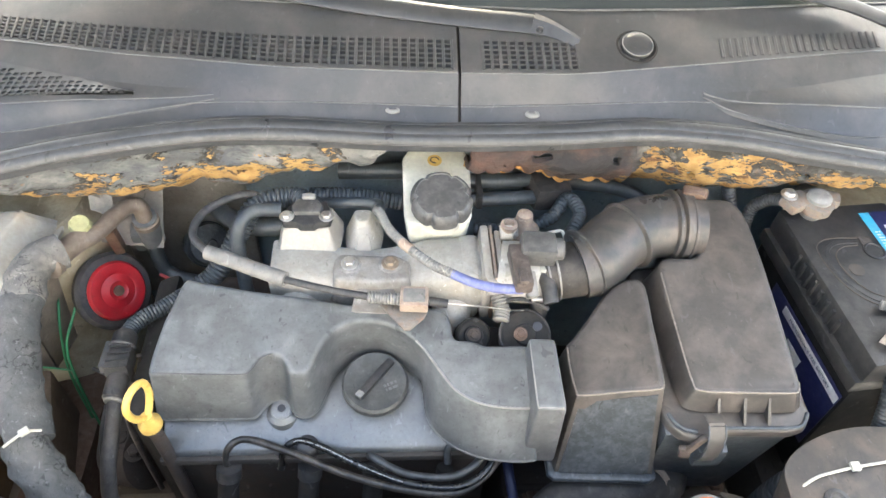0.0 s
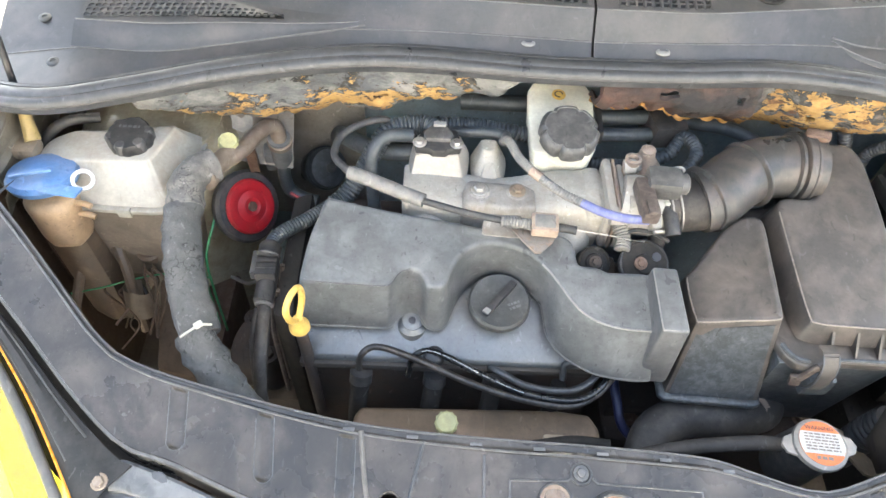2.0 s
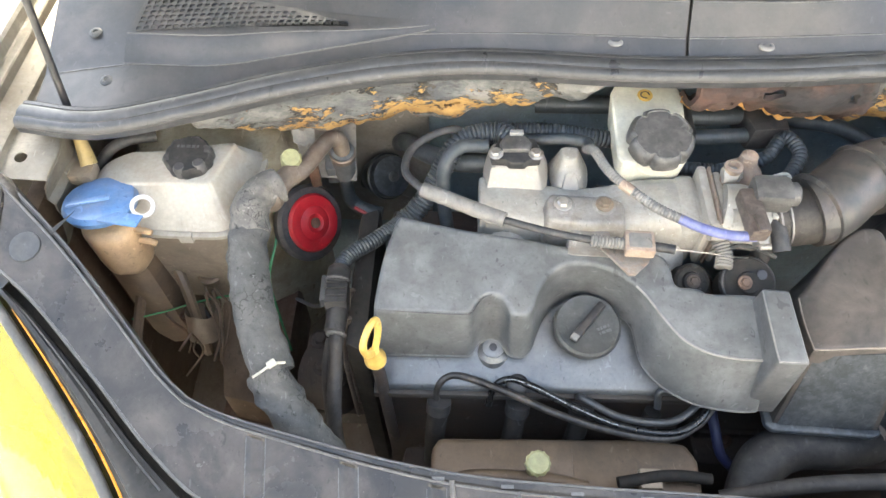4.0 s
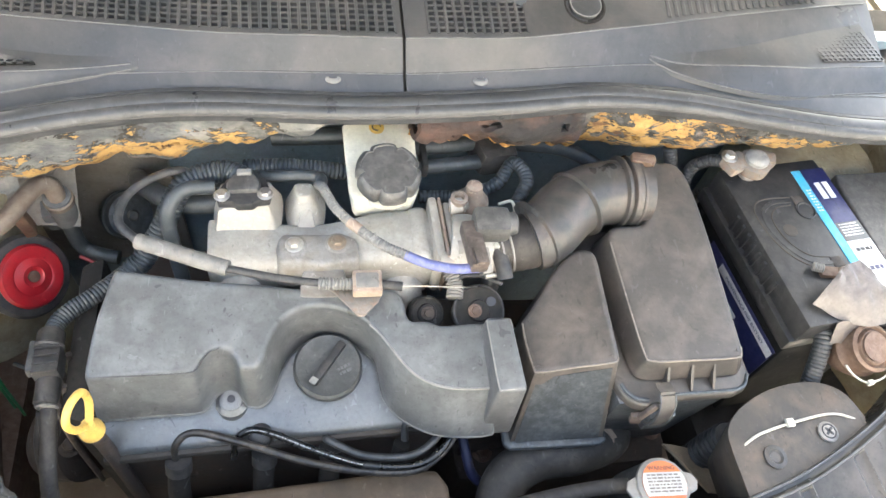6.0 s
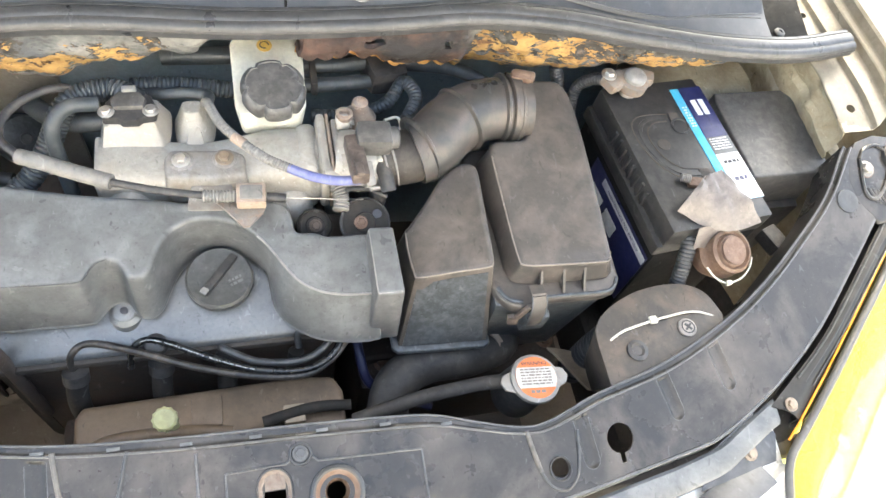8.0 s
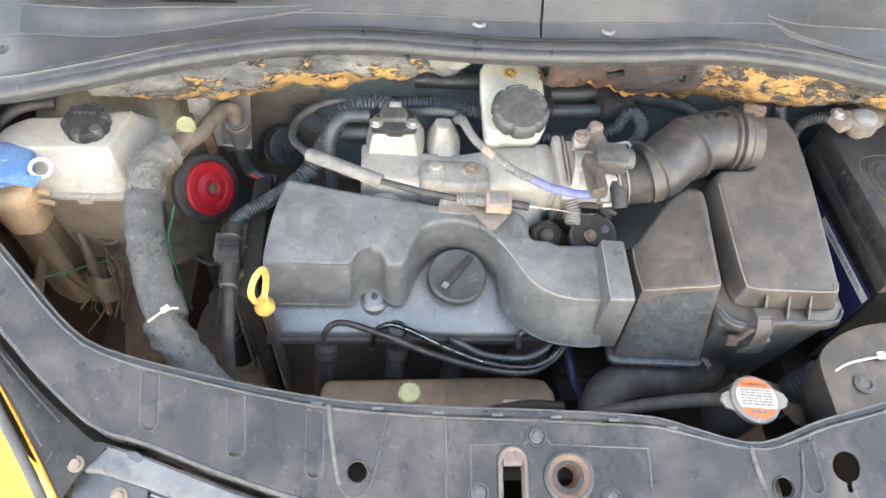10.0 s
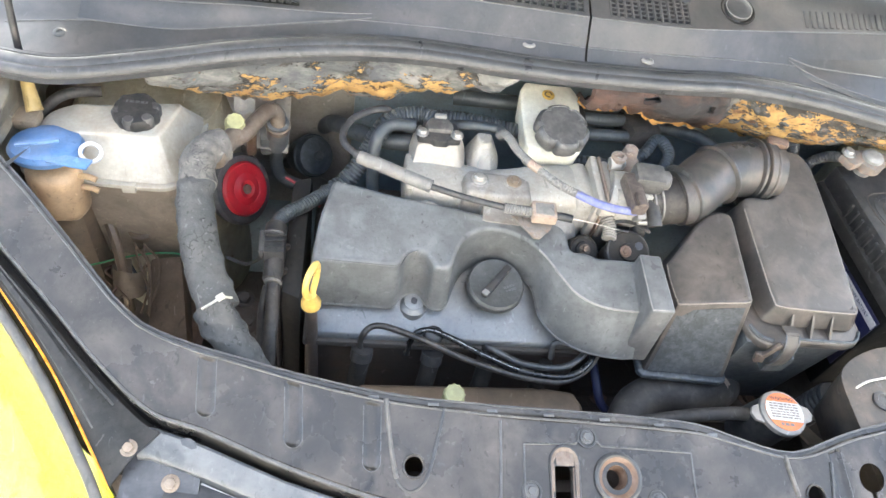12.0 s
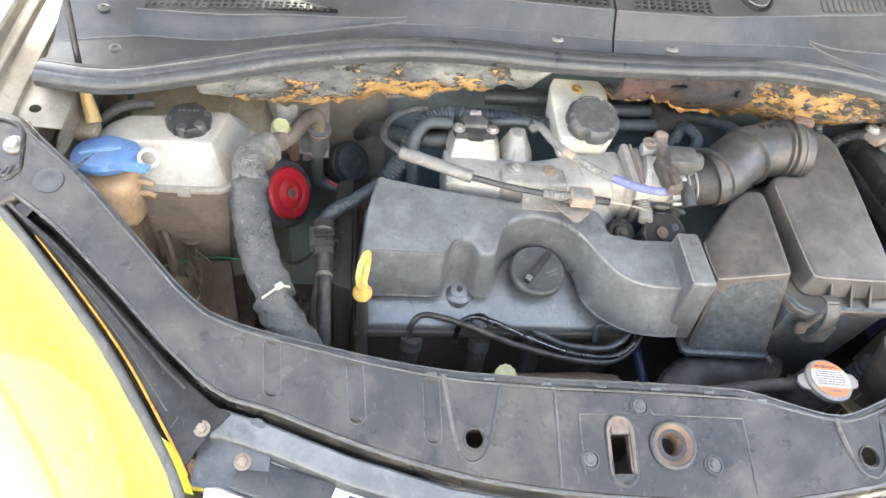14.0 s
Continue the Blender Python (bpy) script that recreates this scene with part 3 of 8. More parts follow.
def moulded(crown, foot, top, z0, r=0.005, steps=4, lip=0.0):
    """A moulded shell: a foot outline at z0 rising to a crown outline whose upper edge is rounded by r."""
    own = bmesh.new()
    hi, lo = closed_curve(crown, steps), closed_curve(foot, steps)
    rows = []
    if lip:
        rows.append([(x, y, z0) for x, y in offset(lo, lip)])
        rows.append([(x, y, z0 + 0.002) for x, y in offset(lo, lip)])
        rows.append([(x, y, z0 + 0.0026) for x, y in lo])
    for s in (0.0, 0.3, 0.6, 0.85, 1.0):
        rows.append([(a + (c - a) * s, b + (d - b) * s, z0 + 0.0028 + (top(c, d) - r - z0 - 0.0028) * s) for (a, b), (c, d) in zip(lo, hi)])
    for a in (25, 50, 70, 90):
        rows.append([(x, y, top(c, d) - r + r * math.sin(radians(a))) for (x, y), (c, d) in zip(offset(hi, -r * (1 - math.cos(radians(a)))), hi)])
    rows.append([(x, y, top(c, d)) for (x, y), (c, d) in zip(offset(hi, -r * 1.35), hi)])
    vs = [[own.verts.new(p) for p in row] for row in rows]
    n = len(vs[0])
    for a, b in zip(vs, vs[1:]):
        for k in range(n):
            own.faces.new((a[k], a[(k + 1) % n], b[(k + 1) % n], b[k]))
    own.faces.new(vs[0][::-1])
    # the upper face: a fine net inside the last ring
    ring = [Vector((v.co.x, v.co.y)) for v in vs[-1]]
    x0, x1, y0, y1 = min(p.x for p in ring), max(p.x for p in ring), min(p.y for p in ring), max(p.y for p in ring)
    net = list(ring)
    nx, ny = int((x1 - x0) / 0.005), int((y1 - y0) / 0.005)
    for i in range(1, nx):
        for j in range(1, ny):
            p = Vector((x0 + (x1 - x0) * (i + 0.5 * (j % 2)) / nx, y0 + (y1 - y0) * j / ny))
            if min((p - q).length_squared for q in ring) > 0.0028 ** 2:
                net.append(p)
    pts, _, tris, came, _, _ = geometry.delaunay_2d_cdt(net, [(k, (k + 1) % n) for k in range(n)], [list(range(n))], 1, 1e-7)
    made = []
    for p, origin in zip(pts, came):
        if origin and origin[0] < n:
            made.append(vs[-1][origin[0]])
        else:
            made.append(own.verts.new((p.x, p.y, top(p.x, p.y) + 0.0005 * noise.noise(Vector((p.x * 40, p.y * 40, 2))))))
    for t in tris:
        if len(set(t)) == 3:
            own.faces.new([made[k] for k in t])
    bmesh.ops.delete(own, geom=[v for v in own.verts if not v.link_faces], context="VERTS")
    return own


def edge_line(pts, top, r=0.001, down=0.0012):
    """A worn pale line along a moulded edge."""
    return tube([Vector((x, y, top(x, y) - down)) for x, y in pts], r, 6, 4)


# ---- ground ----
g = bmesh.new()
bmesh.ops.create_grid(g, x_segments=2, y_segments=2, size=150)
solo("ground", g, CONCRETE, "pale dusty concrete yard under the car", "ground", "structure")

# Unseen wall, added to dim and even out the light from in front.
WALL = material("light_shaping_render", (0.48, 0.48, 0.49), 0.85, 0, (0.38, 0.38, 0.38), 0.4, 1.5, 0.2, fine=50)
solo("light_shaping_wall", block((0, -2.1, 1.5), (9.0, 0.2, 3.0), 0.01), WALL, "unseen plain grey wall added to shape the light from the front", "wall", "structure")

# ---- car body shell ----
body = thing("car_body", (0.03, 0.2, 0.25), "pale silver car front with its bonnet raised over the engine bay", "car body")


def loft(rows, bm=None, thick=0.0):
    bm = bm or bmesh.new()
    vs = [[bm.verts.new(p) for p in r] for r in rows]
    for a, b in zip(vs, vs[1:]):
        for k in range(len(a) - 1):
            bm.faces.new((a[k], a[k + 1], b[k + 1], b[k]))
    if thick:
        bmesh.ops.recalc_face_normals(bm, faces=bm.faces)
        bmesh.ops.solidify(bm, geom=bm.faces[:], thickness=thick)
    return bm


def fender(side, ledge, lip, begin, holes):
    """Wing: inner wall, bolting ledge with holes, raised lip and the outer skin. side is 1 or -1."""
    rows = []
    for k in range(181):
        y = begin + (0.92 - begin) * k / 180
        drop = 0.03 * max(0, (0.32 - y) / 0.12) ** 2
        wall = [(ledge + 0.03, 0.55), (ledge + 0.03, 0.70), (ledge + 0.028, 0.79)]
        for q in range(12):
            z = 0.80 + 0.0085 * q
            bead = 0.006 if 0.838 < z < 0.87 else 0.0
            wall.append((ledge + 0.024 - 0.0018 * q - bead + 0.007 * noise.noise(Vector((side * 3, y * 17, z * 26))) + 0.004 * noise.noise(Vector((side * 5, y * 45, z * 50))), z))
        wave = 0.003 * noise.noise(Vector((side * 7, y * 30, 2))) + 0.0025 * math.sin(y * 60)
        prof = wall + [(ledge + wave, 0.9035), (ledge + wave + 0.0006, 0.9055), (ledge + wave + 0.002, 0.9060)]
        prof += [(ledge + 0.004 + (lip - 0.030 - ledge) * q / 12, 0.9062 + 0.002 * q / 12) for q in range(1, 13)]
        prof += [(lip - 0.025, 0.9090), (lip - 0.024, 0.9150), (lip - 0.022, 0.9160), (lip - 0.006, 0.9185), (lip - 0.004, 0.9200), (lip - 0.0035, 0.9290), (lip - 0.002, 0.9305), (lip + 0.004, 0.9315), (lip + 0.0055, 0.9330), (lip + 0.0065, 0.944), (lip + 0.009, 0.947), (lip + 0.03, 0.944), (lip + 0.075, 0.92), (lip + 0.11, 0.87), (lip + 0.125, 0.78), (lip + 0.12, 0.5)]
        rows.append([Vector((side * x, y + 1.0 * max(0.0, min(0.06, x - lip + 0.018)) * (1 - k / 180), z - drop)) for x, z in prof])
    return sheet(rows, holes)


def wing_skin(bm, lip, wall):
    """The wing in its dusty paint, with a separate material on the inner wall."""
    bm.faces.ensure_lookup_table()
    for f in bm.faces:
        c = f.calc_center_median()
        f.material_index = 1 if c.z < (0.9 if c.x > 0 else 0.80) and abs(c.x) < lip - 0.01 else 0
    wing = part("fender", bm, SILVER, body, "pale beige-silver wing with a bolting ledge", 28)
    wing.data.materials.append(wall)


# The right inner wall takes the lighter copy of the body paint, as if lit.
wing_skin(fender(1, 0.648, 0.712, 0.256, [(0.674, 0.52, 0.008, 0.022, 0), (0.676, 0.437, 0.005, 0.005, 1), (0.668, 0.285, 0.0055, 0.0055, 1)]), 0.7, LIT_BEIGE)
wing_skin(fender(-1, 0.575, 0.645, 0.276, [(-0.612, 0.375, 0.006, 0.006, 1), (-0.606, 0.30, 0.006, 0.006, 1), (-0.612, 0.48, 0.006, 0.008, 1)]), 0.63, BROWN_GRIME)
for p in ((0.678, 0.470, 0.9085),):
    part("bolt", hex_bolt(p, 0.006), STEEL, body)
part("bolt", hex_bolt((-0.598, 0.44, 0.912), 0.006), STEEL, body)

# bulkhead, floor pan and inner walls that close the bay
part("bulkhead", block((0.03, 0.515, 0.63), (1.24, 0.02, 0.60), 0.004), FIREWALL, body, "dark blue-grey bulkhead with sound mat")
part("bulkhead_panel", block((-0.36, 0.497, 0.74), (0.26, 0.012, 0.36), 0.004), BARE_PANEL, body, "dusty grey-beige steel beside the sound mat")
# Floor added below the engine to bounce light into the dark gaps.
part("fill_floor", block((0.03, 0.2, 0.34), (1.3, 0.60, 0.02), 0.004), BOUNCE_FLOOR, body, "added dusty floor that bounces light up into the bay")
part("subframe", block((0.03, 0.30, 0.36), (1.1, 0.09, 0.05), 0.012), GRIME, body, "grimy steel subframe under the engine")
part("inner_wall", block((-0.62, 0.28, 0.57), (0.02, 0.40, 0.56), 0.004), BROWN_GRIME, body, "brown grimed inner wing wall")
part("inner_wall", block((0.70, 0.28, 0.56), (0.02, 0.40, 0.54), 0.004), LIT_BEIGE, body)
part("front_panel", block((0.03, -0.055, 0.56), (1.0, 0.02, 0.44), 0.004), GRIME, body)
part("chassis_rail", prism([(-0.47, 0.05), (-0.40, 0.05), (-0.40, 0.42), (-0.47, 0.42)], 0.5, 0.6, 0.012), RUST, body, "grimy brown chassis rail")
part("chassis_rail", prism([(0.40, 0.0), (0.50, 0.0), (0.50, 0.42), (0.40, 0.42)], 0.5, 0.6, 0.012), GRIME, body)
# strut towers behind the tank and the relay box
part("strut_tower", lathe([(0.10, 0.5), (0.095, 0.8), (0.08, 0.83), (0.03, 0.835)], (-0.47, 0.415, 0.0)), LIT_BEIGE, body, "dusty strut tower in a brightened copy of the body paint")
part("strut_tower", lathe([(0.10, 0.5), (0.095, 0.8), (0.08, 0.83), (0.03, 0.835)], (0.55, 0.41, 0.0)), LIT_BEIGE, body, "dusty strut tower in a brightened copy of the body paint")

# inner wing slope between the tank, the pipe and the bulkhead
apron = []
for k in range(13):
    f = k / 12
    apron.append([Vector((-0.44 + 0.13 * f, 0.392 + 0.07 * q, 0.79 + 0.07 * q - 0.02 * f + 0.005 * noise.noise(Vector((f * 4, q * 3, 1))))) for q in (0, 0.25, 0.5, 0.75, 1.0)])
part("wing_apron", loft(apron, None, 0.003), DUSTY_STEEL, body, "dusty silver inner wing slope")

# raised bonnet over the bay
hood_rows = []
for k in range(11):
    s = k / 10
    half = 0.75 - 0.16 * s ** 2.2
    y, z = 0.62 - 0.86 * s * math.cos(radians(60)), 1.07 + 0.86 * s * math.sin(radians(60))
    hood_rows.append([(0.03 + half * q / 8, y + 0.02 * (1 - (q / 8) ** 2) + 0.0, z + 0.025 * (1 - (q / 8) ** 2)) for q in range(-8, 9)])
part("bonnet", loft(hood_rows, None, 0.012), LINER, body, "raised pale silver bonnet")

# windscreen foot and dark cabin beyond
for x, y in ((-0.70, 0.12), (0.76, 0.12), (-0.70, 2.45), (0.76, 2.45)):
    tyre = part("tyre", lathe([(0.16, -0.08), (0.25, -0.085), (0.277, -0.06), (0.277, 0.06), (0.25, 0.085), (0.16, 0.08)], (x, y + 0.05, 0.277), (1, 0, 0), 40), RUBBER, body)
    part("rim", lathe([(0.03, -0.06), (0.155, -0.07), (0.165, 0.0), (0.155, 0.07), (0.03, 0.06)], (x, y + 0.05, 0.277), (1, 0, 0), 30), STEEL, tyre)
shell = []
for k in range(41):
    y = 0.90 + 2.2 * k / 40
    top = min(1.02 + 0.6 * (y - 0.56), 1.42 + 0.05 * math.sin((y - 1.1) * 1.6), 1.44 - 2.2 * max(0, y - 2.72))
    half = 0.76 - 0.25 * max(0, y - 2.85)
    ring = [(half * 0.94, 0.22), (half, 0.36), (half + 0.02, 0.62), (half, 0.86), (half * 0.985, 0.93)]
    ring += [(half * 0.94 - 0.10 * (top - 0.93), 0.5 * (top + 0.93)), (half * 0.86 - 0.16 * (top - 0.93), top - 0.05), (half * 0.70, top - 0.01), (half * 0.35, top), (0, top + 0.004)]
    shell.append([(0.03 + x, y, z) for x, z in ring] + [(0.03 - x, y, z) for x, z in ring[-2::-1]])
part("shell", loft(shell, None, 0.004), SILVER, body, "pale silver cabin and sides behind the bay", 40)
for s in (-1, 1):
    side_glass = [[(0.03 + s * (0.748 - 0.10 * f), 1.30 + 0.10 * f + (1.35 - 0.20 * f) * k / 10, 0.95 + 0.36 * f) for f in (0, 0.5, 1)] for k in range(11)]
    part("side_window", loft(side_glass, None, 0.004), GLASS, body, "dark side window glass")
part("dashboard", block((0.03, 1.0, 0.90), (1.3, 0.5, 0.12), 0.04), GRIME, body)


# ---- front cross panel ----
def beam_z(x, y):
    return 0.828 + 0.3 * y - 0.02 * x


REAR = [(-0.60, 0.262), (-0.537, 0.208), (-0.475, 0.145), (-0.428, 0.097), (-0.39, 0.074), (-0.303, 0.052), (-0.198, 0.033), (-0.10, 0.026), (0.0, 0.023), (0.07, 0.020),
        (0.118, 0.016), (0.155, 0.006), (0.198, -0.005), (0.228, -0.004), (0.281, 0.014), (0.357, 0.033), (0.431, 0.063), (0.49, 0.096), (0.548, 0.139), (0.603, 0.186), (0.647, 0.243)]
FRONT = [(-0.645, 0.225), (-0.599, 0.189), (-0.552, 0.155), (-0.493, 0.10), (-0.437, 0.045), (-0.389, 0.007), (-0.343, -0.007), (-0.273, -0.033), (-0.183, -0.059), (-0.085, -0.075),
         (0.02, -0.083), (0.124, -0.085), (0.239, -0.071), (0.36, -0.052), (0.409, -0.041), (0.481, -0.004), (0.548, 0.044), (0.605, 0.098), (0.669, 0.163), (0.708, 0.205)]
N = 801
rear, front = even([(x, y, 0) for x, y in REAR], N), even([(x, y, 0) for x, y in FRONT], N)
panel = thing("cross_panel", (0.02, -0.03, 0.74), "satin black pressed front cross panel with latch opening", "body panel")
SLOTS = ((-0.348, 0.062, -0.344, 0.012), (-0.272, 0.042, -0.268, -0.010), (0.349, 0.034, 0.362, -0.013), (0.413, 0.057, 0.426, 0.007), (0.258, 0.002, 0.264, -0.043), (-0.201, 0.030, -0.1995, -0.027))


def dent(x, y):
    """Depth of the pressed slots that run down from the rear fold."""
    deep = 0.0
    for x0, y0, x1, y1 in SLOTS:
        if abs(x - x0) < 0.03:
            f = max(0.0, min(1.0, ((x - x0) * (x1 - x0) + (y - y0) * (y1 - y0)) / ((x1 - x0) ** 2 + (y1 - y0) ** 2)))
            d = math.hypot(x - x0 - f * (x1 - x0), y - y0 - f * (y1 - y0))
            deep = max(deep, 0.0033 * max(0.0, min(1.0, (0.0076 - d) / 0.0032)))
    return deep


rows = []
for a, b in zip(rear, front):
    row = [Vector((a.x, a.y + 0.003, beam_z(a.x, a.y) - 0.05)), Vector((a.x, a.y + 0.0015, beam_z(a.x, a.y) - 0.005)), Vector((a.x, a.y, beam_z(a.x, a.y)))]
    for k in range(1, 54):
        p = a.lerp(b, k / 54)
        edge = min(k, (54 - k) * 3)
        wave = 0.0012 * noise.noise(Vector((p.x * 14, p.y * 18, 4)))
        row.append(Vector((p.x, p.y, beam_z(p.x, p.y) + (0.0 if edge < 4 else 0.004 * min(1, (edge - 3) / 3) + wave - (dent(p.x, p.y) if k > 7 else 0.0)))))
    row += [Vector((b.x, b.y, beam_z(b.x, b.y))), Vector((b.x, b.y - 0.001, beam_z(b.x, b.y) - 0.006)), Vector((b.x, b.y, beam_z(b.x, b.y) - 0.035))]
    rows.append(row)
skin = part("panel", sheet(rows, [(-0.162, -0.030, 0.0082, 0.0082, 1), (0.231, -0.045, 0.0085, 0.0085, 1), (0.296, -0.028, 0.0135, 0.0135, 1), (0.028, -0.034, 0.0105, 0.0105, 1), (-0.023, -0.043, 0.0095, 0.017, 0), (0.296, -0.044, 0.0025, 0.006, 0)]), BEAM, panel)


for f, dz, r, name in ((0.10, 0.0042, 0.0012, "fold_line"), (0.985, 0.0012, 0.0022, "edge_line"), (0.0, 0.0, 0.0014, "edge_line")):
    line = [Vector((*a.lerp(b, f).xy, beam_z(*a.lerp(b, f).xy) + dz)) for a, b in list(zip(rear, front))[::10]]
    part(name, tube(line, r, 6, 1), BEAM_LINE, panel, "rubbed pale edge of the pressing")


def loop_on_panel(pts, r=0.0016, closed=True, lift=0.0045):
    line = [Vector((x, y, beam_z(x, y) + lift)) for x, y in pts]
    if closed:
        line.append(line[0])
    bm = bmesh.new()
    for a, b in zip(line, line[1:]):
        tube([a, b], r, 6, 1, 0, 0.006, bm)
    return bm


def slot_outline(cx, cy, ang, length, width):
    out, d = [], Vector((math.cos(ang), math.sin(ang)))
    n = Vector((-d.y, d.x))
    for k in range(9):
        a = -math.pi / 2 + math.pi * k / 8
        out.append(Vector((cx, cy)) + d * (length / 2 + width / 2 * math.cos(a)) + n * width / 2 * math.sin(a))
    for k in range(9):
        a = math.pi / 2 + math.pi * k / 8
        out.append(Vector((cx, cy)) + d * (-length / 2 + width / 2 * math.cos(a)) + n * width / 2 * math.sin(a))
    return [(p.x, p.y) for p in out]


for x0, y0, x1, y1 in SLOTS:
    run = Vector((x1 - x0, y1 - y0))
    side = Vector((-run.y, run.x)).normalized() * 0.0079
    ahead = run.normalized() * 0.0079
    first, last = Vector((x0, y0)) + run * 0.18, Vector((x1, y1))
    rim = [first + side, (first + last) / 2 + side] + [last + side * math.cos(k * math.pi / 8) + ahead * math.sin(k * math.pi / 8) for k in range(9)] + [(first + last) / 2 - side, first - side]
    # Thin pale tube: the highlight on the slot's rim, drawn in colour.
    part("slot_highlight", tube([Vector((p.x, p.y, beam_z(p.x, p.y) + 0.0036 + 0.0012 * noise.noise(Vector((p.x * 14, p.y * 18, 4))))) for p in rim], 0.0005, 6, 2), BEAM_LINE, panel, "pale line standing in for the highlight on a slot's rim")
part("pressing", loop_on_panel([(-0.061, -0.060), (-0.061, -0.008), (-0.012, -0.007), (-0.008, -0.004)], 0.001, False), BEAM_LINE, panel)
part("pressing", loop_on_panel([(0.010, -0.004), (0.014, -0.008), (0.104, -0.011), (0.106, -0.078)], 0.001, False), BEAM_LINE, panel)
for pts, worn in (([(-0.189, 0.026), (-0.186, 0.004), (-0.1815, -0.022), (-0.177, -0.040), (-0.167, -0.0495), (-0.156, -0.046), (-0.148, -0.033), (-0.141, -0.006), (-0.135, 0.020)], 4),
                  ([(0.2035, -0.010), (0.2070, -0.026), (0.2120, -0.046), (0.2210, -0.0600), (0.2345, -0.0640), (0.2465, -0.0540), (0.2515, -0.036), (0.2535, -0.015)], 3)):
    line = [Vector((x, y, beam_z(x, y) + 0.0036)) for x, y in pts]
    part("pressing", tube(line, 0.0017, 8, 5), BEAM_EDGE, panel, "raised bead round a panel hole")
    part("pressing", tube([p + Vector((0, 0, 0.0003)) for p in line[:worn]], 0.0024, 8, 5), RUBBED, panel, "worn edge of the pressing")
part("pressing", loop_on_panel([(-0.083, 0.011), (-0.083, -0.03), (-0.084, -0.071)], 0.0014, False), BEAM_LINE, panel)
for x, y, r in ((-0.162, -0.030, 0.0098), (0.231, -0.046, 0.0102)):
    part("hole_rim", loop_on_panel([(x + r * math.cos(a * 0.3), y + r * math.sin(a * 0.3)) for a in range(21)], 0.0011), BEAM, panel)
rings = []
for w, ln, dz in ((0.030, 0.034, 0.0042), (0.028, 0.034, 0.0066), (0.026, 0.033, 0.0064), (0.0195, 0.028, 0.0015), (0.0185, 0.026, -0.008)):
    rings.append([Vector((x, y, beam_z(x, y) + dz)) for x, y in slot_outline(-0.023, -0.040, math.pi / 2, ln, w)])
rings = [r + [r[0]] for r in rings]
part("latch_rim", loft(rings), BEAM_EDGE, panel, "raised rim of the latch opening")
flange = []
for w, ln, dz in ((0.0262, 0.0325, 0.0068), (0.0225, 0.0300, 0.0046), (0.0175, 0.0265, 0.0022)):
    arcs = slot_outline(-0.023, -0.040, math.pi / 2, ln, w)
    flange.append([Vector((x, y, beam_z(x, y) + dz)) for x, y in arcs[16:17] + arcs[0:11]])
part("bare_flange", loft(flange, None, 0.0008), LATCH_METAL, panel, "bare rusty inner flange of the latch opening")
cup_at = (0.028, -0.034, beam_z(0.028, -0.034) + 0.001)
cup = part("striker_cup", lathe([(0.0235, 0.001), (0.0230, 0.0055), (0.0205, 0.0068), (0.0185, 0.0060)], cup_at, (0, -0.3, 1), 30, None, 0, 0, 0, False), BEAM_EDGE, panel, "raised dark ring of the striker cup")
part("cup_funnel", lathe([(0.0188, 0.0062), (0.0165, 0.0048), (0.0120, -0.001), (0.0086, -0.006), (0.0084, -0.014)], cup_at, (0, -0.3, 1), 30, None, 0, 0, 0, False), RUST, cup, "bare rusty funnel")
part("latch_plate", block((-0.0225, -0.0195, beam_z(-0.0225, -0.0195) + 0.0046), (0.0165, 0.0125, 0.0012), 0.0004, (16.7, 0, 0)), LATCH_METAL, panel, "bare corroded latch plate")
for x in (-0.0345, -0.0112):
    part("latch_cheek", block((x, -0.036, beam_z(x, -0.036) + 0.0046), (0.0032, 0.024, 0.0014), 0.0004, (16.7, 0, 0)), LATCH_METAL, panel, "rust-stained latch cheek")
for x, y in ((0.0, 0.0), (-0.055, -0.047), (0.066, -0.052)):
    bolt = part("bolt", hex_bolt((x, y, beam_z(x, y) + 0.004), 0.0044, (0, -0.25, 1)), BEAM_LINE, panel)
    part("boss", lathe([(0.0102, 0.002), (0.0094, 0.0042), (0.0078, 0.0045), (0.0070, 0.0032)], (x, y, beam_z(x, y) + 0.001), (0, -0.25, 1)), BEAM_EDGE, panel)
for k in range(7):
    x = -0.20 + 0.055 * k
    y = along(REAR, x)
    part("edge_clip", block((x, y - 0.006, beam_z(x, y - 0.006) + 0.0022), (0.010, 0.003, 0.0012), 0.0004), COVER, panel)

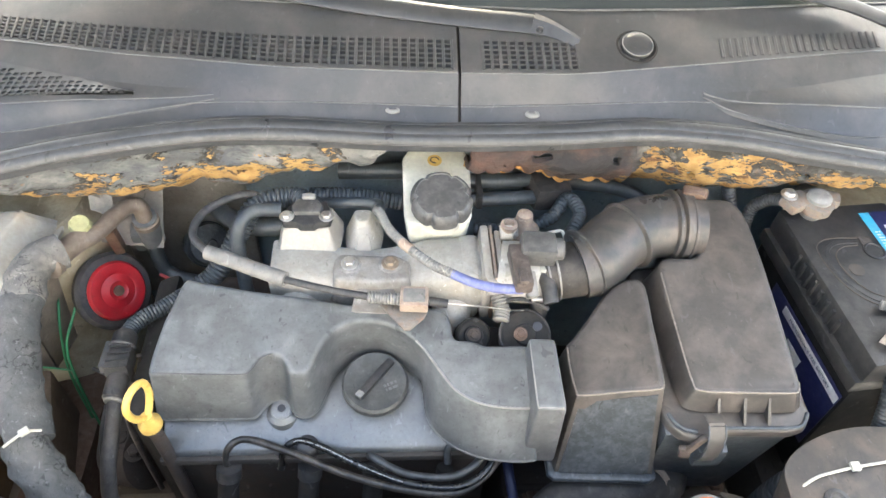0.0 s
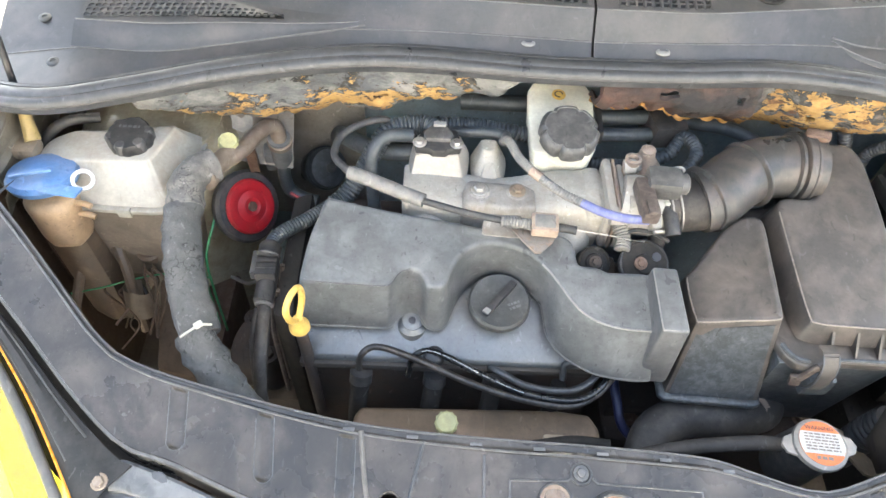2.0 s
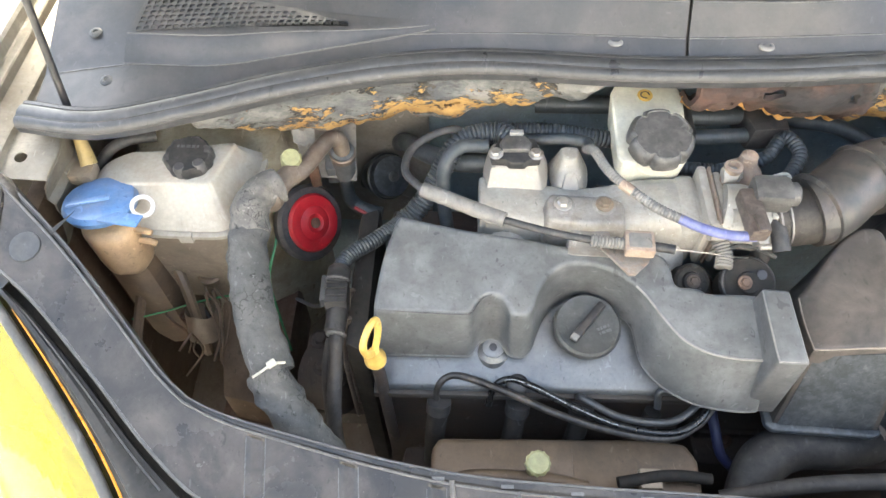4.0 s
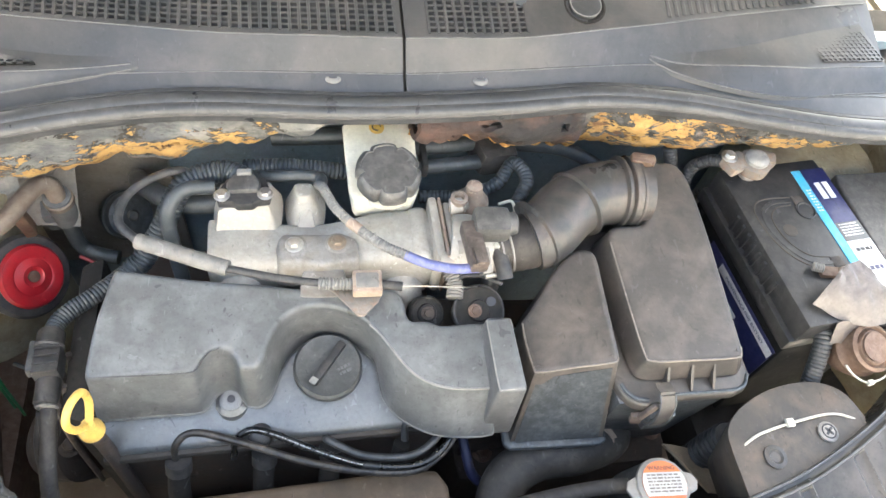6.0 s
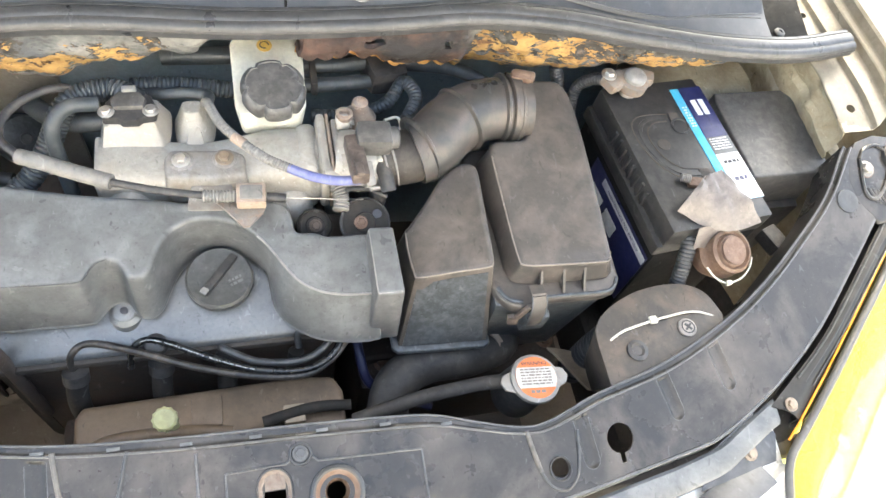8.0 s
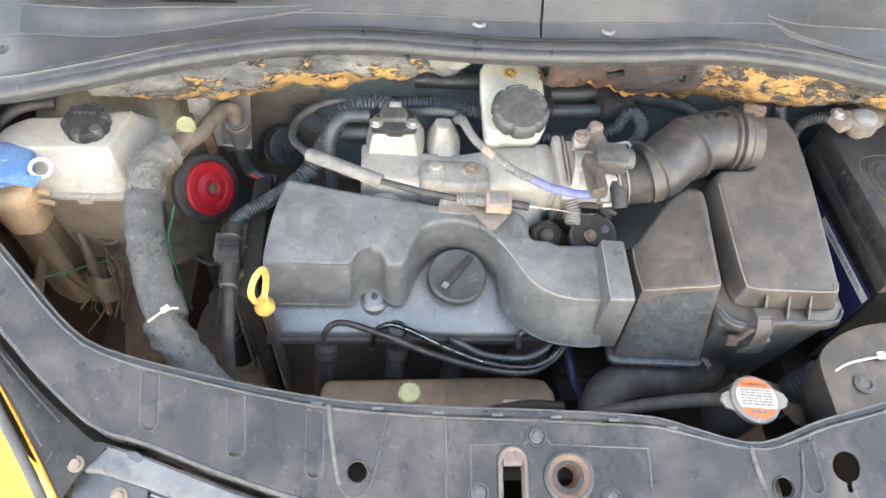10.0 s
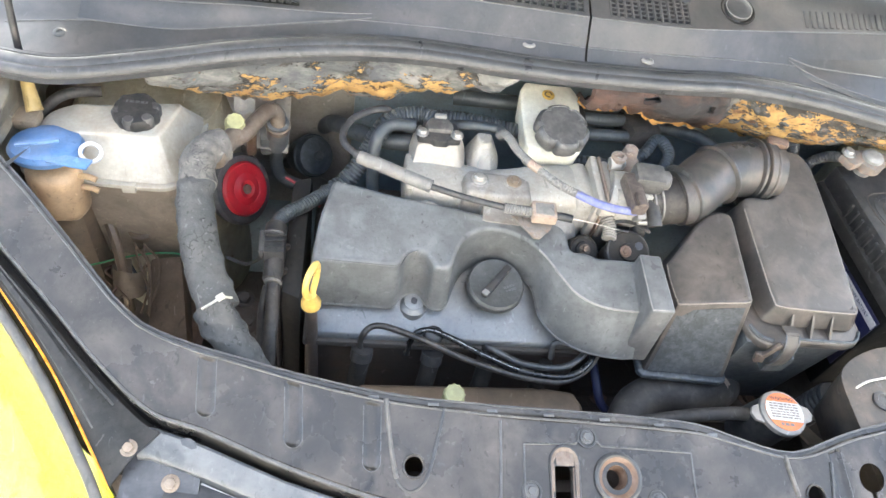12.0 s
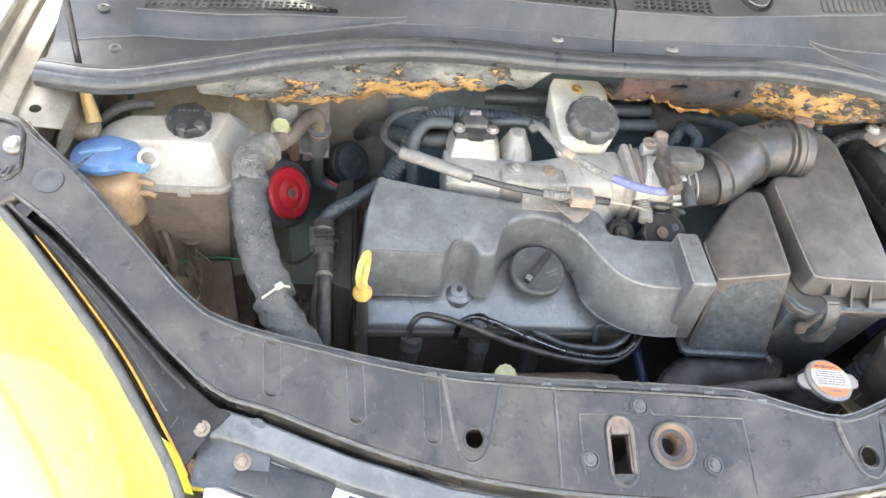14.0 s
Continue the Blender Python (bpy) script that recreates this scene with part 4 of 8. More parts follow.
# arm ends by the wings: rounded plate, pad with ribbed rubber, bolt, domed stop and pressed disc
for side, cx, cy in ((1, 0.684, 0.214), (-1, -0.622, 0.236)):
    def arm(x, y):
        return (cx + side * x, cy + y)
    base = [arm(-0.040, -0.040), arm(-0.046, -0.012), arm(-0.038, 0.016), arm(-0.022, 0.032), arm(0.004, 0.039), arm(0.030, 0.036), arm(0.050, 0.022), arm(0.056, 0.0), arm(0.050, -0.022), arm(0.032, -0.040), arm(0.010, -0.058), arm(-0.018, -0.062)]
    pad = [arm(-0.024, 0.010), arm(-0.014, 0.022), arm(0.004, 0.026), arm(0.016, 0.016), arm(0.014, -0.004), arm(-0.004, -0.028), arm(-0.018, -0.036), arm(-0.028, -0.026)]
    if side < 0:
        base, pad = base[::-1], pad[::-1]
    end = part("end_bracket", prism(base, 0.86, 0.90, 0.008, 0.002, top=lambda x, y: beam_z(x, y) + 0.004, segs=3), BEAM, panel, "rounded black end bracket")
    part("pad_channel", tube([(x, y, beam_z(x, y) + 0.0045) for x, y in pad + pad[:1]], 0.0026, 8, 3), BEAM, end)
    z = beam_z(cx, cy) + 0.004
    part("stop_dome", lathe([(0.0175, -0.002), (0.016, 0.005), (0.010, 0.008), (0.004, 0.009)], (*arm(0.026, 0.012), z + 0.001), (0.1 * side, -0.2, 1), 26), STRIP, end, "domed black stop")
    part("stop_bolt", hex_bolt((*arm(-0.018, -0.001), z), 0.0065, (0, -0.3, 1)), CAP_STEEL, end)
    part("bolt_washer", lathe([(0.0105, 0), (0.0105, 0.0015), (0.008, 0.002)], (*arm(-0.018, -0.001), z - 0.001), (0, -0.3, 1), 20), RUST, end)
    for k in range(5):
        x, y = arm(-0.022 + 0.006 * k, -0.022 - 0.002 * k)
        part("rubber_rib", tube([(x, y, beam_z(x, y) + 0.004), (x + side * 0.008, y - 0.018, beam_z(x, y - 0.018) + 0.004)], 0.0022, 8, 3), RUBBER, end, "ribbed rubber pad")
    x, y = arm(-0.056, -0.036)
    part("pressed_disc", lathe([(0.0145, 0), (0.0135, 0.0025), (0.009, 0.003), (0.006, 0.0022)], (x, y, beam_z(x, y) + 0.003), (0, -0.3, 1), 24), BEAM_EDGE, panel, "round stained disc in the panel")

# ---- strips between the panel and the headlights ----
for side, name in ((1, "headlight_surround"), (-1, "headlight_surround")):
    if side > 0:
        inner = [(0.716, 0.197), (0.676, 0.156), (0.612, 0.092), (0.555, 0.038), (0.488, -0.010), (0.474, -0.020)]
        outer = [(0.722, 0.172), (0.690, 0.138), (0.650, 0.100), (0.600, 0.052), (0.545, 0.002), (0.505, -0.036)]
    else:
        inner = [(-0.650, 0.216), (-0.606, 0.182), (-0.559, 0.148), (-0.500, 0.094), (-0.444, 0.039), (-0.397, 0.0), (-0.380, -0.008)]
        outer = [(-0.628, 0.212), (-0.594, 0.176), (-0.556, 0.137), (-0.506, 0.081), (-0.470, 0.037), (-0.440, -0.006), (-0.412, -0.048)]
    a, b = even([(x, y, 0) for x, y in inner], 40), even([(x, y, 0) for x, y in outer], 40)
    rows = []
    for p, q in zip(a, b):
        rows.append([Vector((p.x, p.y, beam_z(p.x, p.y) - 0.02)), Vector((p.x, p.y, beam_z(p.x, p.y) - 0.004))] + [Vector((*p.lerp(q, k / 5).xy, beam_z(*p.lerp(q, k / 5).xy) - 0.002 + (0.003 if k in (2, 3) else 0))) for k in range(1, 5)] + [Vector((q.x, q.y, beam_z(q.x, q.y) - 0.006)), Vector((q.x, q.y, beam_z(q.x, q.y) - 0.03))])
    strip = solo(name, loft(rows, None, 0.0016), STRIP, "narrow black plastic strip beside the headlight", "trim")
    p = a[-1].lerp(b[-1], 0.4)
    q = a[-2].lerp(b[-2], 0.45)
    part("screw", hex_bolt((q.x, q.y, beam_z(q.x, q.y) + 0.001), 0.0048, (0, -0.2, 1)), TARNISHED, strip, "rust-stained screw")
    for f, r in ((0.12, 0.0012), (0.42, 0.0016), (0.8, 0.001)):
        part("moulded_ridge", tube([Vector((*m.lerp(n, f).xy, beam_z(*m.lerp(n, f).xy) - 0.0005)) for m, n in list(zip(a, b))[1:-5:3]], r, 6, 2), BEAM_EDGE, strip, "moulded ridge of the strip")


for side in (1, -1):
    edge = even([(x, y, 0) for x, y in FRONT if side * x > 0.33], 30)
    rows = []
    for p in edge:
        out = Vector((side * 0.7, -0.7, 0))
        rows.append([Vector((p.x, p.y, beam_z(p.x, p.y) - 0.030)) - out * 0.02, Vector((p.x, p.y, beam_z(p.x, p.y) - 0.026)) + out * 0.02, Vector((p.x, p.y, beam_z(p.x, p.y) - 0.034)) + out * 0.05])
    part("splash_shield", loft(rows, None, 0.002), BOOT, body, "black shield below the headlight strip")


def headlight(inner, outward):
    """Yellowed lens swelling outwards and down from its inner edge, with the reflector bowl and bulb shield behind it."""
    line = even([(x, y, 0) for x, y in inner], 118)
    rows, back = [], []
    for i, p in enumerate(line):
        s = i / 117
        o = Vector(outward[0]).lerp(Vector(outward[1]), s)
        z = beam_z(p.x, p.y) - 0.006
        row, brow = [], []
        for k in range(49):
            f = k / 48
            row.append(Vector((p.x, p.y, z)) + o * math.sin(f * math.pi / 2) * 0.17 + Vector((0, 0, -0.20 * (1 - math.cos(f * math.pi / 2)))))
            dip = 0.03 + 0.045 * math.sin(math.pi * f) * math.sin(math.pi * min(1, max(0, s)))
            brow.append(row[-1] - o * dip * 0.4 - Vector((0, 0, dip)))
        rows.append(row)
        back.append(brow)
    mid = rows[72][18]
    lamp = thing("headlight", (mid.x, mid.y, 0.62), "bright yellow-tinted car headlight in full daylight", "headlight", "headlights")
    # Outline of the glare patch, cut from the lens and given the paler tint.
    def in_glare(i, k):
        a, b = (i - 72) / 36, (k - 30) / 24.5
        return a * a + b * b + 0.25 * a * b < 1 or (i > 72 and k > 7)
    for name, mat, wanted, text in (("lens", LENS, False, "strongly yellowed lens border"), ("lens_glare", GLARE_LENS, True, "paler patch of the lens standing in for sky glare")):
        bm = bmesh.new()
        vs = [[bm.verts.new(p) for p in row] for row in rows]
        for i in range(len(rows) - 1):
            for k in range(48):
                if in_glare(i, k) == wanted:
                    bm.faces.new((vs[i][k], vs[i][k + 1], vs[i + 1][k + 1], vs[i + 1][k]))
        bmesh.ops.delete(bm, geom=[v for v in bm.verts if not v.link_faces], context="VERTS")
        bmesh.ops.recalc_face_normals(bm, faces=bm.faces)
        bmesh.ops.solidify(bm, geom=bm.faces[:], thickness=0.003)
        part(name, bm, mat, lamp, text, 60).visible_shadow = False
    part("reflector", loft(back, None, 0.002), CHROME, lamp, "chrome reflector bowl", 60)
    part("bulb_shield", lathe([(0.03, -0.02), (0.032, 0.0), (0.026, 0.012), (0.01, 0.016)], mid - Vector((0, 0, 0.045)), (outward[0][0] * 0.6, -0.5, 0.6), 30), CHROME, lamp)
    centre = rows[60][21] - Vector((0, 0, 0.034))
    bowl = part("bowl", lathe([(0.082, 0.006), (0.078, 0.002), (0.066, -0.016), (0.045, -0.034), (0.022, -0.042)], centre, (outward[0][0] * 0.5, -0.4, 0.75), 40, None, 0, 0, 0, False), CHROME, lamp, "round chrome lamp bowl", 60)
    part("bowl_rim", lathe([(0.080, 0.004), (0.085, 0.008), (0.088, 0.004), (0.084, 0.0), (0.080, 0.004)], centre, (outward[0][0] * 0.5, -0.4, 0.75), 40, None, 0, 0, 0, False), CHROME, bowl)
    rim = [r[0] + Vector((0, 0, 0.003)) for r in rows]
    part("rim", tube(rim[::3], 0.0045, 10, 1), GREY_RUBBER, lamp, "grey rubber strip along the lens")
    away = Vector((outward[0][0], outward[0][1], 0)) * 0.012
    part("amber_line", tube([p - away + Vector((0, 0, -0.001)) for p in rim[24:102:3]], 0.0013, 8, 1), AMBER, lamp, "thin amber edge")
    return lamp


headlight([(-0.640, 0.206), (-0.607, 0.175), (-0.570, 0.137), (-0.520, 0.081), (-0.484, 0.037), (-0.454, -0.006), (-0.425, -0.051), (-0.412, -0.080), (-0.405, -0.12)], ((-0.8, -0.25, 0), (-0.55, -0.75, 0)))
headlight([(0.740, 0.176), (0.705, 0.140), (0.669, 0.107), (0.617, 0.056), (0.558, -0.001), (0.516, -0.040), (0.482, -0.072), (0.47, -0.11)], ((0.8, -0.25, 0), (0.55, -0.75, 0)))

# ---- bumper top in front of the panel ----
bumper = thing("bumper", (0.03, -0.15, 0.5), "pale bumper with a dusty grey flange along the cross panel", "bumper")
flange, skin_rows = [], []
for i in range(91):
    x = -0.395 + 0.875 * i / 90
    y = along(FRONT, max(-0.385, min(0.478, x))) - 0.007
    z = beam_z(x, y) - 0.006
    flange.append([(x, y, z - 0.02), (x, y, z - 0.002), (x, y - 0.003, z), (x, y - 0.022, z - 0.003), (x, y - 0.025, z - 0.006), (x, y - 0.026, z - 0.03)])
    skin_rows.append([(x, y - 0.020, z - 0.03), (x, y - 0.026, z - 0.020), (x, y - 0.06, z - 0.026), (x, y - 0.066, z - 0.018), (x, y - 0.085, z - 0.024), (x, y - 0.13, z - 0.06), (x, y - 0.16, z - 0.16)])
part("flange", loft(flange, None, 0.002), GREY_BUMPER, bumper, "dusty grey plastic flange")
part("skin", loft(skin_rows, None, 0.002), WHITE_PAINT, bumper, "pale painted bumper skin")
for i in range(9):
    x = -0.33 + 0.093 * i
    y = along(FRONT, x) - 0.007
    slope = (along(FRONT, x + 0.02) - along(FRONT, x - 0.02)) / 0.04
    part("recess_plate", block((x, y - 0.046, beam_z(x, y) - 0.020), (0.085, 0.034, 0.004), 0.001, (-12, 0, math.degrees(math.atan(slope)))), PLATE, bumper, "dark blue-grey recessed plate")
part("flange_mark", lathe([(0.008, 0), (0.008, 0.001), (0.007, 0.0014)], (-0.300, -0.040, beam_z(-0.3, -0.04) - 0.007), (0, -0.3, 1), 20), TIE, bumper, "round pale plug")
part("flange_mark", lathe([(0.009, 0), (0.009, 0.001), (0.005, 0.0014)], (-0.357, -0.018, beam_z(-0.357, -0.018) - 0.006), (0, -0.3, 1), 20), PLATE, bumper)
part("corner_plate", prism([(-0.408, -0.062), (-0.345, -0.074), (-0.342, -0.034), (-0.374, -0.016), (-0.404, -0.018)], 0.795, 0.812, 0.001, top=lambda x, y: beam_z(x, y) - 0.010), PLATE, bumper, "dark corner plate")
part("corner_plate", prism([(0.378, -0.085), (0.470, -0.070), (0.476, -0.045), (0.455, -0.022), (0.40, -0.050)], 0.785, 0.80, 0.001, top=lambda x, y: beam_z(x, y) - 0.010), PLATE, bumper, "dark corner plate")
for x, y in ((-0.366, -0.044), (0.441, -0.059)):
    part("screw", hex_bolt((x, y, beam_z(x, y) - 0.009), 0.005, (0, -0.3, 1)), TARNISHED, bumper, "rust-tinged hexagon screw")


# ---- cowl cover ----
RIDGE = [(-0.62, 0.400), (-0.522, 0.405), (-0.43, 0.402), (-0.337, 0.411), (-0.266, 0.421), (-0.153, 0.420), (0.031, 0.414), (0.136, 0.419), (0.29, 0.431), (0.361, 0.427), (0.467, 0.404), (0.591, 0.413), (0.66, 0.412)]
FOLD = [(-0.66, 0.531), (-0.451, 0.501), (-0.327, 0.47), (-0.153, 0.443), (0.018, 0.435), (0.143, 0.437), (0.294, 0.465), (0.526, 0.515), (0.67, 0.54)]
TOP = [(-0.66, 0.566), (-0.459, 0.536), (-0.334, 0.509), (-0.156, 0.486), (0.018, 0.481), (0.149, 0.481), (0.307, 0.501), (0.537, 0.546), (0.675, 0.57)]
SEAL_LINE = [(-0.605, 0.336, 0.932), (-0.528, 0.324, 0.936), (-0.446, 0.343, 0.940), (-0.355, 0.370, 0.945), (-0.256, 0.391, 0.948), (-0.165, 0.397, 0.950), (-0.035, 0.388, 0.951), (0.046, 0.388, 0.951),
             (0.134, 0.393, 0.950), (0.225, 0.401, 0.949), (0.318, 0.393, 0.947), (0.405, 0.376, 0.943), (0.50, 0.359, 0.940), (0.60, 0.356, 0.936), (0.688, 0.369, 0.934)]


def smooth_along(curve, x):
    return sum(along(curve, x + d) for d in (-0.03, -0.015, 0, 0.015, 0.03)) / 5


def cowl_levels(x):
    """Depths and heights of the ridge, the fold, the grille's top and the foot of the windscreen."""
    r, f, t = smooth_along(RIDGE, x), smooth_along(FOLD, x), smooth_along(TOP, x)
    zf = 0.988 - 0.06 * x * x
    return [(r, 0.960 + 0.40 * (r - 0.41) - 0.10 * x * x), (f, zf), (t, zf + 0.25 * (t - f)), (t + 0.040, zf + 0.25 * (t - f) + 0.012)]


def cowl_z(x, y):
    """Height of the cowl: a steep face between the ridge and the fold, flatter in front and behind."""
    lines = cowl_levels(x)
    if y <= lines[0][0]:
        return lines[0][1] + 0.25 * (y - lines[0][0])
    return along(lines, y)


def cowl_at(x, v):
    """v runs 0 front, 1 ridge, 2 fold, 3 top of the grille, 4 foot of the windscreen."""
    seal_y = along([(p[0], p[1]) for p in SEAL_LINE], x)
    lines = cowl_levels(x)
    if v < 1:
        edge_z = along([(p[0], p[2]) for p in SEAL_LINE], x) - 0.006 - 0.014 * max(0.0, min(1.0, (abs(x) - 0.3) / 0.15))
        return Vector((x, seal_y + 0.004 + (lines[0][0] - seal_y - 0.004) * v, edge_z + (lines[0][1] - edge_z) * max(0.0, v)))
    i = min(2, int(v) - 1)
    f = v - 1 - i
    (y0, z0), (y1, z1) = lines[i], lines[i + 1]
    return Vector((x, y0 + (y1 - y0) * f, z0 + (z1 - z0) * f))


cowl = thing("cowl_cover", (0.03, 0.45, 0.94), "weathered grey-black plastic cowl cover with grilles", "cowl cover")
GRILLES = ((-0.50, 0.019), (0.051, 0.151))
for lo, hi in ((-0.612, 0.0245), (0.0275, 0.597)):
    xs = [lo + (hi - lo) * k / 60 for k in range(61)]
    for ga, gb in GRILLES:
        for e in (ga, gb):
            if lo < e < hi:
                xs[min(range(1, 60), key=lambda k: abs(xs[k] - e))] = e
    vs = [-0.1, 0, 0.5, 0.93, 1.0, 1.07, 1.3, 1.6, 1.85, 1.95, 2.0, 2.05, 2.12, 2.5, 2.95, 3.0, 3.3, 3.7, 4.0]
    bm = bmesh.new()
    grid = [[bm.verts.new(cowl_at(x, v)) for v in vs] for x in xs]
    for i in range(60):
        mid = (xs[i] + xs[i + 1]) / 2
        for j in range(len(vs) - 1):
            if any(a < mid < b for a, b in GRILLES) and 2.12 <= vs[j] < 2.94:
                continue
            bm.faces.new((grid[i][j], grid[i + 1][j], grid[i + 1][j + 1], grid[i][j + 1]))
    bmesh.ops.recalc_face_normals(bm, faces=bm.faces)
    bmesh.ops.solidify(bm, geom=bm.faces[:], thickness=0.002)
    part("panel", bm, COWL, cowl, "", 25)


for v, r in ((1.0, 0.0008), (2.0, 0.0008)):
    for lo, hi in ((-0.60, 0.024), (0.028, 0.59)):
        part("moulded_edge", tube([cowl_at(lo + (hi - lo) * k / 30, v) + Vector((0, 0, 0.0002)) for k in range(31)], r, 6, 2), BEAM_LINE, cowl, "rubbed edge of the cowl")
def end_z(x, y):
    return 0.9125 + 0.10 * (x - 0.62) + 0.02 * (y - 0.40)


END = [(0.593, 0.374), (0.650, 0.376), (0.656, 0.392), (0.660, 0.411), (0.670, 0.463), (0.679, 0.516), (0.684, 0.575), (0.593, 0.590)]
part("end_flange", prism(END, 0.895, 0.913, 0.0012, top=end_z), DULL_BLACK, cowl, "flat dull black end of the cowl")
part("end_wall", loft([[cowl_at(0.597, v), Vector((0.5985, cowl_at(0.597, v).y, 0.909))] for v in (0, 0.5, 1, 1.5, 2, 2.5, 3, 3.5, 4)], None, 0.002), COWL, cowl, "upright end of the cowl")
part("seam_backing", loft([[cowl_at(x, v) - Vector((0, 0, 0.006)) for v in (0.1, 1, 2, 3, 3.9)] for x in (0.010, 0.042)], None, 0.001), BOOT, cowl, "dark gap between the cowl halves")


def perforated(cells, depth=0.004):
    """Bars round open holes: each cell gives its four outer corners and the hole's four corners."""
    bm = bmesh.new()
    for outer, inner in cells:
        o, i = [bm.verts.new(p) for p in outer], [bm.verts.new(p) for p in inner]
        d = [bm.verts.new(p - Vector((0, 0, depth))) for p in inner]
        n = len(o)
        for k in range(n):
            q = (k + 1) % n
            bm.faces.new((o[k], o[q], i[q], i[k]))
            bm.faces.new((i[k], i[q], d[q], d[k]))
    bmesh.ops.remove_doubles(bm, verts=bm.verts, dist=0.00002)
    return bm


for ga, gb in GRILLES:
    cols = round((gb - ga) / 0.0089)
    cells = []
    for c in range(cols):
        for r in range(6):
            x0, x1 = ga + (gb - ga) * c / cols, ga + (gb - ga) * (c + 1) / cols
            v0, v1 = 2.12 + 0.83 * r / 6, 2.12 + 0.83 * (r + 1) / 6
            dx, dv = (x1 - x0) * 0.19, (v1 - v0) * 0.19
            cells.append(([cowl_at(x0, v0), cowl_at(x1, v0), cowl_at(x1, v1), cowl_at(x0, v1)],
                          [cowl_at(x0 + dx, v0 + dv), cowl_at(x1 - dx, v0 + dv), cowl_at(x1 - dx, v1 - dv), cowl_at(x0 + dx, v1 - dv)]))
    part("grille", perforated(cells), COWL, cowl, "open square-holed air grille")
    for c in range(cols + 1):
        x = ga + (gb - ga) * c / cols
        part("grille_bar", sweep([cowl_at(x, 2.10), cowl_at(x, 2.97)], lambda i: [(-0.0016, -0.002), (0.0016, -0.002), (0.0011, 0.0009), (-0.0011, 0.0009)]), COWL, cowl)
    # Black sheet below the holes; its colour stands in for the shade down there.
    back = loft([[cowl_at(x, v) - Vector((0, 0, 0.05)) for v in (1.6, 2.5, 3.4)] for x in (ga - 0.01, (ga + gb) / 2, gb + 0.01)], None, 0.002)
    part("grille_backing", back, DULL_BLACK, cowl, "black sheet standing in for the shade below the grille")


def corner_grille(a, b, c, d, pitch):
    """A tapering grille patch a little proud of the cowl, with even holes between its lower edge a-b and its upper edge d-c."""
    low = lambda u: Vector(a).lerp(Vector(b), u)
    high = lambda u: Vector(d).lerp(Vector(c), u)

    def at(u, s):
        """s runs in metres up from the lower edge."""
        h = (high(u) - low(u)).length
        p = low(u).lerp(high(u), s / h)
        return Vector((p.x, p.y, cowl_z(p.x, p.y) + 0.0100 * (1 - s / h) + 0.0022))
    cells = []
    solid = bmesh.new()
    nx = round((Vector(b) - Vector(a)).length / pitch)
    for i in range(nx):
        u0, u1 = i / nx, (i + 1) / nx
        h0, h1 = (high(u0) - low(u0)).length, (high(u1) - low(u1)).length
        rows = max(0, int((min(h0, h1) - 0.001) / (pitch * 0.8)))
        du = (u1 - u0) * 0.17
        for j in range(rows):
            s0, s1 = pitch * 0.8 * j, pitch * 0.8 * (j + 1)
            ds = (s1 - s0) * 0.18
            cells.append(([at(u0, s0), at(u1, s0), at(u1, s1), at(u0, s1)], [at(u0 + du, s0 + ds), at(u1 - du, s0 + ds), at(u1 - du, s1 - ds), at(u0 + du, s1 - ds)]))
        top = pitch * 0.8 * rows
        solid.faces.new([solid.verts.new(p) for p in (at(u0, top), at(u1, top), at(u1, h1), at(u0, h0))])
    grid = perforated(cells, 0.003)
    merge(grid, solid)
    part("corner_grille", grid, COWL, cowl, "fine corner air grille")
    # Black sheet close under the bars, so the holes look deep and shaded.
    part("grille_backing", loft([[at(u, (high(u) - low(u)).length * v) - Vector((0, 0, 0.0028)) for v in (0, 0.5, 1)] for u in (0, 0.25, 0.5, 0.75, 1)], None, 0.0008), DULL_BLACK, cowl)


corner_grille((-0.516, 0.429), (-0.300, 0.4235), (-0.300, 0.4300), (-0.503, 0.490), 0.0078)
corner_grille((0.500, 0.437), (0.588, 0.446), (0.569, 0.492), (0.488, 0.467), 0.0068)
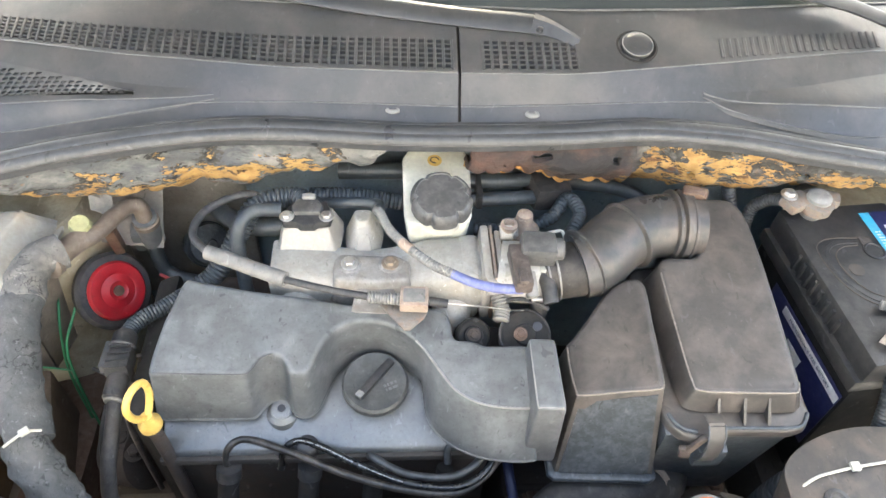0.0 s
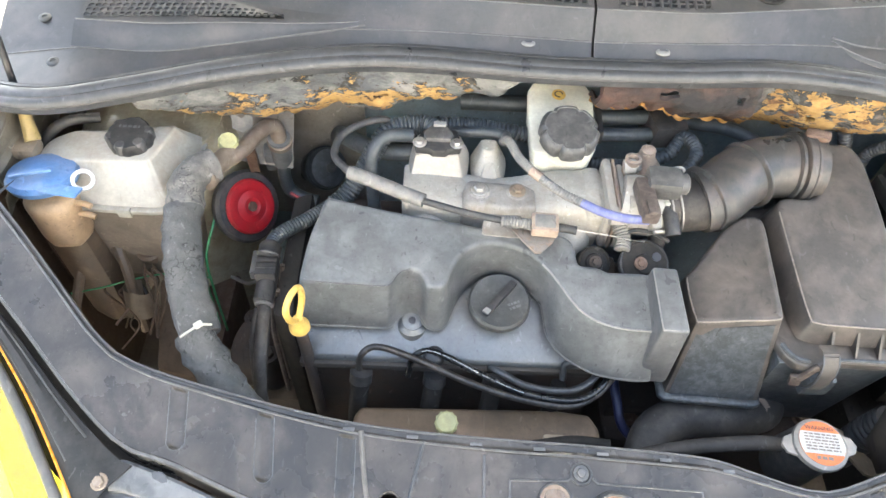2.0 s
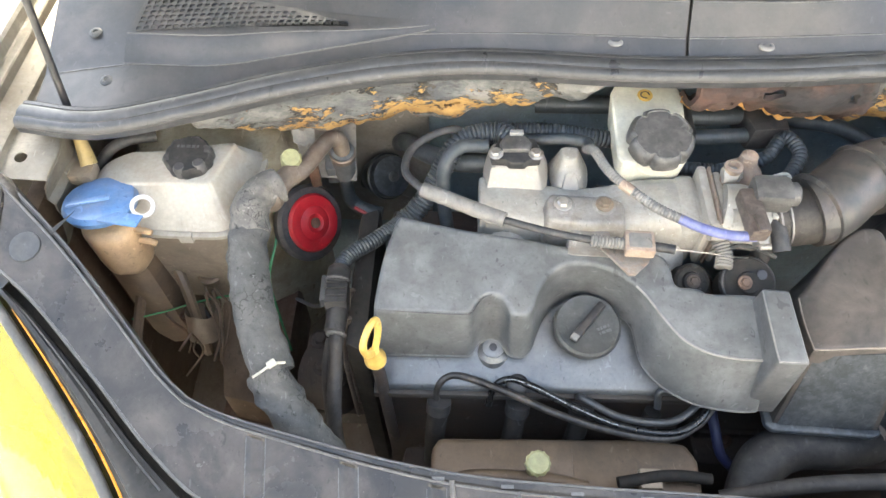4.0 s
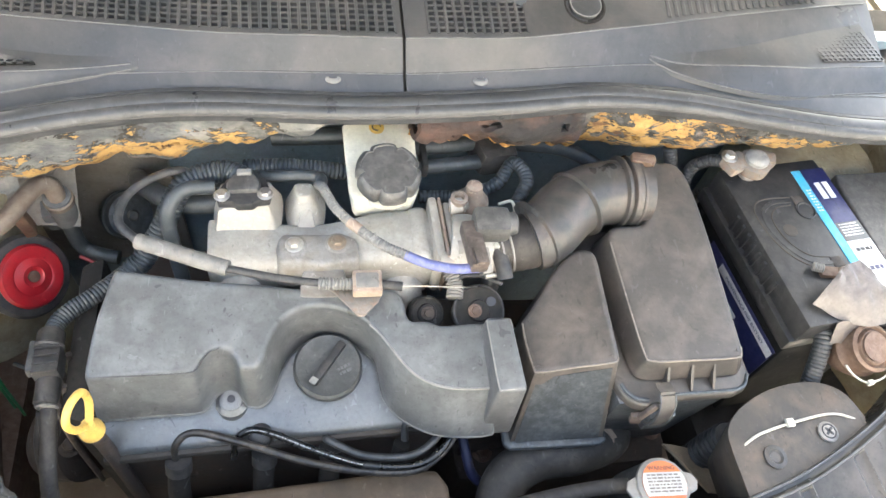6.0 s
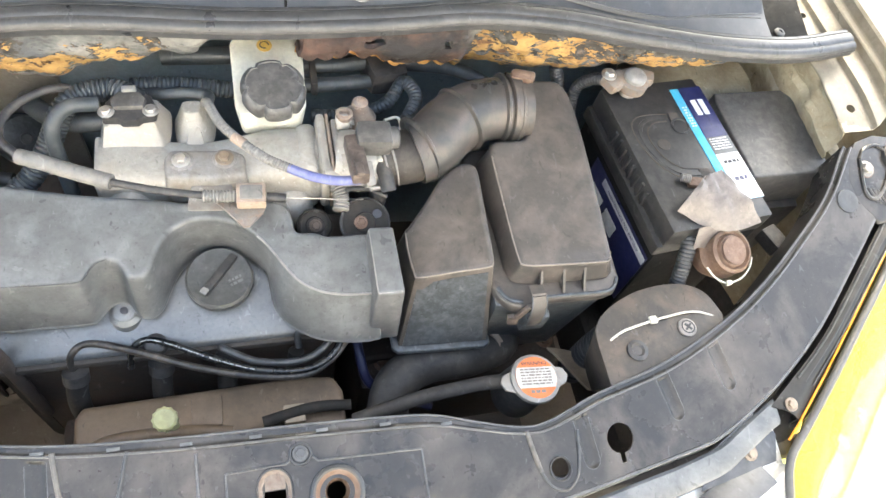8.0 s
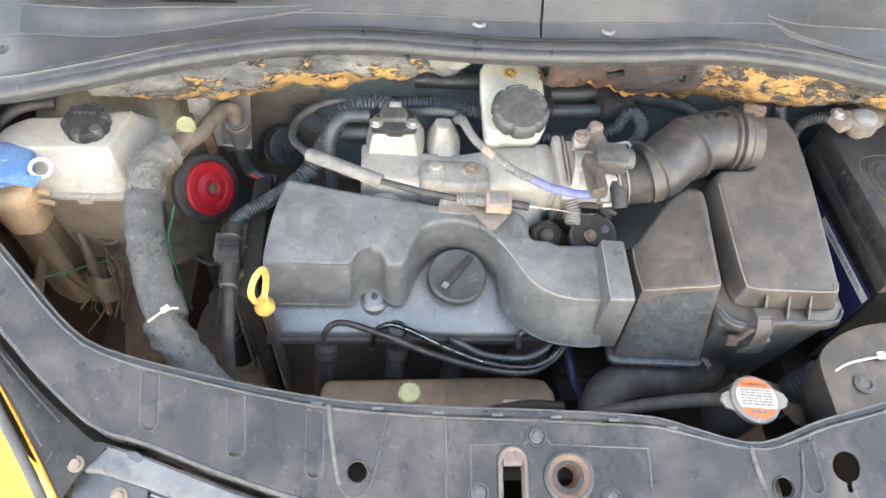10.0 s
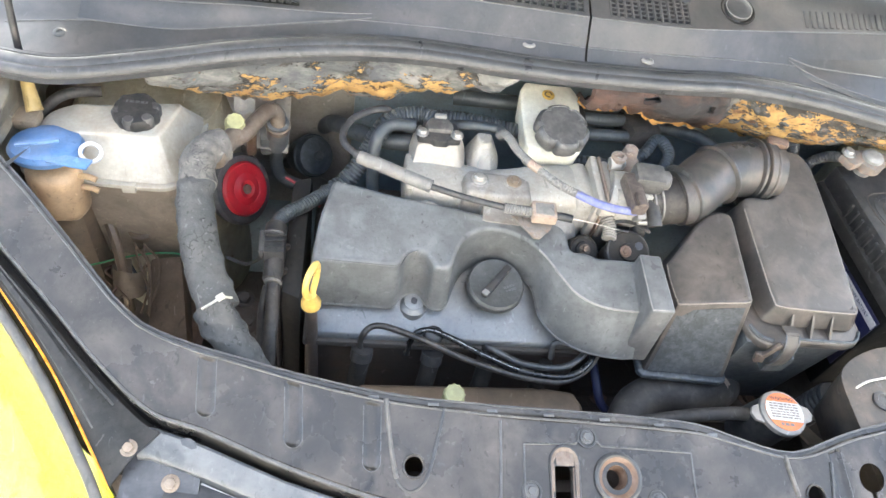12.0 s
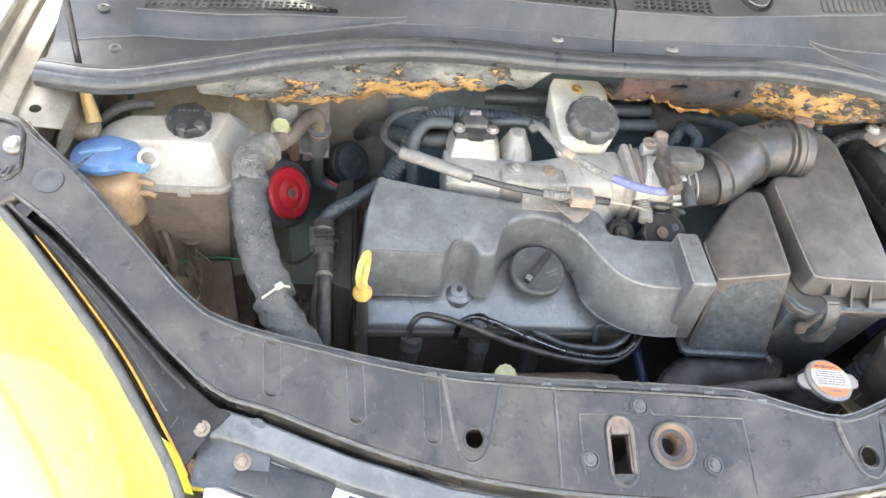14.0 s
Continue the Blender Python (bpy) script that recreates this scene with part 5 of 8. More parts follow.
# raised pods that carry the corner grilles
for foot, brow, heel in (([(0.287, 0.434), (0.325, 0.418), (0.393, 0.405), (0.467, 0.402), (0.496, 0.407), (0.593, 0.418)], [(0.287, 0.437), (0.324, 0.431), (0.394, 0.429), (0.477, 0.429), (0.53, 0.434), (0.590, 0.440)], [(0.290, 0.440), (0.330, 0.442), (0.403, 0.454), (0.494, 0.478), (0.576, 0.498)]),
                         ([(-0.528, 0.406), (-0.434, 0.397), (-0.36, 0.404), (-0.30, 0.412), (-0.215, 0.424)], [(-0.523, 0.428), (-0.43, 0.419), (-0.36, 0.420), (-0.30, 0.422), (-0.215, 0.427)], [(-0.508, 0.482), (-0.40, 0.458), (-0.30, 0.438), (-0.215, 0.430)])):
    foot, brow, heel = (even([(x, y, 0) for x, y in line], 50) for line in (foot, brow, heel))
    rows = []
    for i, (f, t, h) in enumerate(zip(foot, brow, heel)):
        s = min(1.0, (i if foot[0].x > 0 else 49 - i) / 32)
        m = s * s * (3 - 2 * s)
        row = [Vector((f.x, f.y - 0.003, cowl_z(f.x, f.y) - 0.004)), Vector((f.x, f.y, cowl_z(f.x, f.y) + 0.0005))]
        for k in range(1, 9):
            p = f.lerp(t, k / 8)
            row.append(Vector((p.x, p.y, cowl_z(p.x, p.y) + 0.0008 + 0.010 * m * math.sin(k / 8 * math.pi / 2) ** 1.5)))
        for k in range(1, 5):
            p = t.lerp(h, k / 4)
            row.append(Vector((p.x, p.y, cowl_z(p.x, p.y) + 0.011 * m * (1 - k / 4) + 0.001)))
        rows.append(row)
    part("corner_pod", loft(rows, None, 0.0015), COWL, cowl, "raised cowl corner", 40)
    for k, r in ((9, 0.0009), (1, 0.0007)):
        part("rubbed_edge", tube([row[k] for row in rows[::4]], r, 6, 2), BEAM_LINE, cowl, "rubbed pale edge")
for k in range(22):
    x = 0.315 + 0.0095 * k
    part("slat", sweep([cowl_at(x, 2.18) + Vector((0, 0, 0.001)), cowl_at(x + 0.002, 2.95) + Vector((0, 0, 0.001))], lambda i: [(-0.0026, -0.001), (0.0026, -0.001), (0.0014, 0.0005), (-0.0014, 0.0005)]), COWL, cowl)
for x, y in ((-0.042, 0.409), (0.101, 0.406)):
    clip = part("push_clip", lathe([(0.0076, 0), (0.0076, 0.0014), (0.0062, 0.0026), (0.0042, 0.0028), (0.0036, 0.0016)], (x, y + 0.004, cowl_z(x, y) - 0.003), (0, 0.15, 1), 22), FADED_CLIP, cowl, "pale dusty push clip")
for x, y in ((0.620, 0.401), (-0.542, 0.387), (0.650, 0.474), (-0.563, 0.440)):
    part("screw", lathe([(0.0068, 0), (0.0068, 0.0010), (0.005, 0.0022), (0.003, 0.0022), (0.0025, 0.0010)], (x, y, (end_z(x, y) if x > 0.6 else cowl_z(x, y)) + 0.0006), (0, -0.1, 1), 18), FILLER, cowl)
SP = (0.2175, 0.480, cowl_z(0.2175, 0.480) + 0.001)
part("spindle_well", lathe([(0.0215, -0.004), (0.0225, 0.0005), (0.0205, 0.0010), (0.0192, -0.001)], SP, (0, -0.25, 1), 30), BOOT, cowl, "dark recess round the wiper spindle")
cap = part("spindle_cap", lathe([(0.0165, -0.002), (0.0165, 0.0032), (0.0150, 0.0042), (0.008, 0.0044)], SP, (0, -0.25, 1), 30), COWL, cowl, "round wiper spindle cap")
part("cap_rim", lathe([(0.0160, 0.0034), (0.0170, 0.0034), (0.0168, 0.0044), (0.0160, 0.0042)], SP, (0, -0.25, 1), 30, None, 0, 0, 0, False), EDGE_GREY, cap, "rubbed pale rim")

# ---- windscreen and wipers ----
rows = []
for k in range(6):
    row = []
    for q in range(-14, 15):
        x = 0.03 + 0.64 * q / 14
        p = cowl_at(max(-0.61, min(0.64, x)), 4.0)
        row.append(Vector((x, p.y - 0.004 + 0.6 * k / 5, p.z - 0.004 + 0.36 * k / 5)))
    rows.append(row)
part("windscreen", loft(rows, None, 0.005), GLASS, body, "dark windscreen glass")
part("windscreen_edge", tube([cowl_at(-0.60 + 1.22 * k / 24, 4.0) + Vector((0, -0.001, 0.001)) for k in range(25)], 0.0012, 8, 2), BEAM_LINE, body, "pale dusty edge of the windscreen seal")
wiper = thing("wiper", (0.15, 0.49, 0.99), "black windscreen wiper arm with blade", "wiper", "wipers")
part("arm", sweep(spline([(-0.22, 0.545, 1.028), (-0.104, 0.523, 1.016), (0.02, 0.506, 1.010), (0.107, 0.499, 1.006)], 6), lambda i: [(-0.011, -0.006), (0.010, -0.006), (0.013, -0.003), (0.012, -0.001), (-0.002, 0.006), (-0.011, 0.005)]), WIPER, wiper)
part("knuckle", sweep(spline([(0.106, 0.500, 1.007), (0.128, 0.494, 1.004), (0.155, 0.482, 0.997)], 6), lambda i: [(-0.013 + 0.0006 * i, -0.008), (0.012 - 0.0005 * i, -0.008), (0.015 - 0.0006 * i, -0.003), (0.002, 0.007 - 0.0003 * i), (-0.011 + 0.0006 * i, 0.006 - 0.0003 * i)]), WIPER, wiper)
part("rivet", lathe([(0.004, 0), (0.004, 0.003), (0.002, 0.004)], (0.112, 0.488, 1.005)), WIPER, wiper)
part("blade", tube([(-0.35, 0.57, 1.035), (-0.22, 0.553, 1.03), (-0.08, 0.535, 1.022)], 0.006, 8), WIPER, wiper)
wiper2 = thing("wiper", (0.5, 0.55, 0.99), "black windscreen wiper arm with blade", "wiper", "wipers")
part("arm", sweep(spline([(0.30, 0.575, 1.03), (0.40, 0.562, 1.018), (0.476, 0.555, 1.006), (0.53, 0.535, 0.995)], 6), lambda i: [(-0.009, -0.005), (0.009, -0.005), (0.011, -0.002), (-0.002, 0.005), (-0.009, 0.004)]), WIPER, wiper2)
part("blade", tube([(0.14, 0.545, 1.02), (0.30, 0.562, 1.02), (0.45, 0.585, 1.02)], 0.005, 8), WIPER, wiper2)

# ---- rubber seal along the cowl ----
line = spline(SEAL_LINE, 10)
PROFILE = [(-0.0165, -0.012), (0.0165, -0.012), (0.0175, -0.004), (0.016, 0.001), (0.0125, 0.0035), (0.0100, 0.0036), (0.0092, 0.0012), (0.0080, 0.0040), (0.0045, 0.0058), (-0.001, 0.0062), (-0.0035, 0.0052), (-0.0042, 0.0024), (-0.0055, 0.0050), (-0.0085, 0.0052), (-0.0092, 0.0024), (-0.0105, 0.0042), (-0.015, -0.001), (-0.0172, -0.006)]
seal = thing("cowl_seal", (0.03, 0.39, 0.93), "long grey rubber weatherstrip along the cowl edge", "seal")
part("strip", sweep(line, lambda i: PROFILE), SEAL, seal, "", 50)
for off, up, r in ((0.0093, 0.0030, 0.0010), (-0.0040, 0.0042, 0.0009), (-0.0090, 0.0040, 0.0009), (0.0165, -0.004, 0.0016)):
    part("groove", sweep(line, lambda i: [(off + r * math.cos(a), up + r * math.sin(a)) for a in (0, 1.05, 2.1, 3.14, 4.2, 5.25)]), BLACK, seal, "dark groove of the rubber strip")

# ---- torn insulation under the seal ----
LOWER = [(-0.46, 0.905), (-0.445, 0.888), (-0.395, 0.869), (-0.36, 0.857), (-0.327, 0.848), (-0.31, 0.857), (-0.258, 0.853), (-0.19, 0.858), (-0.157, 0.866), (-0.136, 0.875), (-0.11, 0.882), (-0.071, 0.889), (-0.055, 0.905), (-0.03, 0.934),
         (0.0, 0.938), (0.025, 0.932), (0.034, 0.902), (0.047, 0.894), (0.093, 0.895), (0.108, 0.887), (0.13, 0.880), (0.164, 0.877), (0.186, 0.872), (0.224, 0.861), (0.254, 0.853), (0.326, 0.850), (0.357, 0.858), (0.40, 0.874), (0.45, 0.884), (0.50, 0.889), (0.54, 0.905)]
insulation = thing("bulkhead_insulation", (0.03, 0.395, 0.85), "torn grey bulkhead insulation with ochre foam showing through", "insulation")


def torn_sheet(x0, x1, nx, sag):
    """A hanging piece with ragged ends, ragged foot and a few torn-out holes."""
    bm = bmesh.new()
    cols, nz = [], 18
    for i in range(nx + 1):
        x = x0 + (x1 - x0) * i / nx
        lo = along(LOWER, x) + 0.009 * noise.noise(Vector((x * 38, 3, 0))) + 0.005 * noise.noise(Vector((x * 120, 7, 0)))
        seal_y = along([(p[0], p[1]) for p in SEAL_LINE], x)
        seal_z = along([(p[0], p[2]) for p in SEAL_LINE], x) - 0.004
        col = []
        for k in range(nz + 1):
            f = k / nz
            z = seal_z + (lo - seal_z) * f
            y = seal_y + 0.003 + 0.012 * f - (0.012 + sag) * math.sin(f * math.pi) + 0.008 * noise.noise(Vector((x * 22, z * 40, 1))) + 0.003 * noise.noise(Vector((x * 90, z * 110, 5)))
            y += 0.010 * max(0, f - 0.85) / 0.15
            col.append(bm.verts.new((x + 0.004 * noise.noise(Vector((z * 70, x0 * 9, 2))), y, z)))
        cols.append(col)
    for a, b in zip(cols, cols[1:]):
        for k in range(nz):
            c = (a[k].co + b[k + 1].co) / 2
            if k > 5 and noise.noise(Vector((c.x * 34, 11, c.z * 60))) > 0.56:
                continue
            bm.faces.new((a[k], b[k], b[k + 1], a[k + 1]))
    bmesh.ops.delete(bm, geom=[v for v in bm.verts if not v.link_faces], context="VERTS")
    bmesh.ops.recalc_face_normals(bm, faces=bm.faces)
    bmesh.ops.solidify(bm, geom=bm.faces[:], thickness=0.006)
    return bm


part("torn_sheet", torn_sheet(-0.45, -0.034, 150, 0.0), INSULATION, insulation, "", 60)
part("torn_sheet", torn_sheet(0.036, 0.212, 80, 0.008), INSULATION, insulation, "brown sagging torn facing", 60)
part("torn_sheet", torn_sheet(0.205, 0.54, 120, 0.004), INSULATION, insulation, "ochre foam with the facing gone", 60)
fringe = []
for k in range(41):
    x = 0.036 + 0.165 * k / 40
    lo = along(LOWER, x) + 0.009 * noise.noise(Vector((x * 38, 3, 0))) + 0.005 * noise.noise(Vector((x * 120, 7, 0)))
    fringe.append((x, along([(p[0], p[1]) for p in SEAL_LINE], x) + 0.011 + 0.008 * noise.noise(Vector((x * 22, lo * 40, 1))), lo - 0.001))
part("foam_fringe", tube(fringe, 0.0034, 8, 3, lumpy=1.1), material("ochre_foam", (0.5, 0.27, 0.09), 0.9, 0, (0.24, 0.11, 0.04), 0.5, 60, 0.6), insulation, "torn ochre foam edge")
part("foil_tag", loft([[(-0.372 + 0.006 * k, 0.398 - 0.004 * j, 0.852 - 0.008 * j - 0.003 * ((k * 7) % 3)) for j in range(3)] for k in range(5)], None, 0.0008), FADED_CLIP, insulation, "pale hanging foil shred")


# ---- engine ----
engine = thing("engine", (-0.1, 0.25, 0.35), "car engine with faded black plastic top cover", "engine")
part("block", prism([(-0.27, 0.15), (0.06, 0.15), (0.06, 0.38), (-0.27, 0.38)], 0.35, 0.735, 0.01), DARK, engine, "grimy dark cylinder block and head")
part("head_cover", prism([(-0.268, 0.148), (0.05, 0.148), (0.05, 0.188), (0.045, 0.30), (-0.262, 0.30), (-0.266, 0.188)], 0.734, 0.78, 0.005, 0.001, top=lambda x, y: min(0.775, 0.742 + 0.72 * (y - 0.148)), segs=3), HEAD, engine, "grey painted metal cylinder head cover")
part("flange", prism([(-0.272, 0.143), (0.053, 0.143), (0.053, 0.31), (-0.270, 0.31)], 0.724, 0.735, 0.003), GRIME, engine, "grimy lower edge of the head cover")
CROWN = [(-0.249, 0.284), (-0.2555, 0.262), (-0.262, 0.232), (-0.266, 0.192), (-0.264, 0.1825), (-0.255, 0.1805), (-0.222, 0.1805), (-0.184, 0.1795), (-0.175, 0.182), (-0.1705, 0.190), (-0.165, 0.197), (-0.156, 0.2005), (-0.147, 0.197), (-0.142, 0.190),
         (-0.138, 0.182), (-0.132, 0.1795), (-0.124, 0.1805), (-0.118, 0.187), (-0.114, 0.199), (-0.107, 0.2145), (-0.097, 0.2270), (-0.082, 0.2350), (-0.067, 0.2365), (-0.050, 0.2330), (-0.034, 0.2260), (-0.022, 0.2160), (-0.013, 0.2055), (-0.006, 0.194),
         (0.003, 0.179), (0.016, 0.1615), (0.035, 0.149), (0.058, 0.1430), (0.086, 0.141), (0.0915, 0.147), (0.0915, 0.199), (0.086, 0.206), (0.060, 0.2075), (0.046, 0.2085), (0.038, 0.2125), (0.030, 0.2145), (0.020, 0.2155), (0.0160, 0.2215), (0.0150, 0.234), (0.010, 0.246), (-0.002, 0.2515), (-0.03, 0.2535), (-0.072, 0.2555), (-0.12, 0.2625), (-0.182, 0.2720), (-0.235, 0.2835)]
SKIRT = [(-0.256, 0.292), (-0.2625, 0.264), (-0.2675, 0.232), (-0.2705, 0.190), (-0.2695, 0.1725), (-0.258, 0.1685), (-0.222, 0.168), (-0.183, 0.1675), (-0.1745, 0.1705), (-0.1695, 0.1775), (-0.1645, 0.1835), (-0.156, 0.187), (-0.1475, 0.1855), (-0.1425, 0.1795),
         (-0.138, 0.172), (-0.132, 0.1685), (-0.124, 0.1685), (-0.1155, 0.1765), (-0.110, 0.191), (-0.103, 0.2085), (-0.0935, 0.2225), (-0.080, 0.2325), (-0.066, 0.2355), (-0.050, 0.2335), (-0.034, 0.2265), (-0.0215, 0.2155), (-0.0135, 0.204), (-0.0115, 0.190),
         (-0.0085, 0.165), (0.005, 0.1435), (0.028, 0.1275), (0.051, 0.1205), (0.086, 0.118), (0.095, 0.130), (0.095, 0.207), (0.088, 0.2135), (0.062, 0.2145), (0.048, 0.2155), (0.040, 0.2195), (0.034, 0.2215), (0.026, 0.2225), (0.0225, 0.2260), (0.0215, 0.236), (0.015, 0.2515), (0.000, 0.2585), (-0.03, 0.2605), (-0.072, 0.2625), (-0.12, 0.2695), (-0.182, 0.2795), (-0.237, 0.2920)]


def cover_top(x, y):
    return 0.838 + 0.085 * (y - 0.2) - 0.0022 / (1 + math.exp(-(x + 0.100) / 0.004)) + 0.05 * max(0.0, x - 0.02)


part("top_cover", moulded(CROWN, SKIRT, cover_top, 0.7725, 0.0052, 5, 0.0008), COVER, engine, "faded dusty black plastic engine cover running into the intake elbow", 50)
part("elbow_ridge", edge_line([(-0.020, 0.2145), (-0.013, 0.2060), (-0.0055, 0.1945), (0.0035, 0.1795), (0.0163, 0.1622), (0.0352, 0.1498), (0.058, 0.1438), (0.083, 0.1418)], cover_top, 0.0013, 0.0014), EDGE_GREY, engine, "rubbed pale ridge of the elbow")
part("cover_edge", edge_line([(-0.262, 0.1832), (-0.222, 0.1813), (-0.184, 0.1803), (-0.1745, 0.183), (-0.1698, 0.1908), (-0.1645, 0.1975), (-0.156, 0.2010)], cover_top, 0.0007, 0.0016), BEAM_LINE, engine, "rubbed front edge of the cover")
part("bolt_pillar", lathe([(0.017, 0.0), (0.016, 0.03), (0.0115, 0.034), (0.0105, 0.034)], (-0.152, 0.180, 0.735)), HEAD, engine)
part("cover_bolt", lathe([(0.0105, 0.0), (0.0105, 0.003), (0.008, 0.004), (0.004, 0.004), (0.0035, 0.001)], (-0.152, 0.180, 0.769), (0, -0.25, 1)), HEAD, engine, "grey cover bolt with a recessed centre")
part("bolt_socket", lathe([(0.0038, 0.001), (0.0038, 0.0046), (0.003, 0.0048)], (-0.152, 0.180, 0.769), (0, -0.25, 1), 10), INK, engine)
OC = (-0.060, 0.199)
cap = part("oil_cap", lathe([(0.032, 0.0), (0.0335, 0.003), (0.033, 0.010), (0.0305, 0.0125), (0.029, 0.0118), (0.012, 0.0118)], (*OC, 0.778), (0, -0.12, 1), 44), FILLER, engine, "round faded black oil filler cap")
part("grip", block((*OC, 0.7925), (0.052, 0.0085, 0.007), 0.0022, (0, 0, 52)), BLACK, cap)
part("grip_tip", block((OC[0] - 0.0145, OC[1] - 0.0185, 0.7955), (0.007, 0.007, 0.003), 0.0012, (0, 0, 52)), EDGE_GREY, cap, "rubbed pale tip of the grip")
part("marking", bars((OC[0] + 0.008, OC[1] - 0.006, 0.7902), (0.9, 0.4, 0), (-0.4, 0.9, 0), 2, 0.003, 0.002, 0.014, 4), COVER, cap)
part("sensor_pad", lathe([(0.012, -0.01), (0.0115, 0.004), (0.008, 0.008), (0.003, 0.009)], (-0.127, 0.151, 0.745), (0, -0.4, 1), 18), BLACK, engine, "grimy black sensor nub")
for x in (-0.205, -0.125, -0.06):
    part("plug_boot", tube([(x, 0.138, 0.722), (x - 0.004, 0.122, 0.69), (x - 0.008, 0.116, 0.62)], 0.0105, 12), BOOT, engine)
    part("boot_collar", tube([(x, 0.140, 0.727), (x - 0.001, 0.134, 0.716)], 0.0125, 14, 4), BLACK, engine)
part("plug_boot", tube([(0.01, 0.135, 0.725), (0.004, 0.12, 0.69), (0.0, 0.115, 0.62)], 0.0085, 10), BOOT, engine)
part("exhaust_shield", prism([(-0.25, 0.10), (0.05, 0.10), (0.05, 0.14), (-0.25, 0.14)], 0.45, 0.60, 0.015), DARK, engine, "grimy exhaust heat shield")

# ---- dipstick ----
dip = thing("dipstick", (-0.262, 0.149, 0.74), "yellow plastic dipstick handle", "dipstick")
part("handle", tube([(-0.2640, 0.1505, 0.812), (-0.2682, 0.1392, 0.830), (-0.2692, 0.1364, 0.852), (-0.2654, 0.1467, 0.862), (-0.2601, 0.1608, 0.856), (-0.2598, 0.1618, 0.834), (-0.2640, 0.1505, 0.812)], 0.0034, 10, 4), YELLOW, dip)
part("collar", lathe([(0.007, -0.004), (0.0105, -0.002), (0.0105, 0.003), (0.006, 0.010), (0.005, 0.016)], (-0.264, 0.149, 0.802)), YELLOW, dip)
part("tube", tube([(-0.264, 0.149, 0.80), (-0.262, 0.148, 0.74), (-0.258, 0.14, 0.62)], 0.0065, 10), DARK, dip)

# ---- intake duct and snorkel ----
duct = thing("intake_duct", (0.05, 0.17, 0.75), "moulded black plastic sleeve on the intake elbow", "air duct")
part("rubbed_edge", edge_line([(0.0855, 0.197), (0.0850, 0.165), (0.0845, 0.131), (0.0875, 0.1285), (0.107, 0.1280)], lambda x, y: 0.8605, 0.0009, 0.0016), EDGE_GREY, duct)
part("collar", prism([(0.0835, 0.127), (0.1095, 0.126), (0.1095, 0.199), (0.0845, 0.200)], 0.762, 0.8605, 0.0042, 0.004, segs=3), DUCT, duct)
snorkel = thing("air_snorkel", (0.165, 0.18, 0.74), "dusty black plastic resonator chamber of the intake", "air duct")
SN_TOP = [(0.1245, 0.152), (0.1295, 0.1475), (0.165, 0.1460), (0.196, 0.1440), (0.2025, 0.1480), (0.2045, 0.17), (0.2065, 0.215), (0.208, 0.250), (0.2045, 0.262), (0.195, 0.2665), (0.182, 0.2635), (0.167, 0.252), (0.150, 0.231), (0.131, 0.2095), (0.1235, 0.201), (0.122, 0.18)]
SN_FOOT = [(0.1135, 0.121), (0.1195, 0.1150), (0.165, 0.1130), (0.204, 0.1105), (0.2105, 0.1160), (0.2115, 0.16), (0.212, 0.215), (0.2125, 0.257), (0.2085, 0.270), (0.197, 0.2745), (0.180, 0.271), (0.162, 0.260), (0.143, 0.238), (0.122, 0.215), (0.1135, 0.206), (0.1120, 0.16)]


def snorkel_top(x, y):
    return 0.842 + 0.25 * (x - 0.125) + 0.06 * (y - 0.145)


part("body", moulded(SN_TOP, SN_FOOT, snorkel_top, 0.752, 0.0055, 5), BOX, snorkel, "", 50)
part("lower_lip", prism([(0.107, 0.114), (0.113, 0.1085), (0.206, 0.1035), (0.214, 0.107), (0.217, 0.20), (0.107, 0.205)], 0.745, 0.7535, 0.003, segs=3), BOX_LOW, snorkel)
part("rubbed_edge", edge_line([(0.1240, 0.200), (0.1235, 0.18), (0.1255, 0.1545), (0.1300, 0.1490), (0.165, 0.1470), (0.196, 0.1450), (0.2015, 0.1485)], snorkel_top, 0.0009, 0.0014), EDGE_BROWN, snorkel)
front_rows = []
for k in range(7):
    f = k / 6
    front_rows.append([Vector((0.1175 + 0.0115 * f + (0.0870 - 0.0195 * f) * j / 5, 0.1138 + 0.0322 * f - 0.0038 * j / 5, 0.7565 + f * (0.077 + 0.0185 * j / 5))) for j in range(6)])
part("front_face", loft(front_rows, None, 0.0012), BOX_LOW, snorkel, "chalk-stained dark front face")

# ---- air filter box ----
airbox = thing("air_filter_box", (0.275, 0.23, 0.62), "dusty black plastic air filter box with clipped lid", "air filter box")
LID = [(0.2345, 0.1425), (0.27, 0.1400), (0.318, 0.1385), (0.3265, 0.1410), (0.3300, 0.149), (0.3335, 0.209), (0.3365, 0.280), (0.3360, 0.330), (0.332, 0.352), (0.322, 0.3635), (0.300, 0.3655), (0.279, 0.3650), (0.2730, 0.359), (0.2710, 0.335), (0.2700, 0.301), (0.266, 0.2905), (0.255, 0.2885), (0.237, 0.2885), (0.2270, 0.281), (0.2250, 0.26), (0.2260, 0.20), (0.2278, 0.152)]


def lid_top(x, y):
    return 0.858 + 0.10 * (y - 0.14)


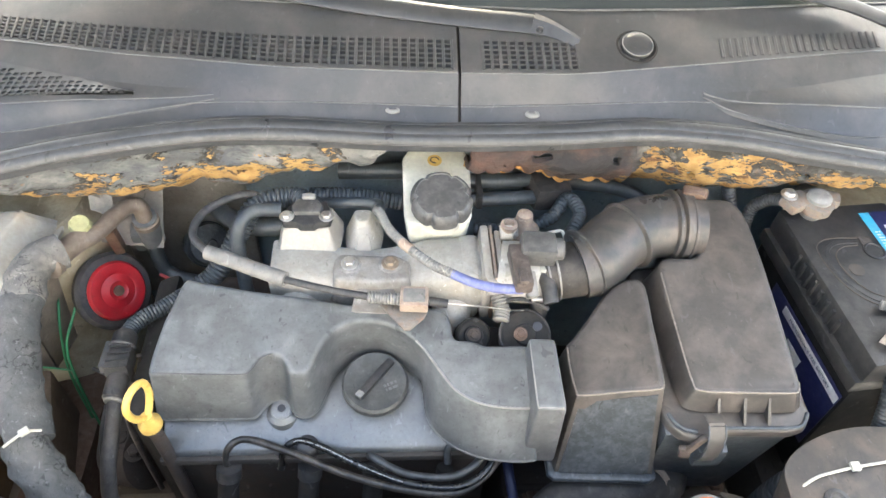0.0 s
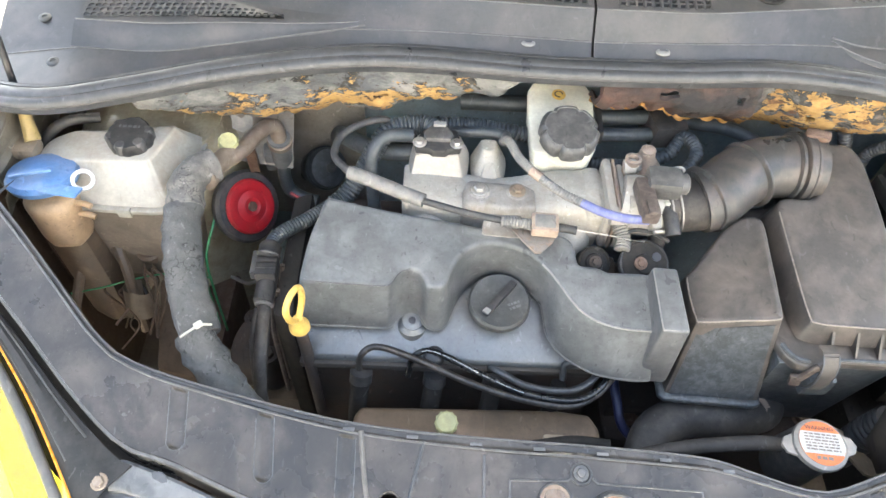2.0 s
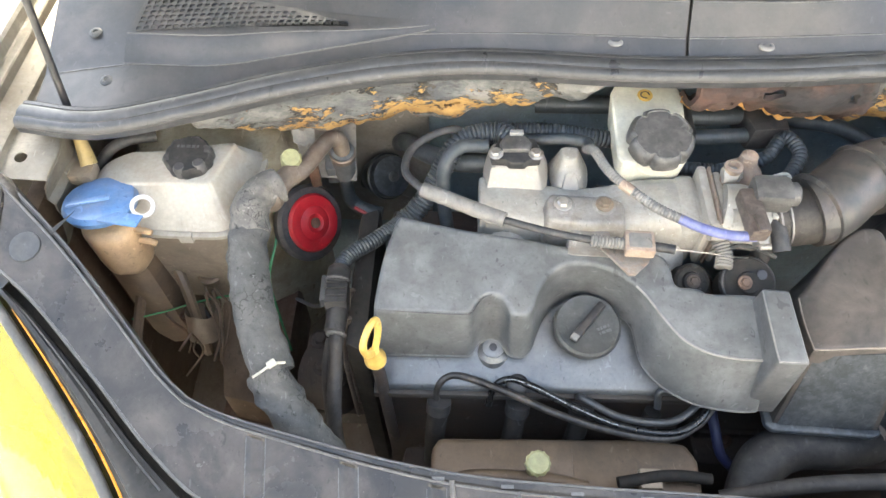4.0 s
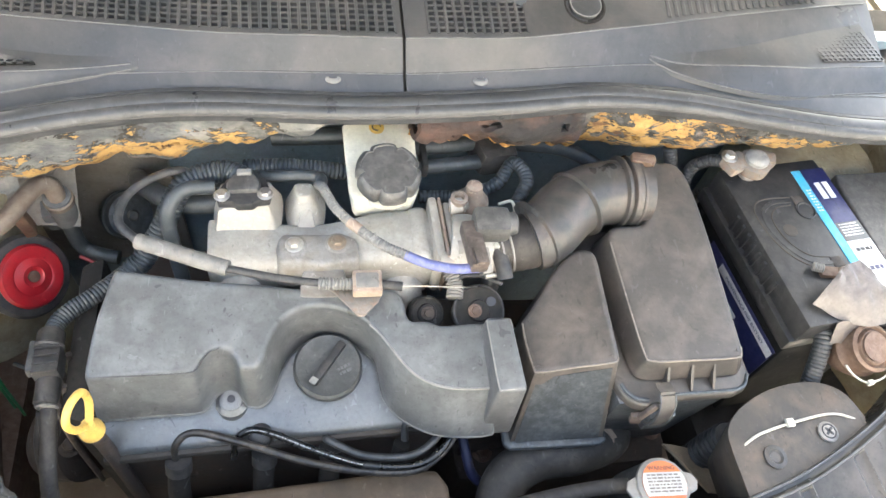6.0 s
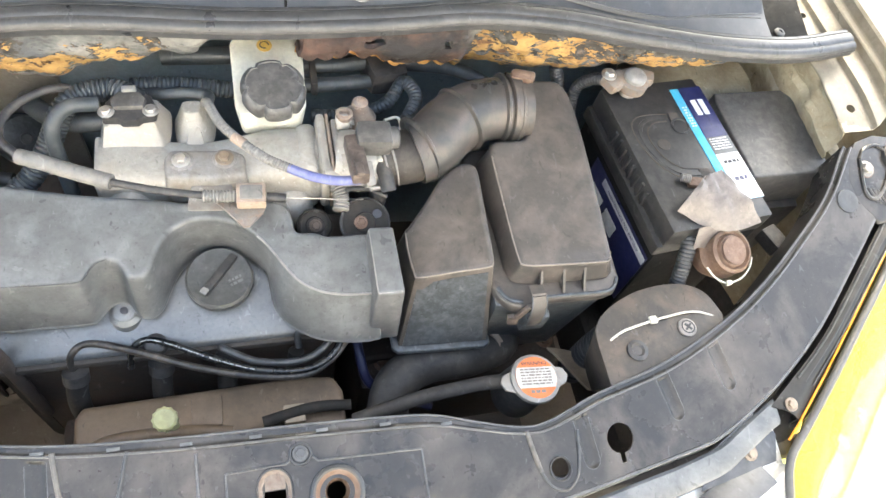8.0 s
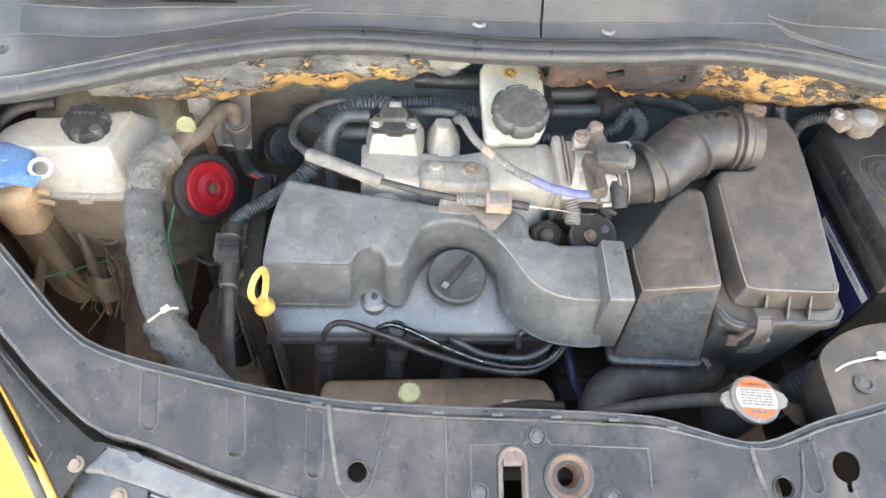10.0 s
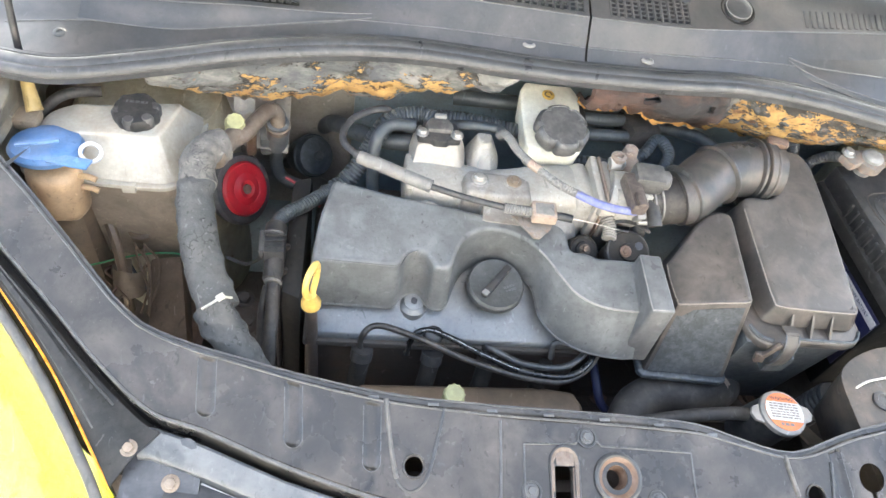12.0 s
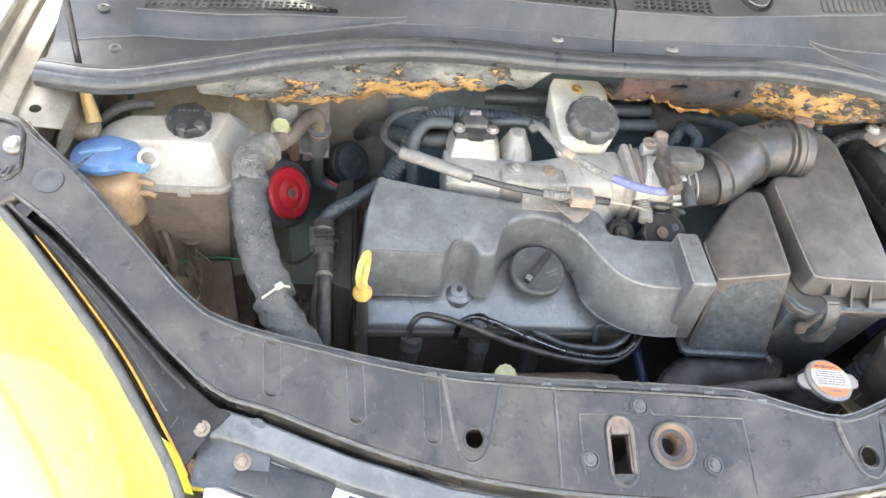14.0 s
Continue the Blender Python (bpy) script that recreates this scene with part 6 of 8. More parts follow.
lid = part("lid", moulded(LID, offset(offset(LID, 0.004), 0.003), lid_top, 0.832, 0.0055, 5), BOX, airbox, "dusty brownish black lid", 50)
part("rubbed_edge", edge_line([(0.2262, 0.27), (0.2272, 0.20), (0.2292, 0.153), (0.2352, 0.1437), (0.27, 0.1412), (0.318, 0.1397), (0.3255, 0.1420), (0.3288, 0.150)], lid_top, 0.0009, 0.0014), EDGE_BROWN, lid)
part("flange", prism([(0.2045, 0.140), (0.2085, 0.124), (0.2175, 0.114), (0.231, 0.1105), (0.262, 0.1165), (0.320, 0.1150), (0.335, 0.1195), (0.3435, 0.131), (0.350, 0.350), (0.340, 0.370), (0.264, 0.370), (0.260, 0.312), (0.217, 0.306), (0.207, 0.296)], 0.820, 0.832, 0.004, 0.002, segs=3), BOX, airbox)
part("flange_bead", tube([(0.209, 0.134, 0.833), (0.2125, 0.1255, 0.833), (0.2195, 0.1185, 0.833), (0.231, 0.1155, 0.833)], 0.0022, 8, 5), BOX_LOW, airbox)
part("flange_bead", tube([(0.252, 0.1185, 0.8325), (0.285, 0.1180, 0.8325), (0.320, 0.1175, 0.8325), (0.333, 0.1215, 0.8325), (0.3405, 0.132, 0.8325)], 0.0018, 8, 5), BOX_LOW, airbox)
part("lower_shell", prism([(0.206, 0.118), (0.320, 0.117), (0.336, 0.124), (0.344, 0.345), (0.258, 0.352), (0.254, 0.304), (0.206, 0.292)], 0.66, 0.823, 0.008, -0.018), BOX_LOW, airbox, "chalk-stained black lower shell")
for x in (0.2525, 0.277, 0.300):
    rib = bmesh.new()
    pts = [(x, 0.1385, 0.851), (x, 0.1195, 0.832), (x, 0.1385, 0.832)]
    a = [rib.verts.new(Vector(p) - Vector((0.0013, 0, 0))) for p in pts]
    b = [rib.verts.new(Vector(p) + Vector((0.0013, 0, 0))) for p in pts]
    rib.faces.new(a)
    rib.faces.new(b[::-1])
    for k in range(3):
        rib.faces.new((a[k], b[k], b[(k + 1) % 3], a[(k + 1) % 3]))
    part("rib", rib, BOX, lid)
strap = bmesh.new()
ring = None
for y, z in ((0.124, 0.846), (0.113, 0.849), (0.105, 0.843), (0.1005, 0.832), (0.099, 0.819), (0.101, 0.806), (0.106, 0.798)):
    now = [strap.verts.new((0.2435 + dx, y + dy, z + dy * 0.3)) for dx, dy in ((-0.0075, 0.0), (-0.0060, -0.0012), (0.0060, -0.0012), (0.0075, 0.0), (0.0075, 0.0022), (-0.0075, 0.0022))]
    if ring:
        for k in range(6):
            strap.faces.new((ring[k], ring[(k + 1) % 6], now[(k + 1) % 6], now[k]))
    else:
        strap.faces.new(now)
    ring = now
strap.faces.new(ring[::-1])
bmesh.ops.recalc_face_normals(strap, faces=strap.faces)
clip = part("clip", strap, BOX, airbox, "worn dark grey band clip")
for s in (-1, 1):
    part("clip_rim", tube([(0.2435 + s * 0.0075, y, z) for y, z in ((0.113, 0.849), (0.105, 0.843), (0.1005, 0.832), (0.099, 0.819), (0.101, 0.806), (0.106, 0.798))], 0.0008, 6), BOX_LOW, airbox)
part("clip_plate", block((0.2305, 0.107, 0.826), (0.006, 0.005, 0.026), 0.002, (-8, 22, -10)), BROWN_PLUG, airbox, "grimy brown clip lever")
part("clip_plate", block((0.2245, 0.108, 0.809), (0.011, 0.006, 0.014), 0.002, (-8, -10, -10)), BROWN_PLUG, airbox)
part("clip_seat", block((0.250, 0.109, 0.80), (0.028, 0.012, 0.03), 0.004), BOX_LOW, airbox)

# ---- intake hose ----
hose = thing("intake_hose", (0.2, 0.31, 0.84), "ribbed black rubber intake hose with worm-drive clamp", "hose")
part("hose", tube([(0.145, 0.283, 0.864), (0.154, 0.285, 0.866), (0.166, 0.291, 0.869), (0.187, 0.309, 0.873), (0.212, 0.322, 0.877), (0.240, 0.326, 0.879), (0.276, 0.325, 0.88)], 0.0335, 28, 10), BELLOWS, hose)
part("cuff", lathe([(0.024, -0.016), (0.0275, -0.015), (0.0275, -0.011), (0.026, -0.009), (0.026, -0.004), (0.0275, -0.002), (0.0275, 0.004), (0.0285, 0.008), (0.0275, 0.011), (0.0285, 0.014), (0.0285, 0.024)], (0.124, 0.280, 0.859), (1, 0.12, 0.14), 30), OLD_RUBBER, hose)
for p, d, r in (((0.112, 0.279, 0.857), (1, 0.12, 0.14), 0.0278), ((0.121, 0.280, 0.8585), (1, 0.12, 0.14), 0.0278)):
    part("clamp_band", lathe([(r - 0.001, -0.0012), (r + 0.0008, -0.0008), (r + 0.0008, 0.0008), (r - 0.001, 0.0012)], p, d, 30), CAP_STEEL, hose, "thin dull clamp band")
for f, p, d in ((2, (0.152, 0.286, 0.866), (0.9, 0.42, 0.14)), (3, (0.200, 0.316, 0.875), (0.86, 0.5, 0.1)), (5, (0.246, 0.326, 0.88), (1, 0, 0)), (6, (0.254, 0.326, 0.88), (1, 0, 0)), (7, (0.262, 0.325, 0.88), (1, 0, 0))):
    part("rib", lathe([(0.0325, -0.0032), (0.0372, -0.0012), (0.0376, 0.0), (0.0372, 0.0012), (0.0325, 0.0032)], p, d, 36), BELLOWS, hose)
clamp = part("clamp", lathe([(0.0345, -0.004), (0.0368, -0.004), (0.0368, 0.004), (0.0345, 0.004)], (0.258, 0.326, 0.88), (1, 0, 0), 32), BELLOWS, hose, "tarnished dark hose clamp")
part("clamp_screw", block((0.264, 0.338, 0.914), (0.022, 0.012, 0.010), 0.003, (0, 0, -15)), RUST, clamp, "rusty worm screw")
part("clamp_ear", lathe([(0.006, -0.012), (0.007, -0.008), (0.007, 0.010), (0.004, 0.012)], (0.268, 0.340, 0.913), (1, -0.3, 0), 12), RUST, clamp)

# ---- intake manifold ----
man = thing("intake_manifold", (-0.06, 0.3, 0.76), "cast aluminium intake manifold with stained surfaces", "intake manifold")
rows = []
for i in range(25):
    x = -0.166 + 0.214 * i / 24
    f = i / 24
    ry = 0.028 + 0.004 * f + 0.002 * math.sin(f * 9)
    rz = 0.026 + 0.003 * math.sin(f * 7 + 1)
    cy, cz = 0.313 - 0.008 * f, 0.813 + 0.014 * min(1, max(0, (f - 0.45) / 0.3))
    rows.append([(x, cy + ry * abs(math.cos(a)) ** 0.5 * (1 if math.cos(a) > 0 else -1), cz + rz * abs(math.sin(a)) ** 0.5 * (1 if math.sin(a) > 0 else -1)) for a in [2 * math.pi * k / 24 for k in range(25)]])
bm = loft(rows)
bm.faces.new([bm.verts[k] for k in range(0)] or bm.verts.ensure_lookup_table() or [bm.verts[k] for k in range(24)])
part("plenum", bm, ALLOY, man, "", 50)
part("end_flange", block((-0.165, 0.313, 0.815), (0.008, 0.058, 0.052), 0.005), ALLOY, man)
RISER_TOP = [(-0.157, 0.341), (-0.152, 0.339), (-0.114, 0.340), (-0.108, 0.344), (-0.106, 0.366), (-0.112, 0.374), (-0.150, 0.374), (-0.157, 0.366)]
RISER_FOOT = [(-0.163, 0.325), (-0.155, 0.321), (-0.112, 0.322), (-0.100, 0.328), (-0.096, 0.366), (-0.106, 0.380), (-0.152, 0.380), (-0.163, 0.368)]
part("riser", moulded(RISER_TOP, RISER_FOOT, lambda x, y: 0.8585, 0.832, 0.003, 4), RISER, man, "pale cream cast riser block")
hat = part("riser_cap", prism([(-0.156, 0.342), (-0.142, 0.3415), (-0.138, 0.3375), (-0.124, 0.3375), (-0.120, 0.3415), (-0.108, 0.343), (-0.106, 0.352), (-0.112, 0.371), (-0.148, 0.371), (-0.158, 0.352)], 0.8585, 0.8680, 0.002, 0.001), BLACK, man, "black sensor cap")
part("cap_knob", prism([(-0.146, 0.352), (-0.118, 0.352), (-0.116, 0.362), (-0.122, 0.372), (-0.142, 0.372), (-0.148, 0.362)], 0.864, 0.8725, 0.003, 0.002), CAP_BLACK, man)
part("cap_tab", block((-0.131, 0.373, 0.8735), (0.014, 0.006, 0.005), 0.0012), FADED_CLIP, man)
for x in (-0.1525, -0.1115):
    part("bolt", hex_bolt((x, 0.3495, 0.8675), 0.0052), STEEL, man)
for x, m in ((-0.086, STEEL), (-0.045, BRASSY)):
    part("bolt", hex_bolt((x, 0.297, 0.8535), 0.0060), m, man)
    part("boss", lathe([(0.013, 0), (0.012, 0.006), (0.010, 0.007)], (x, 0.297, 0.8465)), STAINED_ALLOY, man)
GABLE_TOP = [(-0.0835, 0.360), (-0.0790, 0.354), (-0.0700, 0.354), (-0.0655, 0.360), (-0.0660, 0.372), (-0.0830, 0.372)]
GABLE_FOOT = [(-0.0925, 0.342), (-0.0830, 0.328), (-0.0640, 0.328), (-0.0545, 0.344), (-0.0560, 0.378), (-0.0910, 0.378)]
part("buttress", moulded(GABLE_TOP, GABLE_FOOT, lambda x, y: 0.855, 0.824, 0.003, 4), ALLOY, man, "cast gable-shaped buttress")
part("buttress_face", prism([(-0.0835, 0.327), (-0.0635, 0.327), (-0.0675, 0.345), (-0.0795, 0.345)], 0.822, 0.84, 0.003, 0.002, top=lambda x, y: 0.832 + 0.75 * (y - 0.327)), RISER, man, "pale flat of the buttress")
part("web", prism([(-0.085, 0.245), (-0.035, 0.242), (-0.040, 0.280), (-0.078, 0.284)], 0.79, 0.842, 0.006), STAINED_ALLOY, man)
for x in (-0.14, -0.03, 0.02):
    part("runner", tube([(x, 0.30, 0.806), (x, 0.272, 0.80), (x, 0.262, 0.76)], 0.021, 14), ALLOY, man)
part("pad", prism([(-0.100, 0.279), (-0.062, 0.274), (-0.026, 0.276), (-0.026, 0.302), (-0.036, 0.308), (-0.096, 0.312), (-0.102, 0.304)], 0.815, 0.8525, 0.005, 0.006, segs=3), STAINED_ALLOY, man, "darker stained cast lug")
part("neck", prism([(0.026, 0.272), (0.048, 0.270), (0.048, 0.338), (0.026, 0.336)], 0.79, 0.858, 0.010, segs=3), ALLOY, man)
part("bracket", prism([(-0.055, 0.242), (-0.008, 0.237), (-0.012, 0.226), (-0.026, 0.212), (-0.032, 0.212)], 0.856, 0.8590, 0.001), CORRODED, man, "small stained steel cable bracket")

# ---- throttle body ----
thr = thing("throttle_unit", (0.085, 0.28, 0.8), "cast throttle body with black sensor and cable wheel", "throttle body")
part("flange", block((0.053, 0.303, 0.833), (0.010, 0.074, 0.068), 0.006), RISER, thr)
part("flange", block((0.0665, 0.299, 0.834), (0.008, 0.068, 0.064), 0.006), ALLOY, thr)
part("gasket", block((0.0598, 0.301, 0.8345), (0.003, 0.072, 0.0675), 0.001), STAINED, thr, "rust-stained gasket edge")
for y, z in ((0.272, 0.872), (0.320, 0.874), (0.275, 0.830)):
    part("flange_boss", lathe([(0.008, 0), (0.008, 0.012), (0.006, 0.014)], (0.068, y, z), (1, 0, 0.1), 14), RISER, thr)
    part("flange_bolt", hex_bolt((0.082, y, z + 0.0012), 0.0048, (1, 0, 0.1)), STEEL, thr)
part("flange_ear", lathe([(0.010, -0.007), (0.010, 0.007), (0.008, 0.008)], (0.058, 0.266, 0.856), (1, 0, 0), 18), RISER, thr, "pale rounded flange ear")
part("air_boss", lathe([(0.011, -0.01), (0.0105, 0.006), (0.007, 0.009), (0.003, 0.0095)], (0.088, 0.262, 0.862), (0.1, -0.35, 1), 18), RISER, thr)
part("bore", lathe([(0.030, -0.024), (0.032, -0.01), (0.030, 0.02), (0.032, 0.022)], (0.089, 0.285, 0.852), (1, -0.2, 0)), ALLOY, thr)
part("valve_housing", lathe([(0.020, 0), (0.018, 0.020), (0.010, 0.030), (0.008, 0.042), (0.005, 0.044)], (0.0945, 0.334, 0.844), (0, 0.05, 1)), STAINED, thr, "rust-stained valve housing")
part("valve_stub", lathe([(0.009, 0), (0.0078, 0.026), (0.0088, 0.028), (0.0088, 0.033), (0.0055, 0.034), (0.0045, 0.029)], (0.0765, 0.321, 0.852), (0, 0.05, 1)), STAINED, thr, "rust-stained stub")
part("sensor", block((0.100, 0.283, 0.892), (0.036, 0.030, 0.024), 0.007, (0, 0, -4)), CAP_BLACK, thr, "black plastic position sensor")
part("sensor_plug", block((0.0800, 0.261, 0.889), (0.0175, 0.050, 0.017), 0.003, (0, 0, 3)), BROWN_PLUG, thr, "dusty brown sensor plug")
part("plug_latch", block((0.0795, 0.243, 0.9005), (0.008, 0.018, 0.004), 0.001, (0, 0, 3)), BROWN_PLUG, thr)
part("sensor_clip", tube([(0.119, 0.322, 0.872), (0.134, 0.326, 0.870), (0.135, 0.313, 0.868), (0.126, 0.311, 0.868)], 0.0017, 8), TIE, thr, "white retaining clip")
part("sensor_neck", lathe([(0.0115, 0), (0.0115, 0.010), (0.009, 0.012)], (0.114, 0.284, 0.890), (1, 0, 0), 20), CAP_BLACK, thr)
part("bore_plate", block((0.094, 0.285, 0.862), (0.034, 0.05, 0.02), 0.006), ALLOY, thr)
part("screw", hex_bolt((0.114, 0.279, 0.868), 0.0052, (0.3, -0.5, 0.8)), STEEL, thr)
part("lever", block((0.093, 0.258, 0.866), (0.011, 0.026, 0.016), 0.003, (25, 0, 6)), CAP_STEEL, thr, "bright stop lever")
part("stop_screw", tube([(0.094, 0.247, 0.857), (0.108, 0.248, 0.857)], 0.0026, 8, 3, 0.0005, 0.0014), STEEL, thr)
part("spring", tube([(0.062, 0.262, 0.848), (0.066, 0.248, 0.842), (0.064, 0.235, 0.838)], 0.007, 12, 8, 0.0016, 0.0032), CAP_STEEL, thr, "return spring")
WX = Vector((0.02, -0.42, 0.9)).normalized()
wheel = part("cable_wheel", lathe([(0.022, -0.009), (0.0255, -0.008), (0.0225, -0.004), (0.0255, -0.001), (0.0255, 0.001), (0.023, 0.0014), (0.021, 0.0), (0.011, 0.0), (0.010, 0.003), (0.006, 0.003)], (0.088, 0.224, 0.830), WX, 34), BOOT, thr, "dark cable wheel with two holes")
part("wheel_nut", hex_bolt((0.083, 0.222, 0.834), 0.0046, WX), RUST, wheel, "brown wheel nut")
for x, y in ((0.101, 0.231), (0.078, 0.235)):
    part("wheel_hole", lathe([(0.0048, 0), (0.0048, 0.0006), (0.004, 0.0008)], (x, y, 0.8342), WX, 14), INK, wheel)
part("wheel_rim", lathe([(0.0252, -0.0002), (0.0262, 0.0008), (0.0248, 0.0018), (0.0240, 0.0008), (0.0252, -0.0002)], (0.088, 0.224, 0.830), WX, 34, None, 0, 0, 0, False), BLACK, wheel)
part("wheel_hub", lathe([(0.02, -0.04), (0.02, -0.008)], (0.088, 0.224, 0.830), WX, 20), GRIME, wheel)
part("lower_body", block((0.03, 0.248, 0.765), (0.09, 0.04, 0.05), 0.014), GRIME, thr)
idle = part("idle_housing", lathe([(0.017, -0.02), (0.018, -0.002), (0.016, 0.0), (0.014, -0.002), (0.010, -0.002), (0.009, 0.001), (0.006, 0.0015)], (0.038, 0.228, 0.824), (0.1, -0.5, 0.86), 26), BOOT, thr, "round black idle valve")
part("idle_bolt", hex_bolt((0.038, 0.2275, 0.8255), 0.0045, (0.1, -0.5, 0.86)), DARK, idle)
part("post", lathe([(0.0095, -0.02), (0.0095, 0.028), (0.008, 0.031)], (0.106, 0.258, 0.842), (0.05, 0.25, 1), 18), BLACK, thr, "black moulded post")
part("wheel_guide", tube([(0.060, 0.246, 0.842), (0.074, 0.252, 0.850), (0.094, 0.251, 0.850), (0.112, 0.243, 0.846)], 0.0022, 8), BLACK, thr)
part("idle_screw", lathe([(0.004, 0), (0.004, 0.004), (0.003, 0.005)], (0.106, 0.268, 0.876)), TIE, thr)
part("stub", tube([(0.105, 0.275, 0.872), (0.110, 0.255, 0.868), (0.112, 0.240, 0.86)], 0.008, 10), BLACK, thr)

# ---- cables and wires over the engine ----
cable = thing("throttle_cable", (-0.1, 0.25, 0.85), "grey-sheathed throttle cable with adjuster", "cable")
part("loop", tube([(-0.17, 0.41, 0.80), (-0.192, 0.385, 0.865), (-0.232, 0.358, 0.872), (-0.243, 0.322, 0.872), (-0.222, 0.294, 0.873)], 0.0042, 10), RUBBER, cable)
part("sheath", tube([(-0.224, 0.296, 0.873), (-0.200, 0.285, 0.874), (-0.17, 0.272, 0.873), (-0.145, 0.262, 0.872)], 0.0075, 12), GREY_TUBE, cable, "thick grey sheath")
part("inner_sheath", tube([(-0.146, 0.262, 0.872), (-0.10, 0.249, 0.871), (-0.058, 0.241, 0.870)], 0.0036, 10), RUBBER, cable)
part("adjuster", tube([(-0.066, 0.242, 0.870), (-0.05, 0.240, 0.870), (-0.035, 0.239, 0.870)], 0.0048, 10, 6, 0.0012, 0.003), GREY_TUBE, cable, "threaded adjuster")
part("holder", block((-0.022, 0.238, 0.871), (0.027, 0.023, 0.012), 0.002, (0, 0, -3)), STAINED, cable, "rust-stained cable holder")
part("holder_pad", block((-0.022, 0.238, 0.8755), (0.021, 0.016, 0.006), 0.002, (0, 0, -3)), GREY_TUBE, cable)
part("sleeve", tube([(-0.008, 0.236, 0.870), (0.000, 0.235, 0.870), (0.010, 0.233, 0.870)], 0.0045, 10), BLACK, cable)
part("wire", tube([(0.008, 0.234, 0.870), (0.040, 0.236, 0.862), (0.070, 0.240, 0.850), (0.088, 0.245, 0.842)], 0.0007, 6), STEEL, cable)

wire = thing("sensor_wire", (0.0, 0.29, 0.86), "braided sensor wire ending in violet tape", "cable")
part("sheath", tube([(-0.06, 0.36, 0.865), (-0.056, 0.343, 0.882), (-0.045, 0.315, 0.884), (-0.026, 0.291, 0.884), (-0.004, 0.270, 0.884), (0.017, 0.257, 0.884)], 0.0042, 10, 8, 0.0008, 0.003), GREY_TUBE, wire)
part("tape", tube([(0.015, 0.258, 0.884), (0.035, 0.247, 0.884), (0.058, 0.241, 0.883), (0.081, 0.241, 0.882)], 0.0048, 12), BLUE_WIRE, wire, "violet-blue tape")
part("joint", tube([(-0.034, 0.299, 0.884), (-0.024, 0.289, 0.884)], 0.0052, 10), STAINED, wire)

# ---- ignition leads ----
for k, pts in enumerate(([(-0.208, 0.14, 0.72), (-0.206, 0.150, 0.742), (-0.188, 0.158, 0.750), (-0.142, 0.142, 0.752), (-0.092, 0.122, 0.748), (-0.04, 0.107, 0.745), (0.013, 0.100, 0.745), (0.043, 0.112, 0.748), (0.062, 0.132, 0.75), (0.075, 0.155, 0.73)],
                         [(-0.155, 0.14, 0.72), (-0.150, 0.150, 0.742), (-0.135, 0.154, 0.752), (-0.112, 0.146, 0.754), (-0.072, 0.126, 0.752), (-0.028, 0.109, 0.75), (0.018, 0.104, 0.75), (0.045, 0.116, 0.753), (0.058, 0.136, 0.755), (0.07, 0.16, 0.74)],
                         [(-0.066, 0.145, 0.735), (-0.06, 0.135, 0.75), (-0.03, 0.118, 0.752), (0.01, 0.112, 0.755), (0.035, 0.122, 0.756), (0.052, 0.142, 0.757), (0.06, 0.165, 0.74)],
                         [(0.012, 0.135, 0.735), (0.014, 0.146, 0.75), (0.035, 0.142, 0.757), (0.055, 0.150, 0.757), (0.065, 0.17, 0.74)])):
    skin, look_like = ((LEAD_DUSTY, "dusty brown-black ignition lead"), (LEAD_SKIN, "glossy black ignition lead with white print"), (LEAD_GREY, "dull grey-black ignition lead"), (LEAD_GREY, "dull grey-black ignition lead"))[k]
    lead = solo("ignition_lead", tube(pts, 0.0037, 10, 10), skin, look_like, "cable", group="ignition leads")
    line = spline(pts, 10)
    if k == 1:
        marks = bmesh.new()
        for i in range(17, 50):
            for c in range(4):
                if (i * 7 + c * 3 + k) % 9 == 0 or i % 11 == 5:
                    continue
                a = line[i].lerp(line[i + 1], c / 4)
                b = line[i].lerp(line[i + 1], c / 4 + 0.10 + 0.07 * ((i * 13 + c * 5) % 3))
                side_way = (b - a).normalized().cross(Vector((0, 0, 1))).normalized() * 0.0007
                up = Vector((0, -0.0014, 0.0036))
                marks.faces.new([marks.verts.new(q + up) for q in (a - side_way, b - side_way, b + side_way, a + side_way)])
        bmesh.ops.solidify(marks, geom=marks.faces[:], thickness=0.0002)
        part("print", marks, PAPER, lead, "worn white print")

# ---- power steering reservoir ----
ps = thing("power_steering_reservoir", (0.006, 0.385, 0.78), "milky white power steering reservoir with black cap", "reservoir")
part("tank", prism([(-0.026, 0.336), (0.034, 0.336), (0.041, 0.345), (0.044, 0.425), (0.036, 0.44), (-0.024, 0.44), (-0.032, 0.425), (-0.031, 0.345)], 0.835, 0.885, 0.007, -0.005, top=lambda x, y: 0.872 + 0.12 * (y - 0.34), segs=3), WHITE, ps)
lidp = part("cap", lathe([(0.031, 0.0), (0.0325, 0.003), (0.0325, 0.014), (0.030, 0.0180), (0.0275, 0.0195), (0.0265, 0.0185), (0.020, 0.0185)], (0.008, 0.352, 0.882), (0.02, -0.18, 1), 96, None, 6, 0.12, 0.0195, True, 7), CAP_BLACK, ps, "scalloped faded black screw cap")
part("neck", lathe([(0.026, -0.01), (0.026, 0.006)], (0.008, 0.352, 0.876), (0.02, -0.18, 1), 28), WHITE, ps)
part("mark", lathe([(0.008, 0), (0.008, 0.0006), (0.0075, 0.0008)], (0.004, 0.421, 0.8825), (0, -0.12, 1), 20), YELLOW, ps, "round yellow warning mark")
